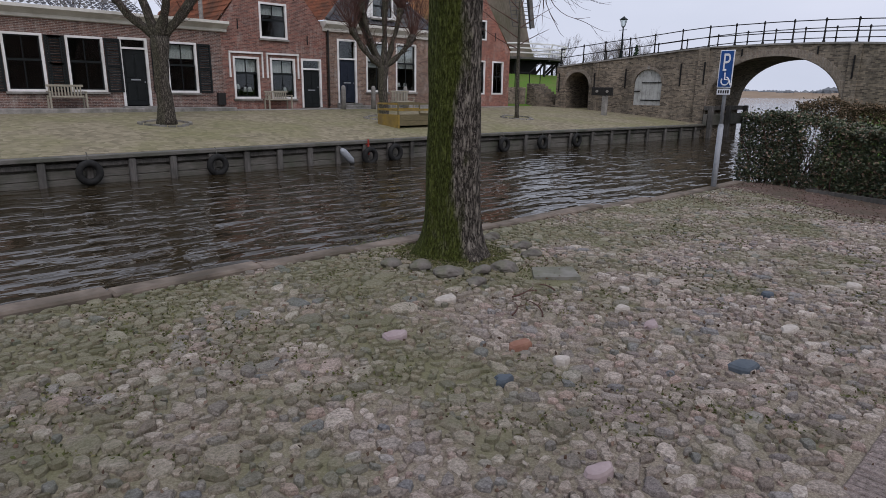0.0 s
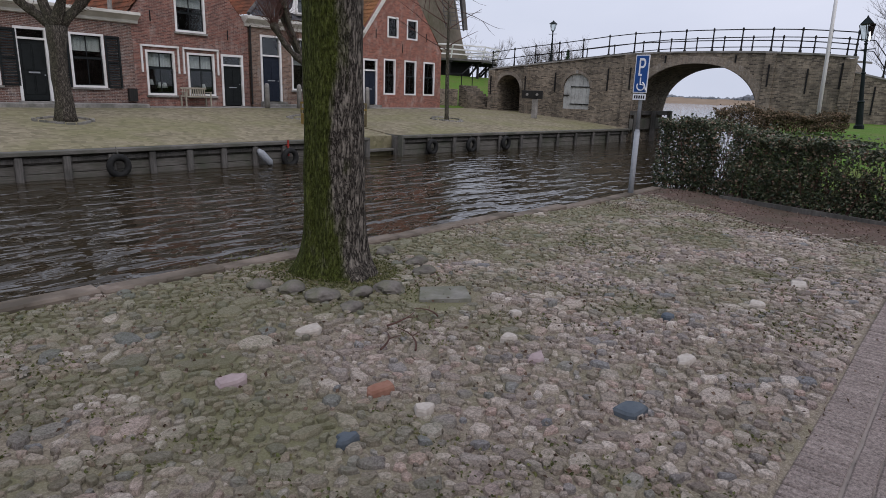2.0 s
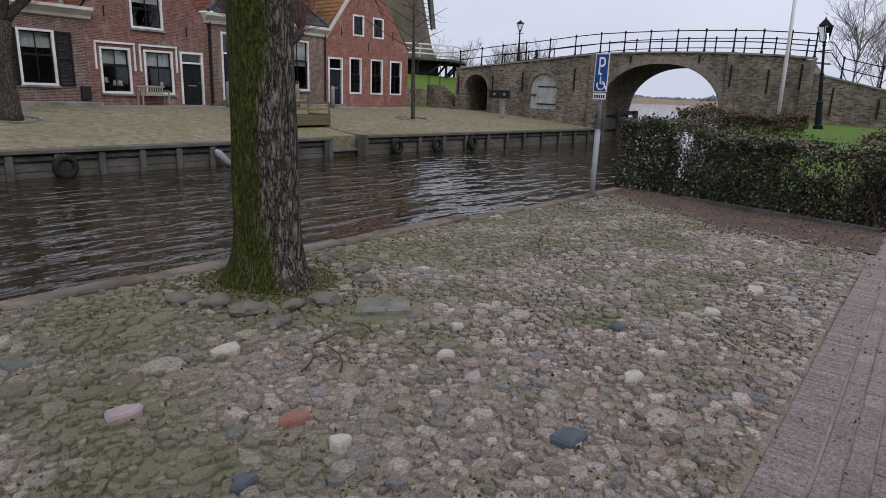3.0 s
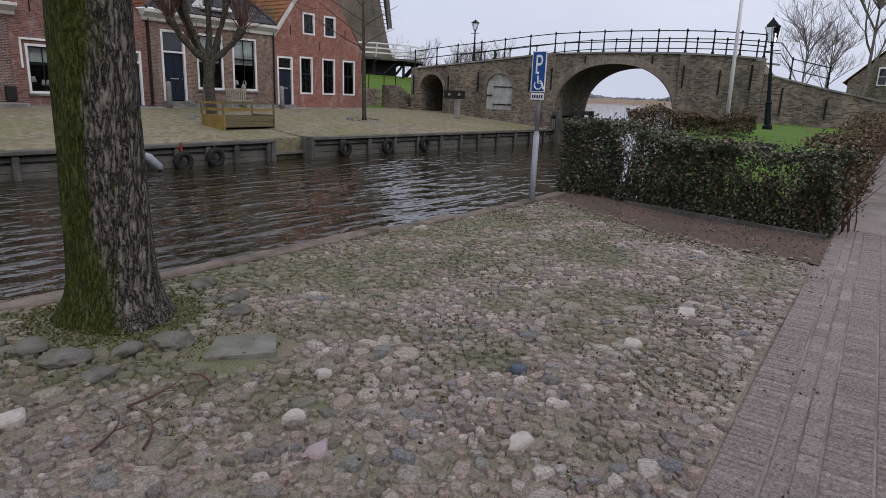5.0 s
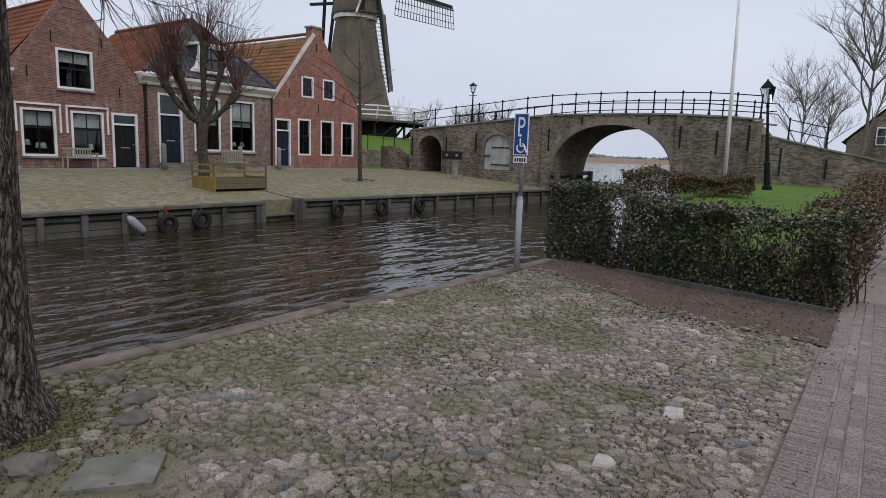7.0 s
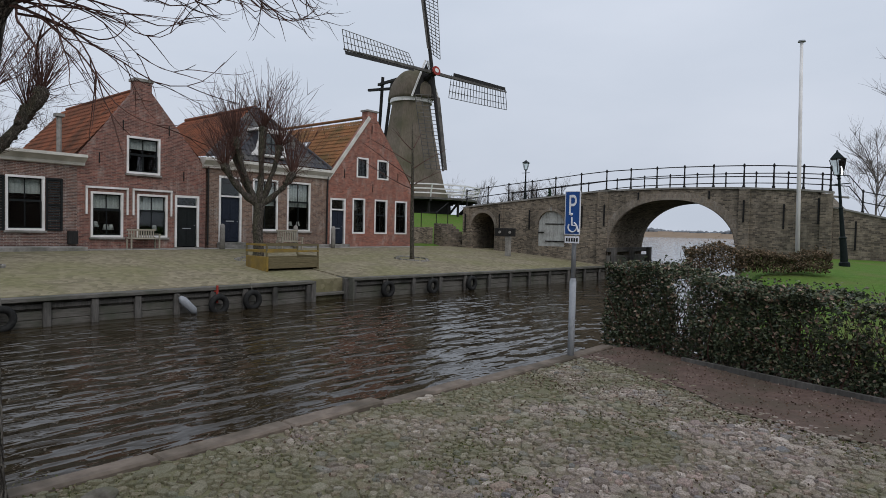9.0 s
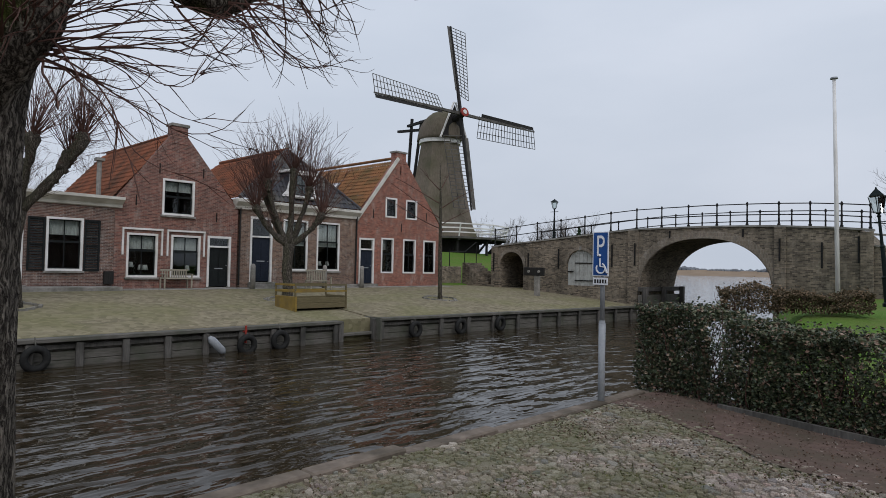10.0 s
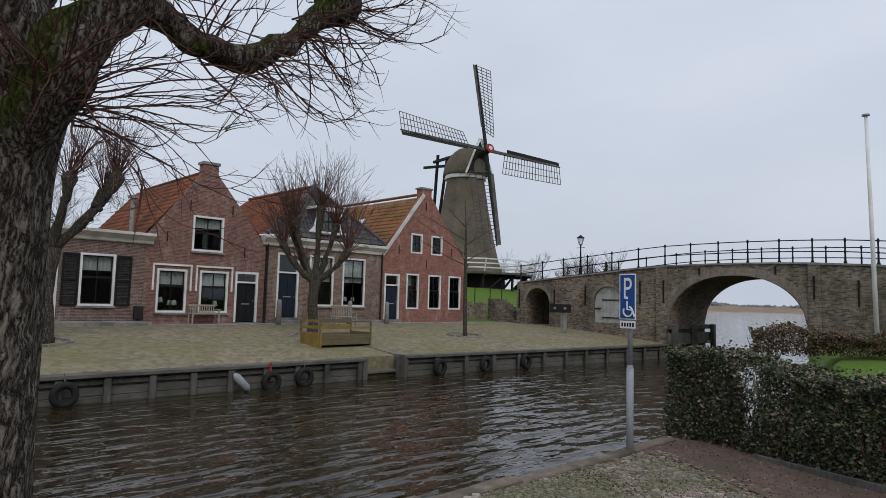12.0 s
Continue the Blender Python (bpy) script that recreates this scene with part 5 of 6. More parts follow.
def pollard(x, y, z, fork, limbs, label, seed, trunk_r=0.24, twig=2.6, count=40):
    rng = random.Random(seed)
    t = thing("pollard_tree", (x, y, z), label, "tree", "pollards on the square")
    bm = bmesh.new()
    pts = [(x + 0.03 * math.sin(i), y, z - 0.15 + (fork + 0.15) * i / 8) for i in range(9)]
    knobbly(bm, pts, [trunk_r * (1.45, 1.12, 1.0, 0.95, 0.92, 0.92, 0.95, 1.05, 1.15)[i] for i in range(9)], 16, rng, 0.05)
    part("trunk", bm, M_BARK_FAR, t, smooth=True)
    for dx, dy, dz in limbs:
        a, c = Vector((x, y, z + fork - 0.1)), Vector((x + dx, y + dy, z + dz))
        m = a.lerp(c, 0.5) + Vector((dx * 0.18, dy * 0.18, -0.12))
        path = [(a * (1 - u) ** 2 + m * 2 * u * (1 - u) + c * u * u) for u in [i / 8 for i in range(9)]]
        bm = bmesh.new()
        knobbly(bm, path, [trunk_r * 0.72, trunk_r * 0.62, trunk_r * 0.56, trunk_r * 0.52, trunk_r * 0.5, trunk_r * 0.48, trunk_r * 0.48, trunk_r * 0.6, trunk_r * 0.75], 10, rng, 0.13)
        bmesh.ops.create_icosphere(bm, subdivisions=2, radius=trunk_r * 0.85, matrix=Matrix.Translation(c))
        knots = [path[rng.randrange(3, 8)] + Vector([rng.uniform(-0.08, 0.08) for _ in range(3)]) for _ in range(7)]
        for w in knots:
            bmesh.ops.create_icosphere(bm, subdivisions=1, radius=trunk_r * rng.uniform(0.3, 0.5), matrix=Matrix.Translation(w))
        for v in bm.verts:
            if (v.co - c).length < trunk_r * 0.8:
                v.co += (v.co - c) * noise.noise(v.co * 6) * 0.9
        part("limb", bm, M_BARK_FAR, t, smooth=True)
        bm = bmesh.new()
        for w in knots:
            twig_fan(bm, w, 4, twig * 0.3, 0.6, rng, -0.04, Vector((dx, dy, 0)).normalized() * 0.4 + Vector((0, 0, 0.6)), 0.009, 5)
        twig_fan(bm, c, count + 15, twig, 0.4, rng, -0.05, Vector((dx, dy, 0)).normalized() * 0.18 + Vector((0, 0, 1)), 0.016, 6)
        twig_fan(bm, c, count // 3, twig * 0.5, 0.7, rng, -0.05, Vector((dx, dy, 0)).normalized() * 0.5 + Vector((0, 0, 0.2)), 0.01, 5)
        part("crown", bm, M_TWIG, t, "upright bare shoots")
    return t


pollard(17.05, 23.1, plaza_z(17, 23.1), 2.3, [(-1.15, 0.6, 3.7), (-0.75, 0.5, 4.8), (0.1, -0.1, 5.3), (1.1, -0.7, 3.5), (-0.55, 0.9, 4.3), (0.75, -0.3, 4.6)], "knobbly pollarded tree with bare shoots on the square", 3, 0.215)
pollard(7.5, 23.2, plaza_z(7.5, 23.2), 2.9, [(-1.2, 0.9, 4.5), (1.3, -0.5, 4.7), (0.2, -0.9, 5.0), (-0.6, 0.3, 5.4), (1.5, -1.0, 5.2)], "thick pollarded tree with grey trunk on the square", 5, 0.27)
for tx, ty in ((17.05, 23.1), (7.5, 23.2), (24.8, 21.75)):
    bm = bmesh.new()
    for k in range(18):
        a = k * math.tau / 18
        rr = 0.8 + 0.1 * math.sin(k * 5)
        c = Vector((tx + rr * math.cos(a), ty + rr * math.sin(a), plaza_z(tx, ty + rr * math.sin(a)) + 0.01))
        bmesh.ops.create_cube(bm, size=1, matrix=Matrix.Translation(c) @ Matrix.Rotation(a, 4, "Z") @ Matrix.Diagonal((0.1, 0.24, 0.1, 1)))
    solid("tree_edging", bm, M_STONE, "ring of stones round the foot of a tree", "edging", "", "tree edgings")

yt = thing("young_tree", (24.8, 21.75, plaza_z(24.8, 21.75)), "slender young bare tree on the square", "tree")
rng = random.Random(9)
yz = plaza_z(24.8, 21.75)
part("trunk", T([(24.8, 21.75, yz - 0.1), (24.78, 21.75, yz + 0.2), (24.75, 21.77, yz + 2.5), (24.7, 21.75, yz + 4.6), (24.6, 21.75, yz + 6.6)], [0.14, 0.11, 0.095, 0.06, 0.015], n=10), M_BARK_FAR, yt, smooth=True)
bm = bmesh.new()
for z, dx, dy, l in [(3.4, -1, 0.9, 3.2), (3.9, -1, 0.7, 3.0), (4.4, 0.6, -0.5, 2.0), (4.6, -0.8, 0.9, 2.6), (3.6, 0.9, -0.6, 1.7), (5.2, -0.5, 0.3, 1.6), (5.4, 0.5, 0.2, 1.4)]:
    path = bend((24.75, 21.75, yz + z), (dx, dy, 0.55), l, -0.02, 8, rng, 0.07)
    tube(bm, path, [0.03 * (1 - 0.09 * i) for i in range(9)], 5)
    twig_fan(bm, path[5], 3, 0.9, 0.3, rng, -0.02, path[6] - path[5], 0.008, 4, False)
part("branchwork", bm, M_TWIG, yt)


def bare_tree(x, y, z, h, label, seed, r=None, material=None):
    rng = random.Random(seed)
    t = thing("bare_tree", (x, y, z), label, "tree", "bare trees behind the bridge")
    bm = bmesh.new()
    tips = bmesh.new()
    r = r or h * 0.0115

    def grow(p, d, l, rr, level):
        path = bend(p, d, l, -0.03, 5, rng, 0.13)
        tube(bm if level < 2 else tips, path, [rr * (1 - 0.12 * i) for i in range(6)], 6 if level < 2 else 3, False)
        if level >= 4:
            return
        for k in range(5 if level else 11):
            i = rng.randrange(1 if level else 2, 6)
            dd = (path[i] - path[i - 1]).normalized() + Vector((rng.uniform(-1, 1), rng.uniform(-1, 1), rng.uniform(-0.15, 0.7))) * 0.95
            grow(path[i], dd, l * rng.uniform(0.45, 0.72), max(0.008, rr * 0.5), level + 1)
    grow((x, y, z), (0, 0, 1), h * 0.55, r, 0)
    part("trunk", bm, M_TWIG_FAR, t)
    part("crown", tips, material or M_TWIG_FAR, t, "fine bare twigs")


bare_tree(60.5, 2.4, 1.1, 14.5, "tall bare tree behind the bridge ramp", 12)
bare_tree(64, 6.9, 1.1, 9.5, "bare shrubby tree beyond the bridge", 14)
bare_tree(70, 5.6, 1.1, 8.0, "bare shrubby tree beyond the bridge", 16)
bare_tree(40, 52, 3.2, 9, "bare tree behind the houses", 17)
bare_tree(22, 52, 0.62, 10, "bare tree behind the houses", 18)
bare_tree(12, 50, 0.62, 10.5, "bare tree behind the houses", 19)
for i, (x, y) in enumerate([(66, 44), (62, 46), (70, 43), (58, 48), (74, 42)]):
    bare_tree(x, y, 1.4, 5.5 + i % 3, "low bare scrub behind the bridge", 30 + i)
cf = thing("conifer", (68, 39.8, 1.5), "small dark conifer behind the bridge", "tree")
bm = bmesh.new()
rng = random.Random(2)
for k in range(260):
    z = rng.uniform(0.6, 5.6)
    a = rng.uniform(0, math.tau)
    l = (5.8 - z) * 0.22 + 0.1
    tube(bm, [(68, 39.8, 1.5 + z), (68 + l * math.cos(a), 39.8 + l * math.sin(a), 1.5 + z - 0.15)], [0.1, 0.02], 4, False)
M_NEEDLE = grained("dark needles", (0.02, 0.04, 0.022), (0.04, 0.065, 0.035), 6, 0.9)
part("crown", bm, M_NEEDLE, cf)
part("trunk", T([(68, 39.8, 1.4), (64, 39.2, 7.2)], [0.12, 0.02], n=6), M_BARK_FAR, cf)


# ---- hedges and shrubs ----
def leaf_mat(name, stops, rough=0.45):
    m = mat(name, stops[0][1], rough)
    g = m.node_tree.nodes.new("ShaderNodeNewGeometry")
    to_base(m, ramp(m, g.outputs["Random Per Island"], stops))
    return m


M_LEAF = leaf_mat("dark hedge leaves", [(0.0, (0.028, 0.038, 0.02)), (0.4, (0.05, 0.066, 0.034)), (0.68, (0.09, 0.108, 0.055)), (0.8, (0.17, 0.17, 0.1)), (0.9, (0.17, 0.1, 0.065)), (1.0, (0.3, 0.23, 0.17))])
M_LEAF_BROWN = leaf_mat("browning hedge leaves", [(0.0, (0.05, 0.045, 0.026)), (0.4, (0.1, 0.08, 0.045)), (0.75, (0.17, 0.12, 0.075)), (1.0, (0.23, 0.16, 0.105))], 0.7)


def leaves(spots, size, rng):
    """Small folded leaves at the given places, joined."""
    vs, fs = [], []
    for p in spots:
        s = size * rng.uniform(0.6, 1.3)
        a = Vector((rng.gauss(0, 1), rng.gauss(0, 1), rng.gauss(0, 0.6))).normalized()
        b = a.cross(Vector((rng.gauss(0, 1), rng.gauss(0, 1), rng.gauss(0, 1)))).normalized()
        n = a.cross(b)
        i = len(vs)
        vs += [p - a * s * 0.5, p + b * s * 0.36 + n * s * 0.12, p + a * s * 0.55, p - b * s * 0.36 + n * s * 0.12]
        fs += [(i, i + 1, i + 2), (i, i + 2, i + 3)]
    return vs, fs


def from_lists(name, vs, fs, material, parent, label="", kind=""):
    o = ORIGIN[parent]
    me = bpy.data.meshes.new(name)
    me.from_pydata([tuple(Vector(v) - o) for v in vs], [], fs)
    me.materials.append(material)
    ob = new(name, me)
    ob.parent = parent
    ORIGIN[ob] = o
    return tagged(ob, label, kind=kind)


def hedge(name, a, b, depth, top, label, seed, material, count, size=0.06, gap=None, ground_fn=lambda x, y: -0.1, twigs=120):
    """A clipped hedge from a to b along the ground; its face lies on that line."""
    rng = random.Random(seed)
    h = thing(name, (a[0], a[1], ground_fn(*a)), label, "hedge")
    ax = Vector((b[0] - a[0], b[1] - a[1], 0))
    ln_, ax = ax.length, ax.normalized()
    back = Vector((-ax.y, ax.x, 0))
    if back.x < 0 and abs(ax.x) < 0.7:
        back = -back
    spots, inner = [], []
    while len(spots) < count:
        u, w, v = rng.uniform(-0.05, ln_ + 0.05), rng.random(), rng.random()
        tp = top(u) + 0.16 * noise.noise((u * 1.7, seed, 0)) + 0.09 * noise.noise((u * 6, seed, 1))
        which = rng.random()
        if which < 0.6:
            d, z = 0.28 * noise.noise((u * 1.5, v * 2.0, seed)) + abs(rng.gauss(0, 0.12)), tp * v
        elif which < 0.9:
            d, z = depth * w, tp - abs(rng.gauss(0, 0.07)) + (0.12 if rng.random() < 0.05 else 0)
        else:
            d, z = depth * w, tp * v
        if gap and gap(u, z, rng):
            continue
        if z < 0.12 and rng.random() < 0.6:
            continue
        p = Vector((a[0], a[1], 0)) + ax * u + back * d
        spots.append(Vector((p.x, p.y, ground_fn(p.x, p.y) + z)))
    vs, fs = leaves(spots, size, rng)
    from_lists("leaves", vs, fs, material, h, kind="stuff")
    bm = bmesh.new()
    for _ in range(twigs):
        u, d = rng.uniform(0, ln_), rng.uniform(0.1, depth - 0.1)
        if gap and gap(u, 0.6, rng):
            continue
        p = Vector((a[0], a[1], 0)) + ax * u + back * d
        p.z = ground_fn(p.x, p.y) - 0.05
        path = bend(p, (rng.uniform(-0.4, 0.4), rng.uniform(-0.4, 0.4), 1), top(u) * rng.uniform(0.7, 1.12), 0, 6, rng, 0.2)
        tube(bm, path, [0.014, 0.012, 0.01, 0.008, 0.006, 0.004, 0.002], 4, False)
    part("branchwork", bm, M_TWIG, h)
    return h


hedge_gap = lambda u, z, rng: (3.1 < u < 4.5 and 0.35 < z < 1.15 and noise.noise((u * 3, z * 3, 7)) > -0.1 and rng.random() < 0.75) or abs(u - 1.4 - 0.15 * (z - 0.6)) < 0.14 and 0.3 < z < 1.1 and rng.random() < 0.93 or (1.25 < u < 1.6 and z > 0.98 + 0.1 * rng.random())
hedge("hedge", (12.5, 5.68), (11.3, 1.06), 1.4, lambda u: 1.4 if u < 1.1 else 1.2 + 0.08 * math.sin(u * 1.4), "dark green clipped ivy hedge beside the quay", 41, M_LEAF, 36000, 0.058, hedge_gap, near_z, 320)
hedge("hedge_along_road", (11.9, 0.88), (28.0, 0.5), 0.75, lambda u: 1.25 + 0.08 * math.sin(u), "brownish twiggy hedge running along the road", 43, M_LEAF_BROWN, 9000, 0.07, None, lambda x, y: max(-0.05, bank_z(x, y) - 0.5), 420)
hedge("brown_shrub", (19.9, 6.85), (21.4, 3.7), 1.1, lambda u: 0.54 + 0.12 * math.sin(u * 1.6 + 0.6), "low russet shrub on the bank", 45, M_LEAF_BROWN, 10500, 0.06, None, lambda x, y: bank_z(x, min(y, 4.6)) + 0.1, 160)
te = thing("timber_edging", (11.6, 2.4, -0.1), "old wooden edging board before the hedge", "edging")
part("board", prism(bmesh.new(), [(11.15, 1.05), (11.21, 1.05), (12.06, 4.2), (12.0, 4.2)], "z", -0.25, -0.02), M_PILE, te)


# ---- street furniture ----
def cyl_sign_pole(x, y):
    s = thing("parking_sign", (x, y, -0.1), "blue disabled parking sign on a grey steel pole", "road sign")
    part("pole", T([(x, y, -0.3), (x - 0.005, y - 0.005, 1.09)], 0.05, n=16), M_GALV, s, "grey steel pole", smooth=True)
    part("collar", T([(x - 0.005, y - 0.005, 1.09), (x - 0.005, y - 0.005, 1.14)], [0.05, 0.036], n=16), M_GALV, s)
    part("upper_pole", T([(x - 0.005, y - 0.005, 1.14), (x - 0.01, y - 0.01, 2.43)], 0.034, n=14), M_GALV, s, smooth=True)
    xf = x - 0.06
    w = 0.13
    plate = part("plate", B(xf - 0.012, xf, y - w, y + w, 1.785, 2.44, bevel=0.004), M_SIGNSKYWHITE, s, "white edged sign plate")
    part("blue_face", B(xf - 0.016, xf - 0.0125, y - w + 0.018, y + w - 0.018, 1.801, 2.424), M_SIGNBLUE, plate, "blue sign face")
    cu = bpy.data.curves.new("letter", "FONT")
    cu.body, cu.size, cu.align_x, cu.extrude = "P", 0.44, "CENTER", 0.002
    tmp = bpy.data.objects.new("letter", cu)
    me = bpy.data.meshes.new_from_object(tmp)
    bpy.data.objects.remove(tmp)
    me.transform(Matrix.Translation((xf - 0.019, y, 2.08)) @ Matrix(((0, 0, -1, 0), (-1, 0, 0, 0), (0, 1, 0, 0), (0, 0, 0, 1))) @ Matrix.Diagonal((0.64, 1, 1, 1)))
    me.transform(Matrix.Translation((-x, -y, 0.1)))
    me.materials.append(M_SIGNSKYWHITE)
    lt = new("letter", me)
    lt.parent = plate
    bm = bmesh.new()
    cy, cz = y - 0.01, 1.9
    tube(bm, [(xf - 0.02, cy + 0.07 * math.cos(a), cz + 0.07 * math.sin(a)) for a in [i * math.pi * 1.6 / 16 + 1.9 for i in range(17)]], 0.012, 5)
    tube(bm, [(xf - 0.02, cy + 0.015, cz + 0.15), (xf - 0.02, cy + 0.01, cz + 0.03), (xf - 0.02, cy - 0.07, cz + 0.02), (xf - 0.02, cy - 0.1, cz - 0.07)], 0.014, 5)
    bmesh.ops.create_icosphere(bm, subdivisions=1, radius=0.025, matrix=Matrix.Translation((xf - 0.02, cy + 0.018, cz + 0.19)))
    part("wheelchair_symbol", bm, M_SIGNSKYWHITE, plate)
    sub = part("sub_plate", B(xf - 0.012, xf, y - 0.12, y + 0.12, 1.66, 1.765, bevel=0.003), M_SIGNSKYWHITE, s, "small white plate with plain dark bars")
    for k in range(5):
        part("bar", B(xf - 0.015, xf - 0.0125, y - 0.1 + k * 0.042, y - 0.073 + k * 0.042, 1.685, 1.74), M_TAR, sub)
    for z in (1.9, 2.33):
        part("clamp", B(xf, x + 0.02, y - 0.05, y + 0.03, z - 0.02, z + 0.02), M_GALV, s)


cyl_sign_pole(10.95, 5.48)


def street_lamp(x, y, z, h, label):
    l = thing("street_lamp", (x, y, z), label, "street lamp", "lantern lamps")
    k = h / 3.9
    bm = bmesh.new()
    lathe(bm, x, y, [(z - 0.2, 0.17), (z + 0.12, 0.17), (z + 0.16, 0.12), (z + 0.9 * k, 0.105), (z + 0.95 * k, 0.13), (z + 1.0 * k, 0.08), (z + 1.9 * k, 0.06), (z + 1.95 * k, 0.08), (z + 2.0 * k, 0.05), (z + 2.9 * k, 0.042), (z + 2.95 * k, 0.07), (z + 3.0 * k, 0.03)], 12)
    part("post", bm, M_LAMPGREEN, l, "dark green cast iron post", smooth=False)
    part("crossbar", T([(x, y - 0.3, z + 2.75 * k), (x, y + 0.3, z + 2.75 * k)], 0.018, n=6), M_LAMPGREEN, l)
    b, t = z + 3.05 * k, z + 3.6 * k
    lan = part("lantern", T([(x, y, b - 0.05), (x, y, b)], [0.05, 0.13], n=4), M_LAMPGREEN, l, "four-sided glass lantern")
    for s in range(4):
        a0, a1 = s * math.pi / 2, (s + 1) * math.pi / 2
        q = [Vector((x + r * math.cos(a), y + r * math.sin(a), zz)) for r, zz in ((0.13, b), (0.25, t)) for a in (a0, a1)]
        bm = bmesh.new()
        tube(bm, [q[0], q[2]], 0.014, 5)
        part("lantern_bar", bm, M_LAMPGREEN, lan)
        bm = bmesh.new()
        v = [bm.verts.new(p) for p in (q[0], q[1], q[3], q[2])]
        bm.faces.new(v)
        pn = part("pane", bm, M_PANE, lan)
        pn.visible_shadow = False
    part("lantern_roof", T([(x, y, t), (x, y, t + 0.03), (x, y, t + 0.2 * k), (x, y, t + 0.22 * k), (x, y, t + 0.3 * k)], [0.29, 0.27, 0.09, 0.06, 0.02], n=4), M_LAMPGREEN, lan)
    return l


street_lamp(27.7, 4.22, bank_z(27.7, 4.22), 4.0, "dark green lantern lamp post leaning on the grass bank").rotation_euler.x = -0.09
street_lamp(37.6, 23.6, deck(23.6), 2.9, "dark lantern lamp post on the bridge")
fp = thing("flagpole", (22.3, 4.64, bank_z(22.3, 4.64)), "tall white flagpole on the grass bank", "flagpole")
part("pole", T([(22.3, 4.64, bank_z(22.3, 4.64) - 0.2), (22.3, 4.69, 4), (22.3, 4.75, 7.26)], [0.06, 0.052, 0.04], n=12), M_WHITE, fp, smooth=True)
part("cap", T([(22.3, 4.75, 7.26), (22.3, 4.75, 7.3)], [0.1, 0.09], n=12), M_GALV, fp)
part("base_clamp", B(22.22, 22.38, 4.56, 4.72, bank_z(22.3, 4.64) - 0.1, bank_z(22.3, 4.64) + 0.05, bevel=0.01), M_GALV, fp)


def bench(x0, x1, y, z, label, back_h=0.9):
    b = thing("bench", ((x0 + x1) / 2, y, z), label, "bench", "benches before the houses")
    for k in range(4):
        part("seat_slat", B(x0 + 0.03, x1 - 0.03, y - 0.42 + k * 0.105, y - 0.33 + k * 0.105, z + 0.42, z + 0.45, bevel=0.006), M_BENCHWOOD, b)
    n = max(8, int((x1 - x0) / 0.11))
    for k in range(n):
        c = x0 + 0.1 + (x1 - x0 - 0.2) * k / (n - 1)
        part("back_slat", B(c - 0.025, c + 0.025, y + 0.0, y + 0.025, z + 0.48, z + back_h - 0.08), M_BENCHWOOD, b)
    part("top_rail", B(x0, x1, y - 0.01, y + 0.035, z + back_h - 0.08, z + back_h, bevel=0.008), M_BENCHWOOD, b)
    part("lower_rail", B(x0, x1, y - 0.01, y + 0.035, z + 0.43, z + 0.48), M_BENCHWOOD, b)
    for x in (x0, x1 - 0.06):
        part("leg", B(x, x + 0.06, y - 0.45, y - 0.39, z, z + 0.62, bevel=0.006), M_BENCHWOOD, b)
        part("leg", B(x, x + 0.06, y - 0.02, y + 0.04, z, z + 0.5, bevel=0.006), M_BENCHWOOD, b)
        part("armrest", B(x - 0.01, x + 0.07, y - 0.48, y - 0.012, z + 0.62, z + 0.655, bevel=0.008), M_BENCHWOOD, b)


bench(5.1, 6.38, FACE - 0.35, 0.79, "weathered greyish wooden garden bench before the shutter house")
bench(14.1, 15.35, FACE - 0.35, 0.69, "weathered wooden bench under a window", 0.85)
bench(20.4, 21.65, FACE - 2.1, plaza_z(20, FACE - 2.1), "grey wooden bench facing the canal", 1.0)


def stone_post(x, y, h=1.0):
    z = plaza_z(x, y)
    s = thing("stone_post", (x, y, z), "pale rounded stone bollard before the houses", "bollard", "stone bollards")
    part("shaft", T([(x, y, z - 0.2), (x, y, z + h - 0.12), (x, y, z + h - 0.03), (x, y, z + h)], [0.13, 0.115, 0.085, 0.02], n=10), M_STONE, s, smooth=True)


for px in (18.15, 20.07, 22.3, 24.8):
    stone_post(px, FACE - 1.05, 1.2)

# wooden box with rails on the quay, yellow ends
cz = plaza_z(16.8, 20.8)
cr = thing("timber_box", (16.8, 20.9, cz), "worn wooden skip with yellow ends and low rails on the square", "box")
X0, X1, Y0, Y1 = 15.6, 17.95, 20.35, 21.65
for k in range(2):
    part("front_board", B(X0 + 0.1, X1 - 0.05, Y0, Y0 + 0.04, cz + 0.05 + k * 0.2, cz + 0.24 + k * 0.2, bevel=0.008), M_OLIVE, cr)
    part("back_board", B(X0 + 0.1, X1 - 0.05, Y1 - 0.04, Y1, cz + 0.05 + k * 0.2, cz + 0.24 + k * 0.2, bevel=0.008), M_OLIVE, cr)
part("floor_board", B(X0 + 0.1, X1 - 0.05, Y0 + 0.05, Y1 - 0.05, cz + 0.05, cz + 0.1), M_OLIVE, cr)
part("end_board", B(X0, X0 + 0.09, Y0 - 0.02, Y1 + 0.02, cz - 0.05, cz + 0.5, bevel=0.012), M_OCHRE, cr, "worn yellow end board")
part("end_board", B(X1 - 0.045, X1 + 0.03, Y0 - 0.02, Y1 + 0.02, cz - 0.05, cz + 0.5, bevel=0.012), M_OLIVE, cr)
for x in (X0 + 0.02, X1 - 0.02):
    for y in (Y0, Y1):
        part("post", B(x - 0.03, x + 0.03, y - 0.025, y + 0.035, cz + 0.5, cz + 0.95, bevel=0.006), M_OLIVE, cr)
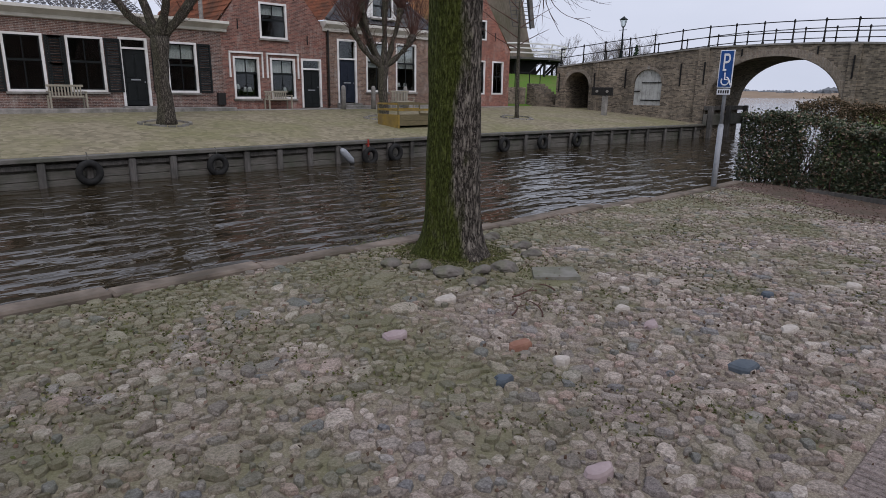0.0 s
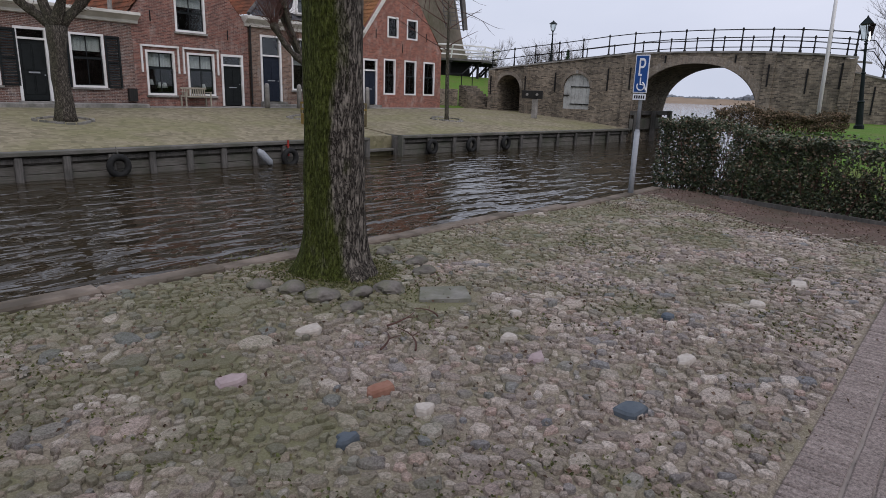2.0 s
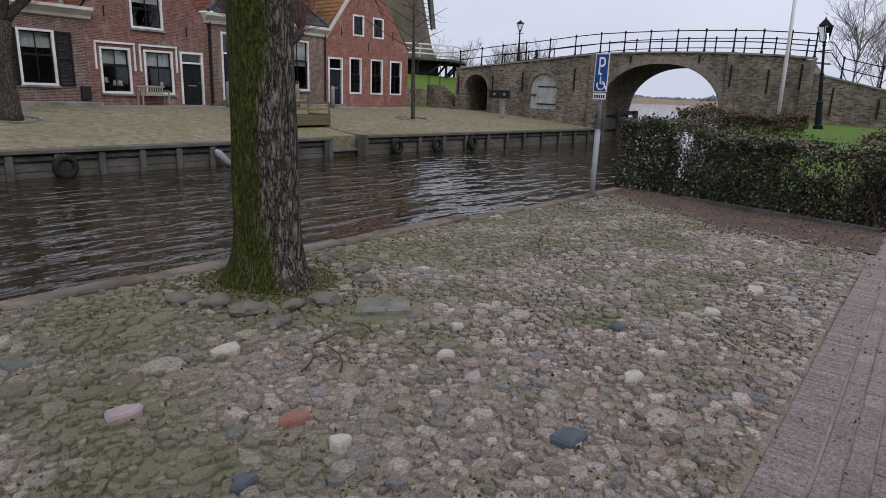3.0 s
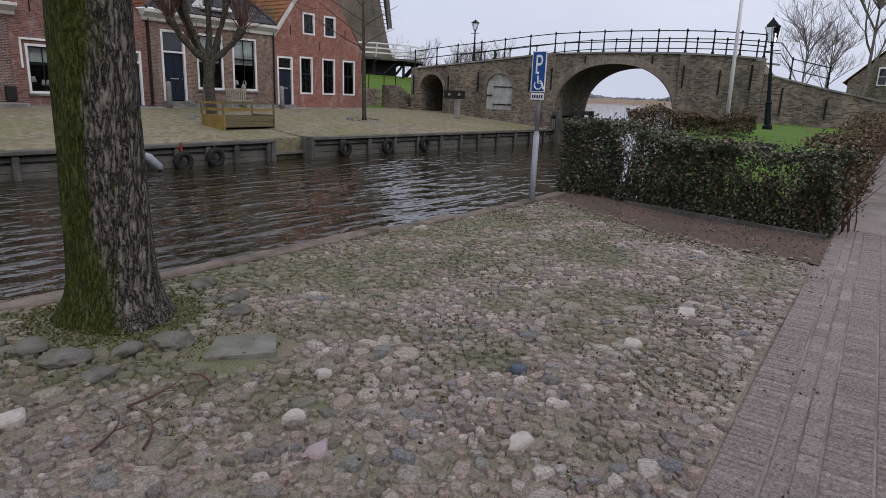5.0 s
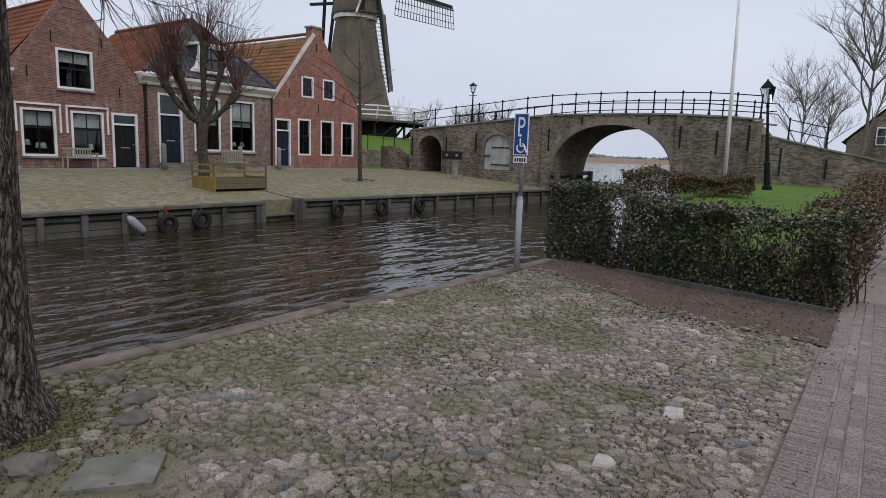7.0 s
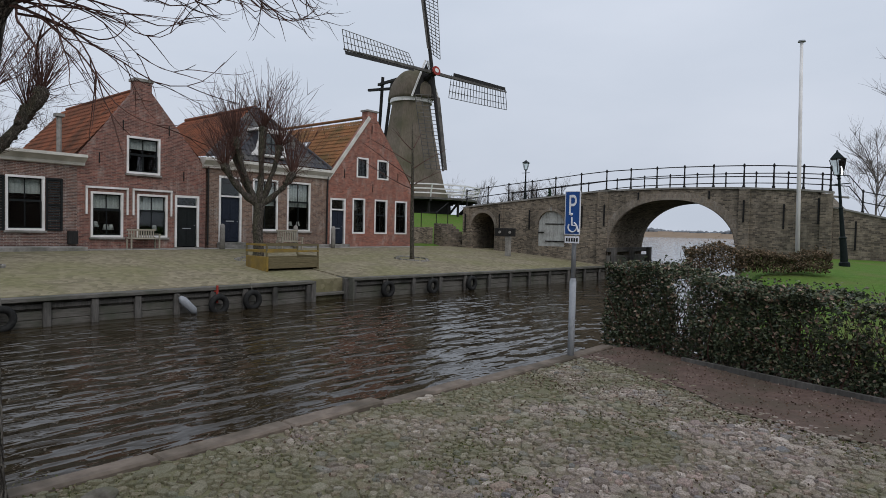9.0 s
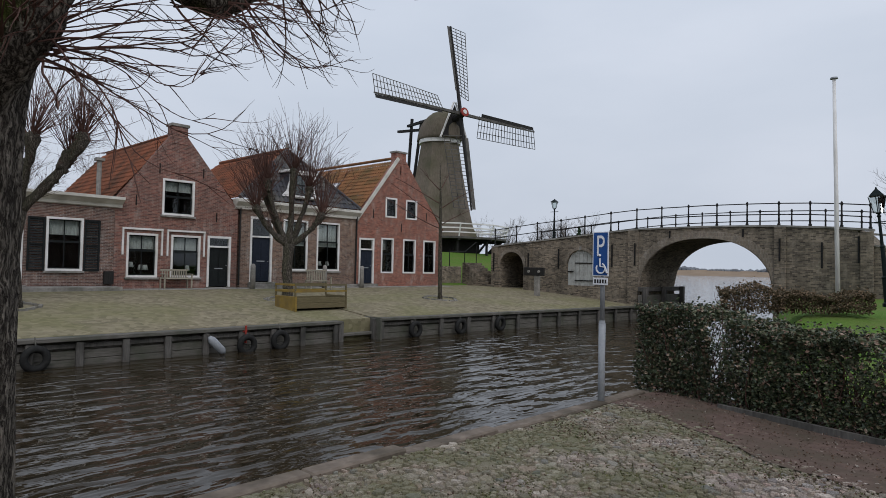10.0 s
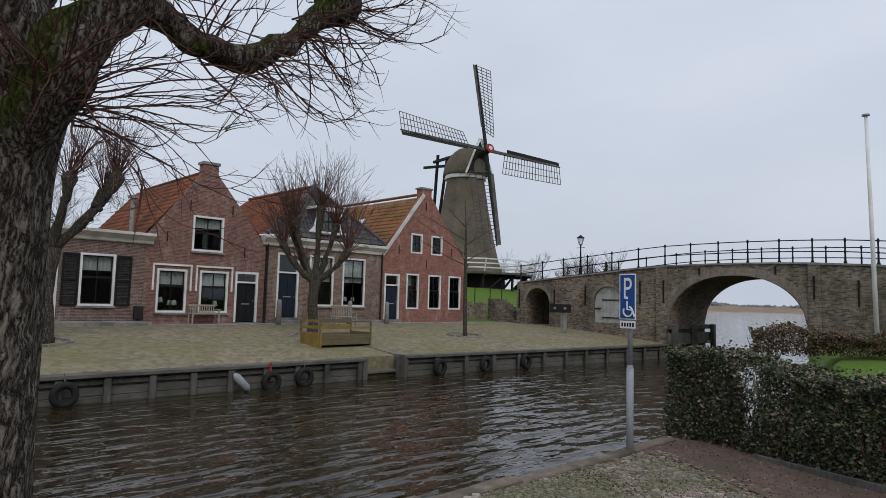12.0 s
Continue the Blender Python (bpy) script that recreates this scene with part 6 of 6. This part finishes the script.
for h in (0.68, 0.92):
    part("rail", B(X0, X1, Y0 - 0.03, Y0 - 0.0, cz + h - 0.035, cz + h + 0.035), M_OCHRE if h < 0.7 else M_OLIVE, cr)
    part("rail", B(X0, X1, Y1 + 0.0, Y1 + 0.03, cz + h - 0.035, cz + h + 0.035), M_OCHRE if h < 0.7 else M_OLIVE, cr)
    part("rail", B(X0 - 0.015, X0 + 0.015, Y0, Y1, cz + h - 0.035, cz + h + 0.035), M_OCHRE, cr)

# post with board before the tunnel
wp = thing("notice_post", (32.65, 21.5, 0.36), "dark wooden board on a stone post beside the tunnel", "notice post")
part("post", B(32.55, 32.8, 21.35, 21.65, plaza_z(32.65, 21.5) - 0.2, 1.5, bevel=0.03), M_STONE, wp)
part("board", B(32.47, 32.55, 20.9, 22.35, 1.5, 1.98, bevel=0.02), M_TAR, wp)
for dyy in (21.25, 21.95):
    part("knob", T([(32.41, dyy, 1.74), (32.47, dyy, 1.74)], 0.08, n=10), M_STONE, wp)
fr = thing("rampart_railing", (35, 29.6, 1.9), "black iron handrail by the rampart steps", "railing")
part("rail", T([(34.4, 29.95, 2.95), (35.7, 29.7, 3.0), (37.2, 29.9, 3.75)], 0.03, n=6), M_IRON, fr)
for x, y, z in ((34.4, 29.95, 1.95), (35.7, 29.7, 1.75), (37.2, 29.9, 2.35)):
    part("post", T([(x, y, z - 0.3), (x, y, z + 1.2)], 0.035, n=6), M_IRON, fr)


# ---- windmill ----
MC = Vector((44.6, 46.0, 0))
mill = thing("windmill", (MC.x, MC.y, 4.0), "old thatched smock windmill with stage and lattice sails", "windmill", kind="structure")
mill.location, mill.scale = (48.95, 44.93, 2.05), (1.13, 1.13, 1.13)


def octa(profile, n=8, turn=0.39):
    bm = bmesh.new()
    rings = [[bm.verts.new((MC.x + r * math.cos(turn + k * math.tau / n), MC.y + r * math.sin(turn + k * math.tau / n), z)) for k in range(n)] for z, r in profile]
    for p, q in zip(rings, rings[1:]):
        for k in range(n):
            bm.faces.new((p[k], p[(k + 1) % n], q[(k + 1) % n], q[k]))
    bm.faces.new(rings[0][::-1])
    bm.faces.new(rings[-1])
    return bm


part("base", octa([(0.5, 4.3), (6.4, 3.9)]), M_TAR, mill, "black tarred base")
part("smock", octa([(6.5, 3.75), (7.6, 3.3), (9.0, 2.95), (12, 2.3), (15.0, 1.8)]), M_THATCH, mill, "grey-brown thatched body")
part("curb_ring", octa([(15.0, 1.9), (15.32, 1.9)], 16, 0), M_WHITE, mill, "white ring under the cap")
stage_r = 6.2
part("stage_floor", octa([(6.25, stage_r), (6.42, stage_r)], 12, 0), M_PILE, mill, "timber stage")
for k in range(12):
    a, b2 = k * math.tau / 12, (k + 1) * math.tau / 12
    P = lambda q, z, r=stage_r - 0.12: (MC.x + r * math.cos(q), MC.y + r * math.sin(q), z)
    part("stage_post", T([P(a, 6.42), P(a, 7.5, stage_r + 0.25)], 0.06, n=4), M_WHITE, mill)
    for z, r in ((6.75, stage_r - 0.02), (7.1, stage_r + 0.1), (7.45, stage_r + 0.22)):
        part("stage_rail", T([P(a, z, r), P(b2, z, r)], 0.07, n=4), M_WHITE, mill, "white stage rail")
    part("stage_strut", T([P(a, 6.25, stage_r - 0.3), P(a, 4.3, 4.0)], 0.1, n=4), M_TAR, mill)
    part("stage_joist", T([P(a, 6.18, stage_r), P(a, 6.18, 3.6)], 0.11, n=4), M_TAR, mill)
    part("stage_leg", T([P(a, 6.2, stage_r - 0.5), P(a, 2.5, stage_r - 0.5)], 0.11, n=4), M_TAR, mill)
nrm = Vector((-0.179, -0.984, 0)).normalized()
hor = Vector((0.984, -0.179, 0))
axle = (nrm * math.cos(radians(14)) + Vector((0, 0, 1)) * math.sin(radians(14))).normalized()
upv = hor.cross(-axle).normalized()
if upv.z < 0:
    upv = -upv
HUB = Vector((44.06, 43.05, 17.2))
# cap: a boat-shaped thatched hood
bm = bmesh.new()
rings = []
for i in range(11):
    u = i / 10
    z = 15.33 + 2.7 * u
    rad = 1.95 * math.sqrt(max(0, 1 - u ** 2.2)) + 0.04
    ringv = []
    for k in range(20):
        a = k * math.tau / 20
        d = hor * math.cos(a) * rad * 0.95 + nrm * math.sin(a) * rad * (1.12 if math.sin(a) > 0 else 1.25) + nrm * 0.35 * u
        ringv.append(bm.verts.new((MC.x + d.x, MC.y + d.y, z)))
    rings.append(ringv)
for p, q in zip(rings, rings[1:]):
    for k in range(20):
        bm.faces.new((p[k], p[(k + 1) % 20], q[(k + 1) % 20], q[k]))
bm.faces.new(rings[0][::-1])
bm.faces.new(rings[-1])
part("cap", bm, M_THATCH, mill, "thatched cap", smooth=True)
bm = bmesh.new()
tube(bm, [HUB - axle * 4.5, HUB + axle * 0.5], 0.32, 10)
part("windshaft", bm, M_TAR, mill)
part("hub_face", T([HUB + axle * 0.5, HUB + axle * 0.62], 0.42, n=12), M_RED, mill, "red and white hub")
part("hub_ring", T([HUB + axle * 0.62, HUB + axle * 0.66], 0.2, n=12), M_WHITE, mill)
bm = bmesh.new()
f0 = HUB - axle * 0.9
for s in (-1, 1):
    tube(bm, [f0 + hor * s * 1.5 - Vector((0, 0, 1.8)), f0 + Vector((0, 0, 1.5)) + hor * s * 0.1], 0.09, 4)
part("cap_gable_trim", bm, M_WHITE, mill)
bm = bmesh.new()
prismv = [f0 + hor * -1.35 - Vector((0, 0, 1.6)), f0 + hor * 1.35 - Vector((0, 0, 1.6)), f0 + Vector((0, 0, 1.3))]
bm.faces.new([bm.verts.new(v) for v in prismv])
part("cap_front", bm, M_TAR, mill)
phi = radians(2)
for q in range(4):
    a = phi + q * math.pi / 2
    d = (upv * math.cos(a) + hor * math.sin(a)).normalized()
    lead = (hor * math.cos(a) - upv * math.sin(a)).normalized()
    off = axle * (0.15 if q % 2 else 0.0)
    sail = part("sail", T([HUB + off + d * 0.1, HUB + off + d * 4, HUB + off + d * 8.8], [0.17, 0.14, 0.07], n=4), M_TAR if q % 2 == 0 else M_PILE, mill, "wooden lattice sail")
    # twisted lattice: the trailing side turns back towards the tip
    def lat(s, w):
        tw = radians(26 - 22 * (s / 8.8))
        return HUB + off + d * s + (lead * math.cos(tw) - axle * math.sin(tw)) * w
    n = 20
    for k in range(n + 1):
        s = 2.0 + 6.7 * k / n
        part("sail_bar", T([lat(s, -0.2), lat(s, 1.75)], 0.035, n=3), M_PILE, sail)
    for w in (0.6, 1.2, 1.75):
        part("sail_hem", T([lat(2.0 + 6.7 * k / 8, w) for k in range(9)], 0.035, n=3), M_PILE, sail)
    bm = bmesh.new()
    vs = [[bm.verts.new(lat(s, w)) for w in (-0.1, -0.45)] for s in (2.2, 4.4, 6.6, 8.7)]
    for p, r in zip(vs, vs[1:]):
        bm.faces.new((p[0], p[1], r[1], r[0]))
    part("wind_board", bm, M_PILE if q % 2 == 0 else M_TAR, sail, "leading wind board")
# tail beams with winding gear
bm_back = -nrm
for s, z in ((-1.6, 16.3), (1.6, 15.9)):
    part("tail_beam", T([Vector((MC.x, MC.y, z)) + hor * s * 0.6, Vector((MC.x, MC.y, z + 0.4)) + hor * s - bm_back * -4.6], 0.16, n=4), M_TAR, mill)
for s in (-0.5, 0.6):
    part("tail_pole", T([Vector((MC.x, MC.y, 18.0)) + bm_back * 3.9 + hor * s, Vector((MC.x, MC.y, 7.0)) + bm_back * 5.4 + hor * s * 0.3], 0.15, n=4), M_TAR, mill)
part("tail_beam", T([Vector((MC.x, MC.y, 17.2)) + hor * -1.0, Vector((MC.x, MC.y, 17.4)) + bm_back * 4.6 + hor * -0.5], 0.16, n=4), M_TAR, mill)


# ---- the road, its bricks, and the cobbles: many small pieces ----
def mud_edge(y):
    return 8.55 + 0.45 * y + 0.2 * math.sin(y * 1.7) + 0.25 * noise.noise((y * 1.3, 5, 0))


mud_bm = bmesh.new()
ys = steps(0.98, 5.35, 0.2)
grid = []
for y in ys:
    x0 = mud_edge(y)
    grid.append([mud_bm.verts.new((x0 + (12.9 - x0) * i / 12, y, near_z(x0 + (12.9 - x0) * i / 12, y) + 0.006 + 0.02 * noise.noise((x0 + i * 0.25, y * 1.5, 2)) * min(1, i / 2))) for i in range(13)])
for p, q in zip(grid, grid[1:]):
    for i in range(12):
        mud_bm.faces.new((p[i], p[i + 1], q[i + 1], q[i]))
solid("ground_mud", mud_bm, M_MUD, "reddish trodden mud before the hedge", "mud", "structure", smooth=True)
road_bm = bmesh.new()
rg = [[road_bm.verts.new((x, y, near_z(x, 0.4) - 0.002)) for y in (-6, -3, -1.2, -0.1, 0.66, 1.02)] for x in steps(-10, 40, 0.5)]
for p, q in zip(rg, rg[1:]):
    for i in range(5):
        road_bm.faces.new((p[i], p[i + 1], q[i + 1], q[i]))
road = solid("road", road_bm, M_PAVER, "grey-brown clinker brick road beside the quay", "road", "structure")
pavement = thing("pavement_cobbles", (5, 3, 0), "uneven field stone cobbles with moss on the quay", "cobbles", kind="structure")

M_ROADBRICK = piece_mat("clinker brick", [(0.0, (0.25, 0.205, 0.185)), (0.4, (0.315, 0.262, 0.235)), (0.7, (0.28, 0.228, 0.205)), (1.0, (0.36, 0.3, 0.27))], 0.8)
M_ROADBRICKS = piece_mat("clinker bricks", [(0.0, (0.25, 0.205, 0.185)), (0.4, (0.315, 0.262, 0.235)), (0.7, (0.28, 0.228, 0.205)), (1.0, (0.36, 0.3, 0.27))], 0.8, True)


def brick_mesh(name, l, w, h):
    bm = B(-l / 2, l / 2, -w / 2, w / 2, -0.03, h, bevel=0.006)
    me = bpy.data.meshes.new(name)
    bmesh.ops.recalc_face_normals(bm, faces=bm.faces[:])
    bm.to_mesh(me)
    bm.free()
    me.materials.append(M_ROADBRICK)
    return me


rng = random.Random(77)
brick_along, brick_across = brick_mesh("brick", 0.2, 0.094, 0.008), brick_mesh("brick", 0.048, 0.2, 0.008)
spots = []
x = 0.8
while x < 12.4:
    for k, y in enumerate((0.94, 0.52, 0.31, 0.1, -0.11, -0.32, -0.53)):
        spots.append((x + (0.026 if k % 2 else 0), y, False))
    x += 0.054
x = 0.8
while x < 12.4:
    spots += [(x, 0.677, True), (x + 0.1, 0.777, True)]
    x += 0.207
near, rest = [], []
for s in spots:
    (near if 2.3 < s[0] < 5.6 and s[1] > 0.47 and len(near) < 300 else rest).append(s)
for x, y, along in near:
    ob = new("brick", brick_along if along else brick_across)
    ob.location = (x, y, near_z(x, 0.4) + rng.uniform(-0.003, 0.003))
    ob.rotation_euler = (rng.uniform(-0.02, 0.02), rng.uniform(-0.02, 0.02), rng.uniform(-0.03, 0.03))
    ob.parent = road
vs, fs = [], []
for x, y, along in rest:
    l, w = (0.2, 0.094) if along else (0.048, 0.2)
    z = near_z(x, 0.4) + 0.007 + rng.uniform(-0.003, 0.003)
    i = len(vs)
    e = 0.007
    for a, zz in ((0, z - 0.02), (e, z)):
        for sx, sy in ((-1, -1), (1, -1), (1, 1), (-1, 1)):
            vs.append((x + sx * (l / 2 - a), y + sy * (w / 2 - a), zz if a else z - 0.012))
    fs += [(i + 4, i + 5, i + 6, i + 7)] + [(i + k, i + (k + 1) % 4, i + 4 + (k + 1) % 4, i + 4 + k) for k in range(4)]
rb = from_lists("bricks", vs, fs, M_ROADBRICKS, road, kind="stuff")


def stone_shape(rng, rx, ry, h, n=9):
    """A rounded field stone, flat below: an uneven ring, a shoulder and a crown."""
    ph = rng.uniform(0, math.tau)
    rad = [1 + rng.uniform(-0.36, 0.26) for _ in range(n)]
    tilt = (rng.uniform(-0.25, 0.25), rng.uniform(-0.25, 0.25))
    vs = []
    for sc, z in ((1.0, -0.035), (0.98, h * 0.5), (0.84, h * 0.94), (0.5, h)):
        for k in range(n):
            a = ph + k * math.tau / n
            u, v = rx * rad[k] * sc * math.cos(a), ry * rad[k] * sc * math.sin(a)
            vs.append((u, v, z + (u * tilt[0] + v * tilt[1]) * (0.35 if z > 0 else 0)))
    vs.append((0, 0, h * 1.02))
    fs = []
    for r in range(3):
        for k in range(n):
            fs.append((r * n + k, r * n + (k + 1) % n, (r + 1) * n + (k + 1) % n, (r + 1) * n + k))
    fs += [(3 * n + k, 3 * n + (k + 1) % n, 4 * n) for k in range(n)]
    return vs, fs


rng = random.Random(123)
shapes = []
for _ in range(26):
    vs, fs = stone_shape(rng, 0.5, 0.5, 0.2)
    me = bpy.data.meshes.new("cobble")
    me.from_pydata(vs, [], fs)
    me.materials.append(M_COBBLE)
    shapes.append(me)
placed, cell = [], {}


def free(x, y, r):
    cx, cy = int(x // 0.25), int(y // 0.25)
    for i in range(cx - 1, cx + 2):
        for j in range(cy - 1, cy + 2):
            for px, py, pr in cell.get((i, j), ()):
                if (px - x) ** 2 + (py - y) ** 2 < (pr + r) ** 2 * 0.84:
                    return False
    return True


SLAB = (3.48, 3.7)
for target, lo, hi in ((110, 0.065, 0.1), (1500, 0.042, 0.065), (7600, 0.026, 0.042), (9000, 0.013, 0.026)):
    tries = 0
    made = 0
    while made < target and tries < target * 9:
        tries += 1
        x, y = rng.uniform(-3.3, 11.5), rng.uniform(1.08, 5.34)
        if x > mud_edge(y) + rng.uniform(-0.5, 0.35) or math.hypot(x - TX, y - TY) < 0.56 or (abs(x - SLAB[0]) < 0.33 and abs(y - SLAB[1]) < 0.27):
            continue
        r = rng.uniform(lo, hi)
        if free(x, y, r):
            cell.setdefault((int(x // 0.25), int(y // 0.25)), []).append((x, y, r))
            placed.append((x, y, r))
            made += 1
single, joined = [], []
for p in placed:
    (single if 1.0 < p[0] < 4.4 and 1.2 < p[1] < 3.4 and p[2] > 0.043 and len(single) < 300 else joined).append(p)
for x, y, r in single:
    ob = new("cobble", rng.choice(shapes))
    ob.location = (x - 5, y - 3, near_z(x, y) - 0.026)
    ob.rotation_euler = (rng.uniform(-0.08, 0.08), rng.uniform(-0.08, 0.08), rng.uniform(0, math.tau))
    e = rng.uniform(0.75, 1.35)
    ob.scale = (2.1 * r * e, 2.1 * r / e, rng.uniform(0.13, 0.22))
    ob.parent = pavement
vs, fs = [], []
for x, y, r in joined:
    e = rng.uniform(0.75, 1.38)
    a, b = stone_shape(rng, r * e * 1.05, r / e * 1.05, rng.uniform(0.024, 0.04), 8 if r > 0.05 else 6)
    t = rng.uniform(0, math.tau)
    c, s = math.cos(t), math.sin(t)
    i = len(vs)
    z = near_z(x, y) - 0.025 - (0.006 if r < 0.026 else 0)
    vs += [(x + u * c - v * s, y + u * s + v * c, z + w) for u, v, w in a]
    fs += [tuple(i + k for k in q) for q in b]
cob = from_lists("cobbles", vs, fs, M_COBBLES, pavement, kind="stuff")

# boulders round the foot of the lime, and a flat slab
rng = random.Random(31)
for a, d, r in [(-2.75, 0.72, 0.1), (-2.4, 0.8, 0.12), (-2.0, 0.74, 0.1), (-1.62, 0.72, 0.12), (-0.75, 0.78, 0.1), (-0.3, 0.82, 0.1), (-3.1, 0.8, 0.09), (-2.15, 1.02, 0.08), (0.25, 0.86, 0.1)]:
    x, y = TX + d * math.cos(a), TY + d * math.sin(a)
    bm = bmesh.new()
    bmesh.ops.create_icosphere(bm, subdivisions=3, radius=r)
    sq = (rng.uniform(1.0, 1.3), rng.uniform(0.75, 1.0), 0.55)
    for v in bm.verts:
        k = 1 + 0.4 * noise.noise(v.co * 7 + Vector((a * 5, d, 0))) + 0.16 * noise.noise(v.co * 20 + Vector((0, a, 0)))
        v.co = Vector((v.co.x * sq[0] * k + x, v.co.y * sq[1] * k + y, v.co.z * sq[2] * k + near_z(x, y) + 0.01))
    solid("boulder", bm, M_BOULDER, "grey mossy boulder at the foot of the tree", "boulder", "", "boulders round the tree", False, (x, y, 0))
bm = bmesh.new()
prism(bm, [(SLAB[0] - 0.27, SLAB[1] + 0.02), (SLAB[0] + 0.05, SLAB[1] - 0.24), (SLAB[0] + 0.27, SLAB[1] + 0.0), (SLAB[0] - 0.02, SLAB[1] + 0.24)], "z", -0.1, near_z(*SLAB) + 0.016)
solid("flat_slab", bm, M_SLAB, "flat grey paving slab let into the cobbles", "slab")
M_BLUESTONE = grained("blue slate stone", (0.06, 0.075, 0.09), (0.1, 0.115, 0.13), 14, 0.6)
M_REDSTONE = grained("rust red stone", (0.2, 0.095, 0.065), (0.29, 0.16, 0.115), 14, 0.8)
M_LILAC = grained("lilac grey stone", (0.26, 0.2, 0.2), (0.38, 0.31, 0.3), 14, 0.8)
M_PALE = grained("pale granite stone", (0.32, 0.285, 0.245), (0.5, 0.455, 0.4), 22, 0.8)
for kind, tone, m, spots in [
    ("blue_stone", "flat blue-grey", M_BLUESTONE, [(2.71, 1.78, 0.1), (1.51, 2.6, 0.06), (4.3, 2.2, 0.06)]),
    ("red_stone", "flat rust-red", M_REDSTONE, [(1.97, 2.86, 0.08)]),
    ("lilac_stone", "rounded lilac-grey", M_LILAC, [(2.93, 2.48, 0.075), (1.45, 3.46, 0.09), (1.1, 1.75, 0.08)]),
    ("pale_stone", "rounded pale granite", M_PALE, [(3.08, 2.79, 0.065), (3.56, 1.8, 0.08), (3.51, 3.03, 0.06), (2.2, 3.75, 0.1), (1.97, 2.54, 0.07), (6.33, 1.72, 0.11), (5.22, 1.82, 0.09)]),
]:
    for x, y, r in spots:
        v, f = stone_shape(rng, r, r * 0.7, 0.032, 10)
        bm = bmesh.new()
        w = [bm.verts.new((x + p[0], y + p[1], near_z(x, y) + p[2])) for p in v]
        for q in f:
            bm.faces.new([w[k] for k in q])
        solid(kind, bm, m, tone + " stone set among the cobbles", "stone", "", "larger stones among the cobbles", origin=(x, y, near_z(x, y)))
rng = random.Random(91)
for x, y, a, l in [(2.45, 3.05, 0.6, 0.4), (2.3, 3.2, 0.2, 0.3), (2.6, 3.45, -0.3, 0.35), (3.0, 3.35, 1.1, 0.22)]:
    bm = bmesh.new()
    z = near_z(x, y) + 0.03
    main = [Vector((x + l * u * math.cos(a + 0.5 * u), y + l * u * math.sin(a + 0.5 * u), z + 0.012 * math.sin(3 * u))) for u in [k / 6 for k in range(7)]]
    tube(bm, main, [0.008 - 0.001 * k for k in range(7)], 5)
    tube(bm, [main[3], main[3] + Vector((0.08 * math.cos(a - 0.5), 0.08 * math.sin(a - 0.5), 0.01))], [0.004, 0.002], 4)
    solid("fallen_twig", bm, M_TWIG, "thin brown fallen twig lying on the cobbles", "twig", "", "fallen twigs", origin=(x, y, z - 0.03))
# moss tufts between the stones and round the tree
rng = random.Random(55)
tuft = thing("moss", (TX, TY, 0), "short moss and grass between the stones", "moss", kind="stuff")
sp = []
while len(sp) < 24000:
    if rng.random() < 0.16:
        a, d = rng.uniform(0, math.tau), abs(rng.gauss(0.55, 0.28))
        x, y = TX + d * math.cos(a), TY + d * math.sin(a)
    else:
        x, y = rng.uniform(-1, 9.5), rng.uniform(1.1, 5.35)
        if noise.noise((x * 0.9, y * 0.9, 4)) + 0.4 * noise.noise((x * 3, y * 3, 1)) < 0.18:
            continue
    sp.append(Vector((x, y, near_z(x, y) + rng.uniform(-0.015, 0.006))))
v, f = leaves(sp, 0.02, rng)
M_MOSS = leaf_mat("moss and grass", [(0.0, (0.05, 0.055, 0.02)), (0.5, (0.09, 0.1, 0.035)), (1.0, (0.16, 0.14, 0.07))], 0.9)
from_lists("tufts", v, f, M_MOSS, tuft, kind="stuff")

# fallen leaves and small stones on the mud and between the cobbles
rng = random.Random(66)
lit = thing("leaf_litter", (10.5, 3, 0), "brown fallen leaf bits on mud and cobbles", "leaf litter", kind="stuff")
sp = []
while len(sp) < 5200:
    x, y = (rng.uniform(8.9, 12.4), rng.uniform(0.95, 5.3)) if rng.random() < 0.6 else (rng.uniform(-1, 9.5), rng.uniform(0.7, 5.4))
    sp.append(Vector((x, y, near_z(x, y) + rng.uniform(0.008, 0.02))))
v, f = leaves(sp, 0.026, rng)
M_LITTER = leaf_mat("fallen leaf bits", [(0.0, (0.05, 0.035, 0.025)), (0.4, (0.1, 0.065, 0.045)), (0.75, (0.17, 0.12, 0.09)), (1.0, (0.3, 0.27, 0.23))], 0.9)
from_lists("bits", v, f, M_LITTER, lit, kind="stuff")
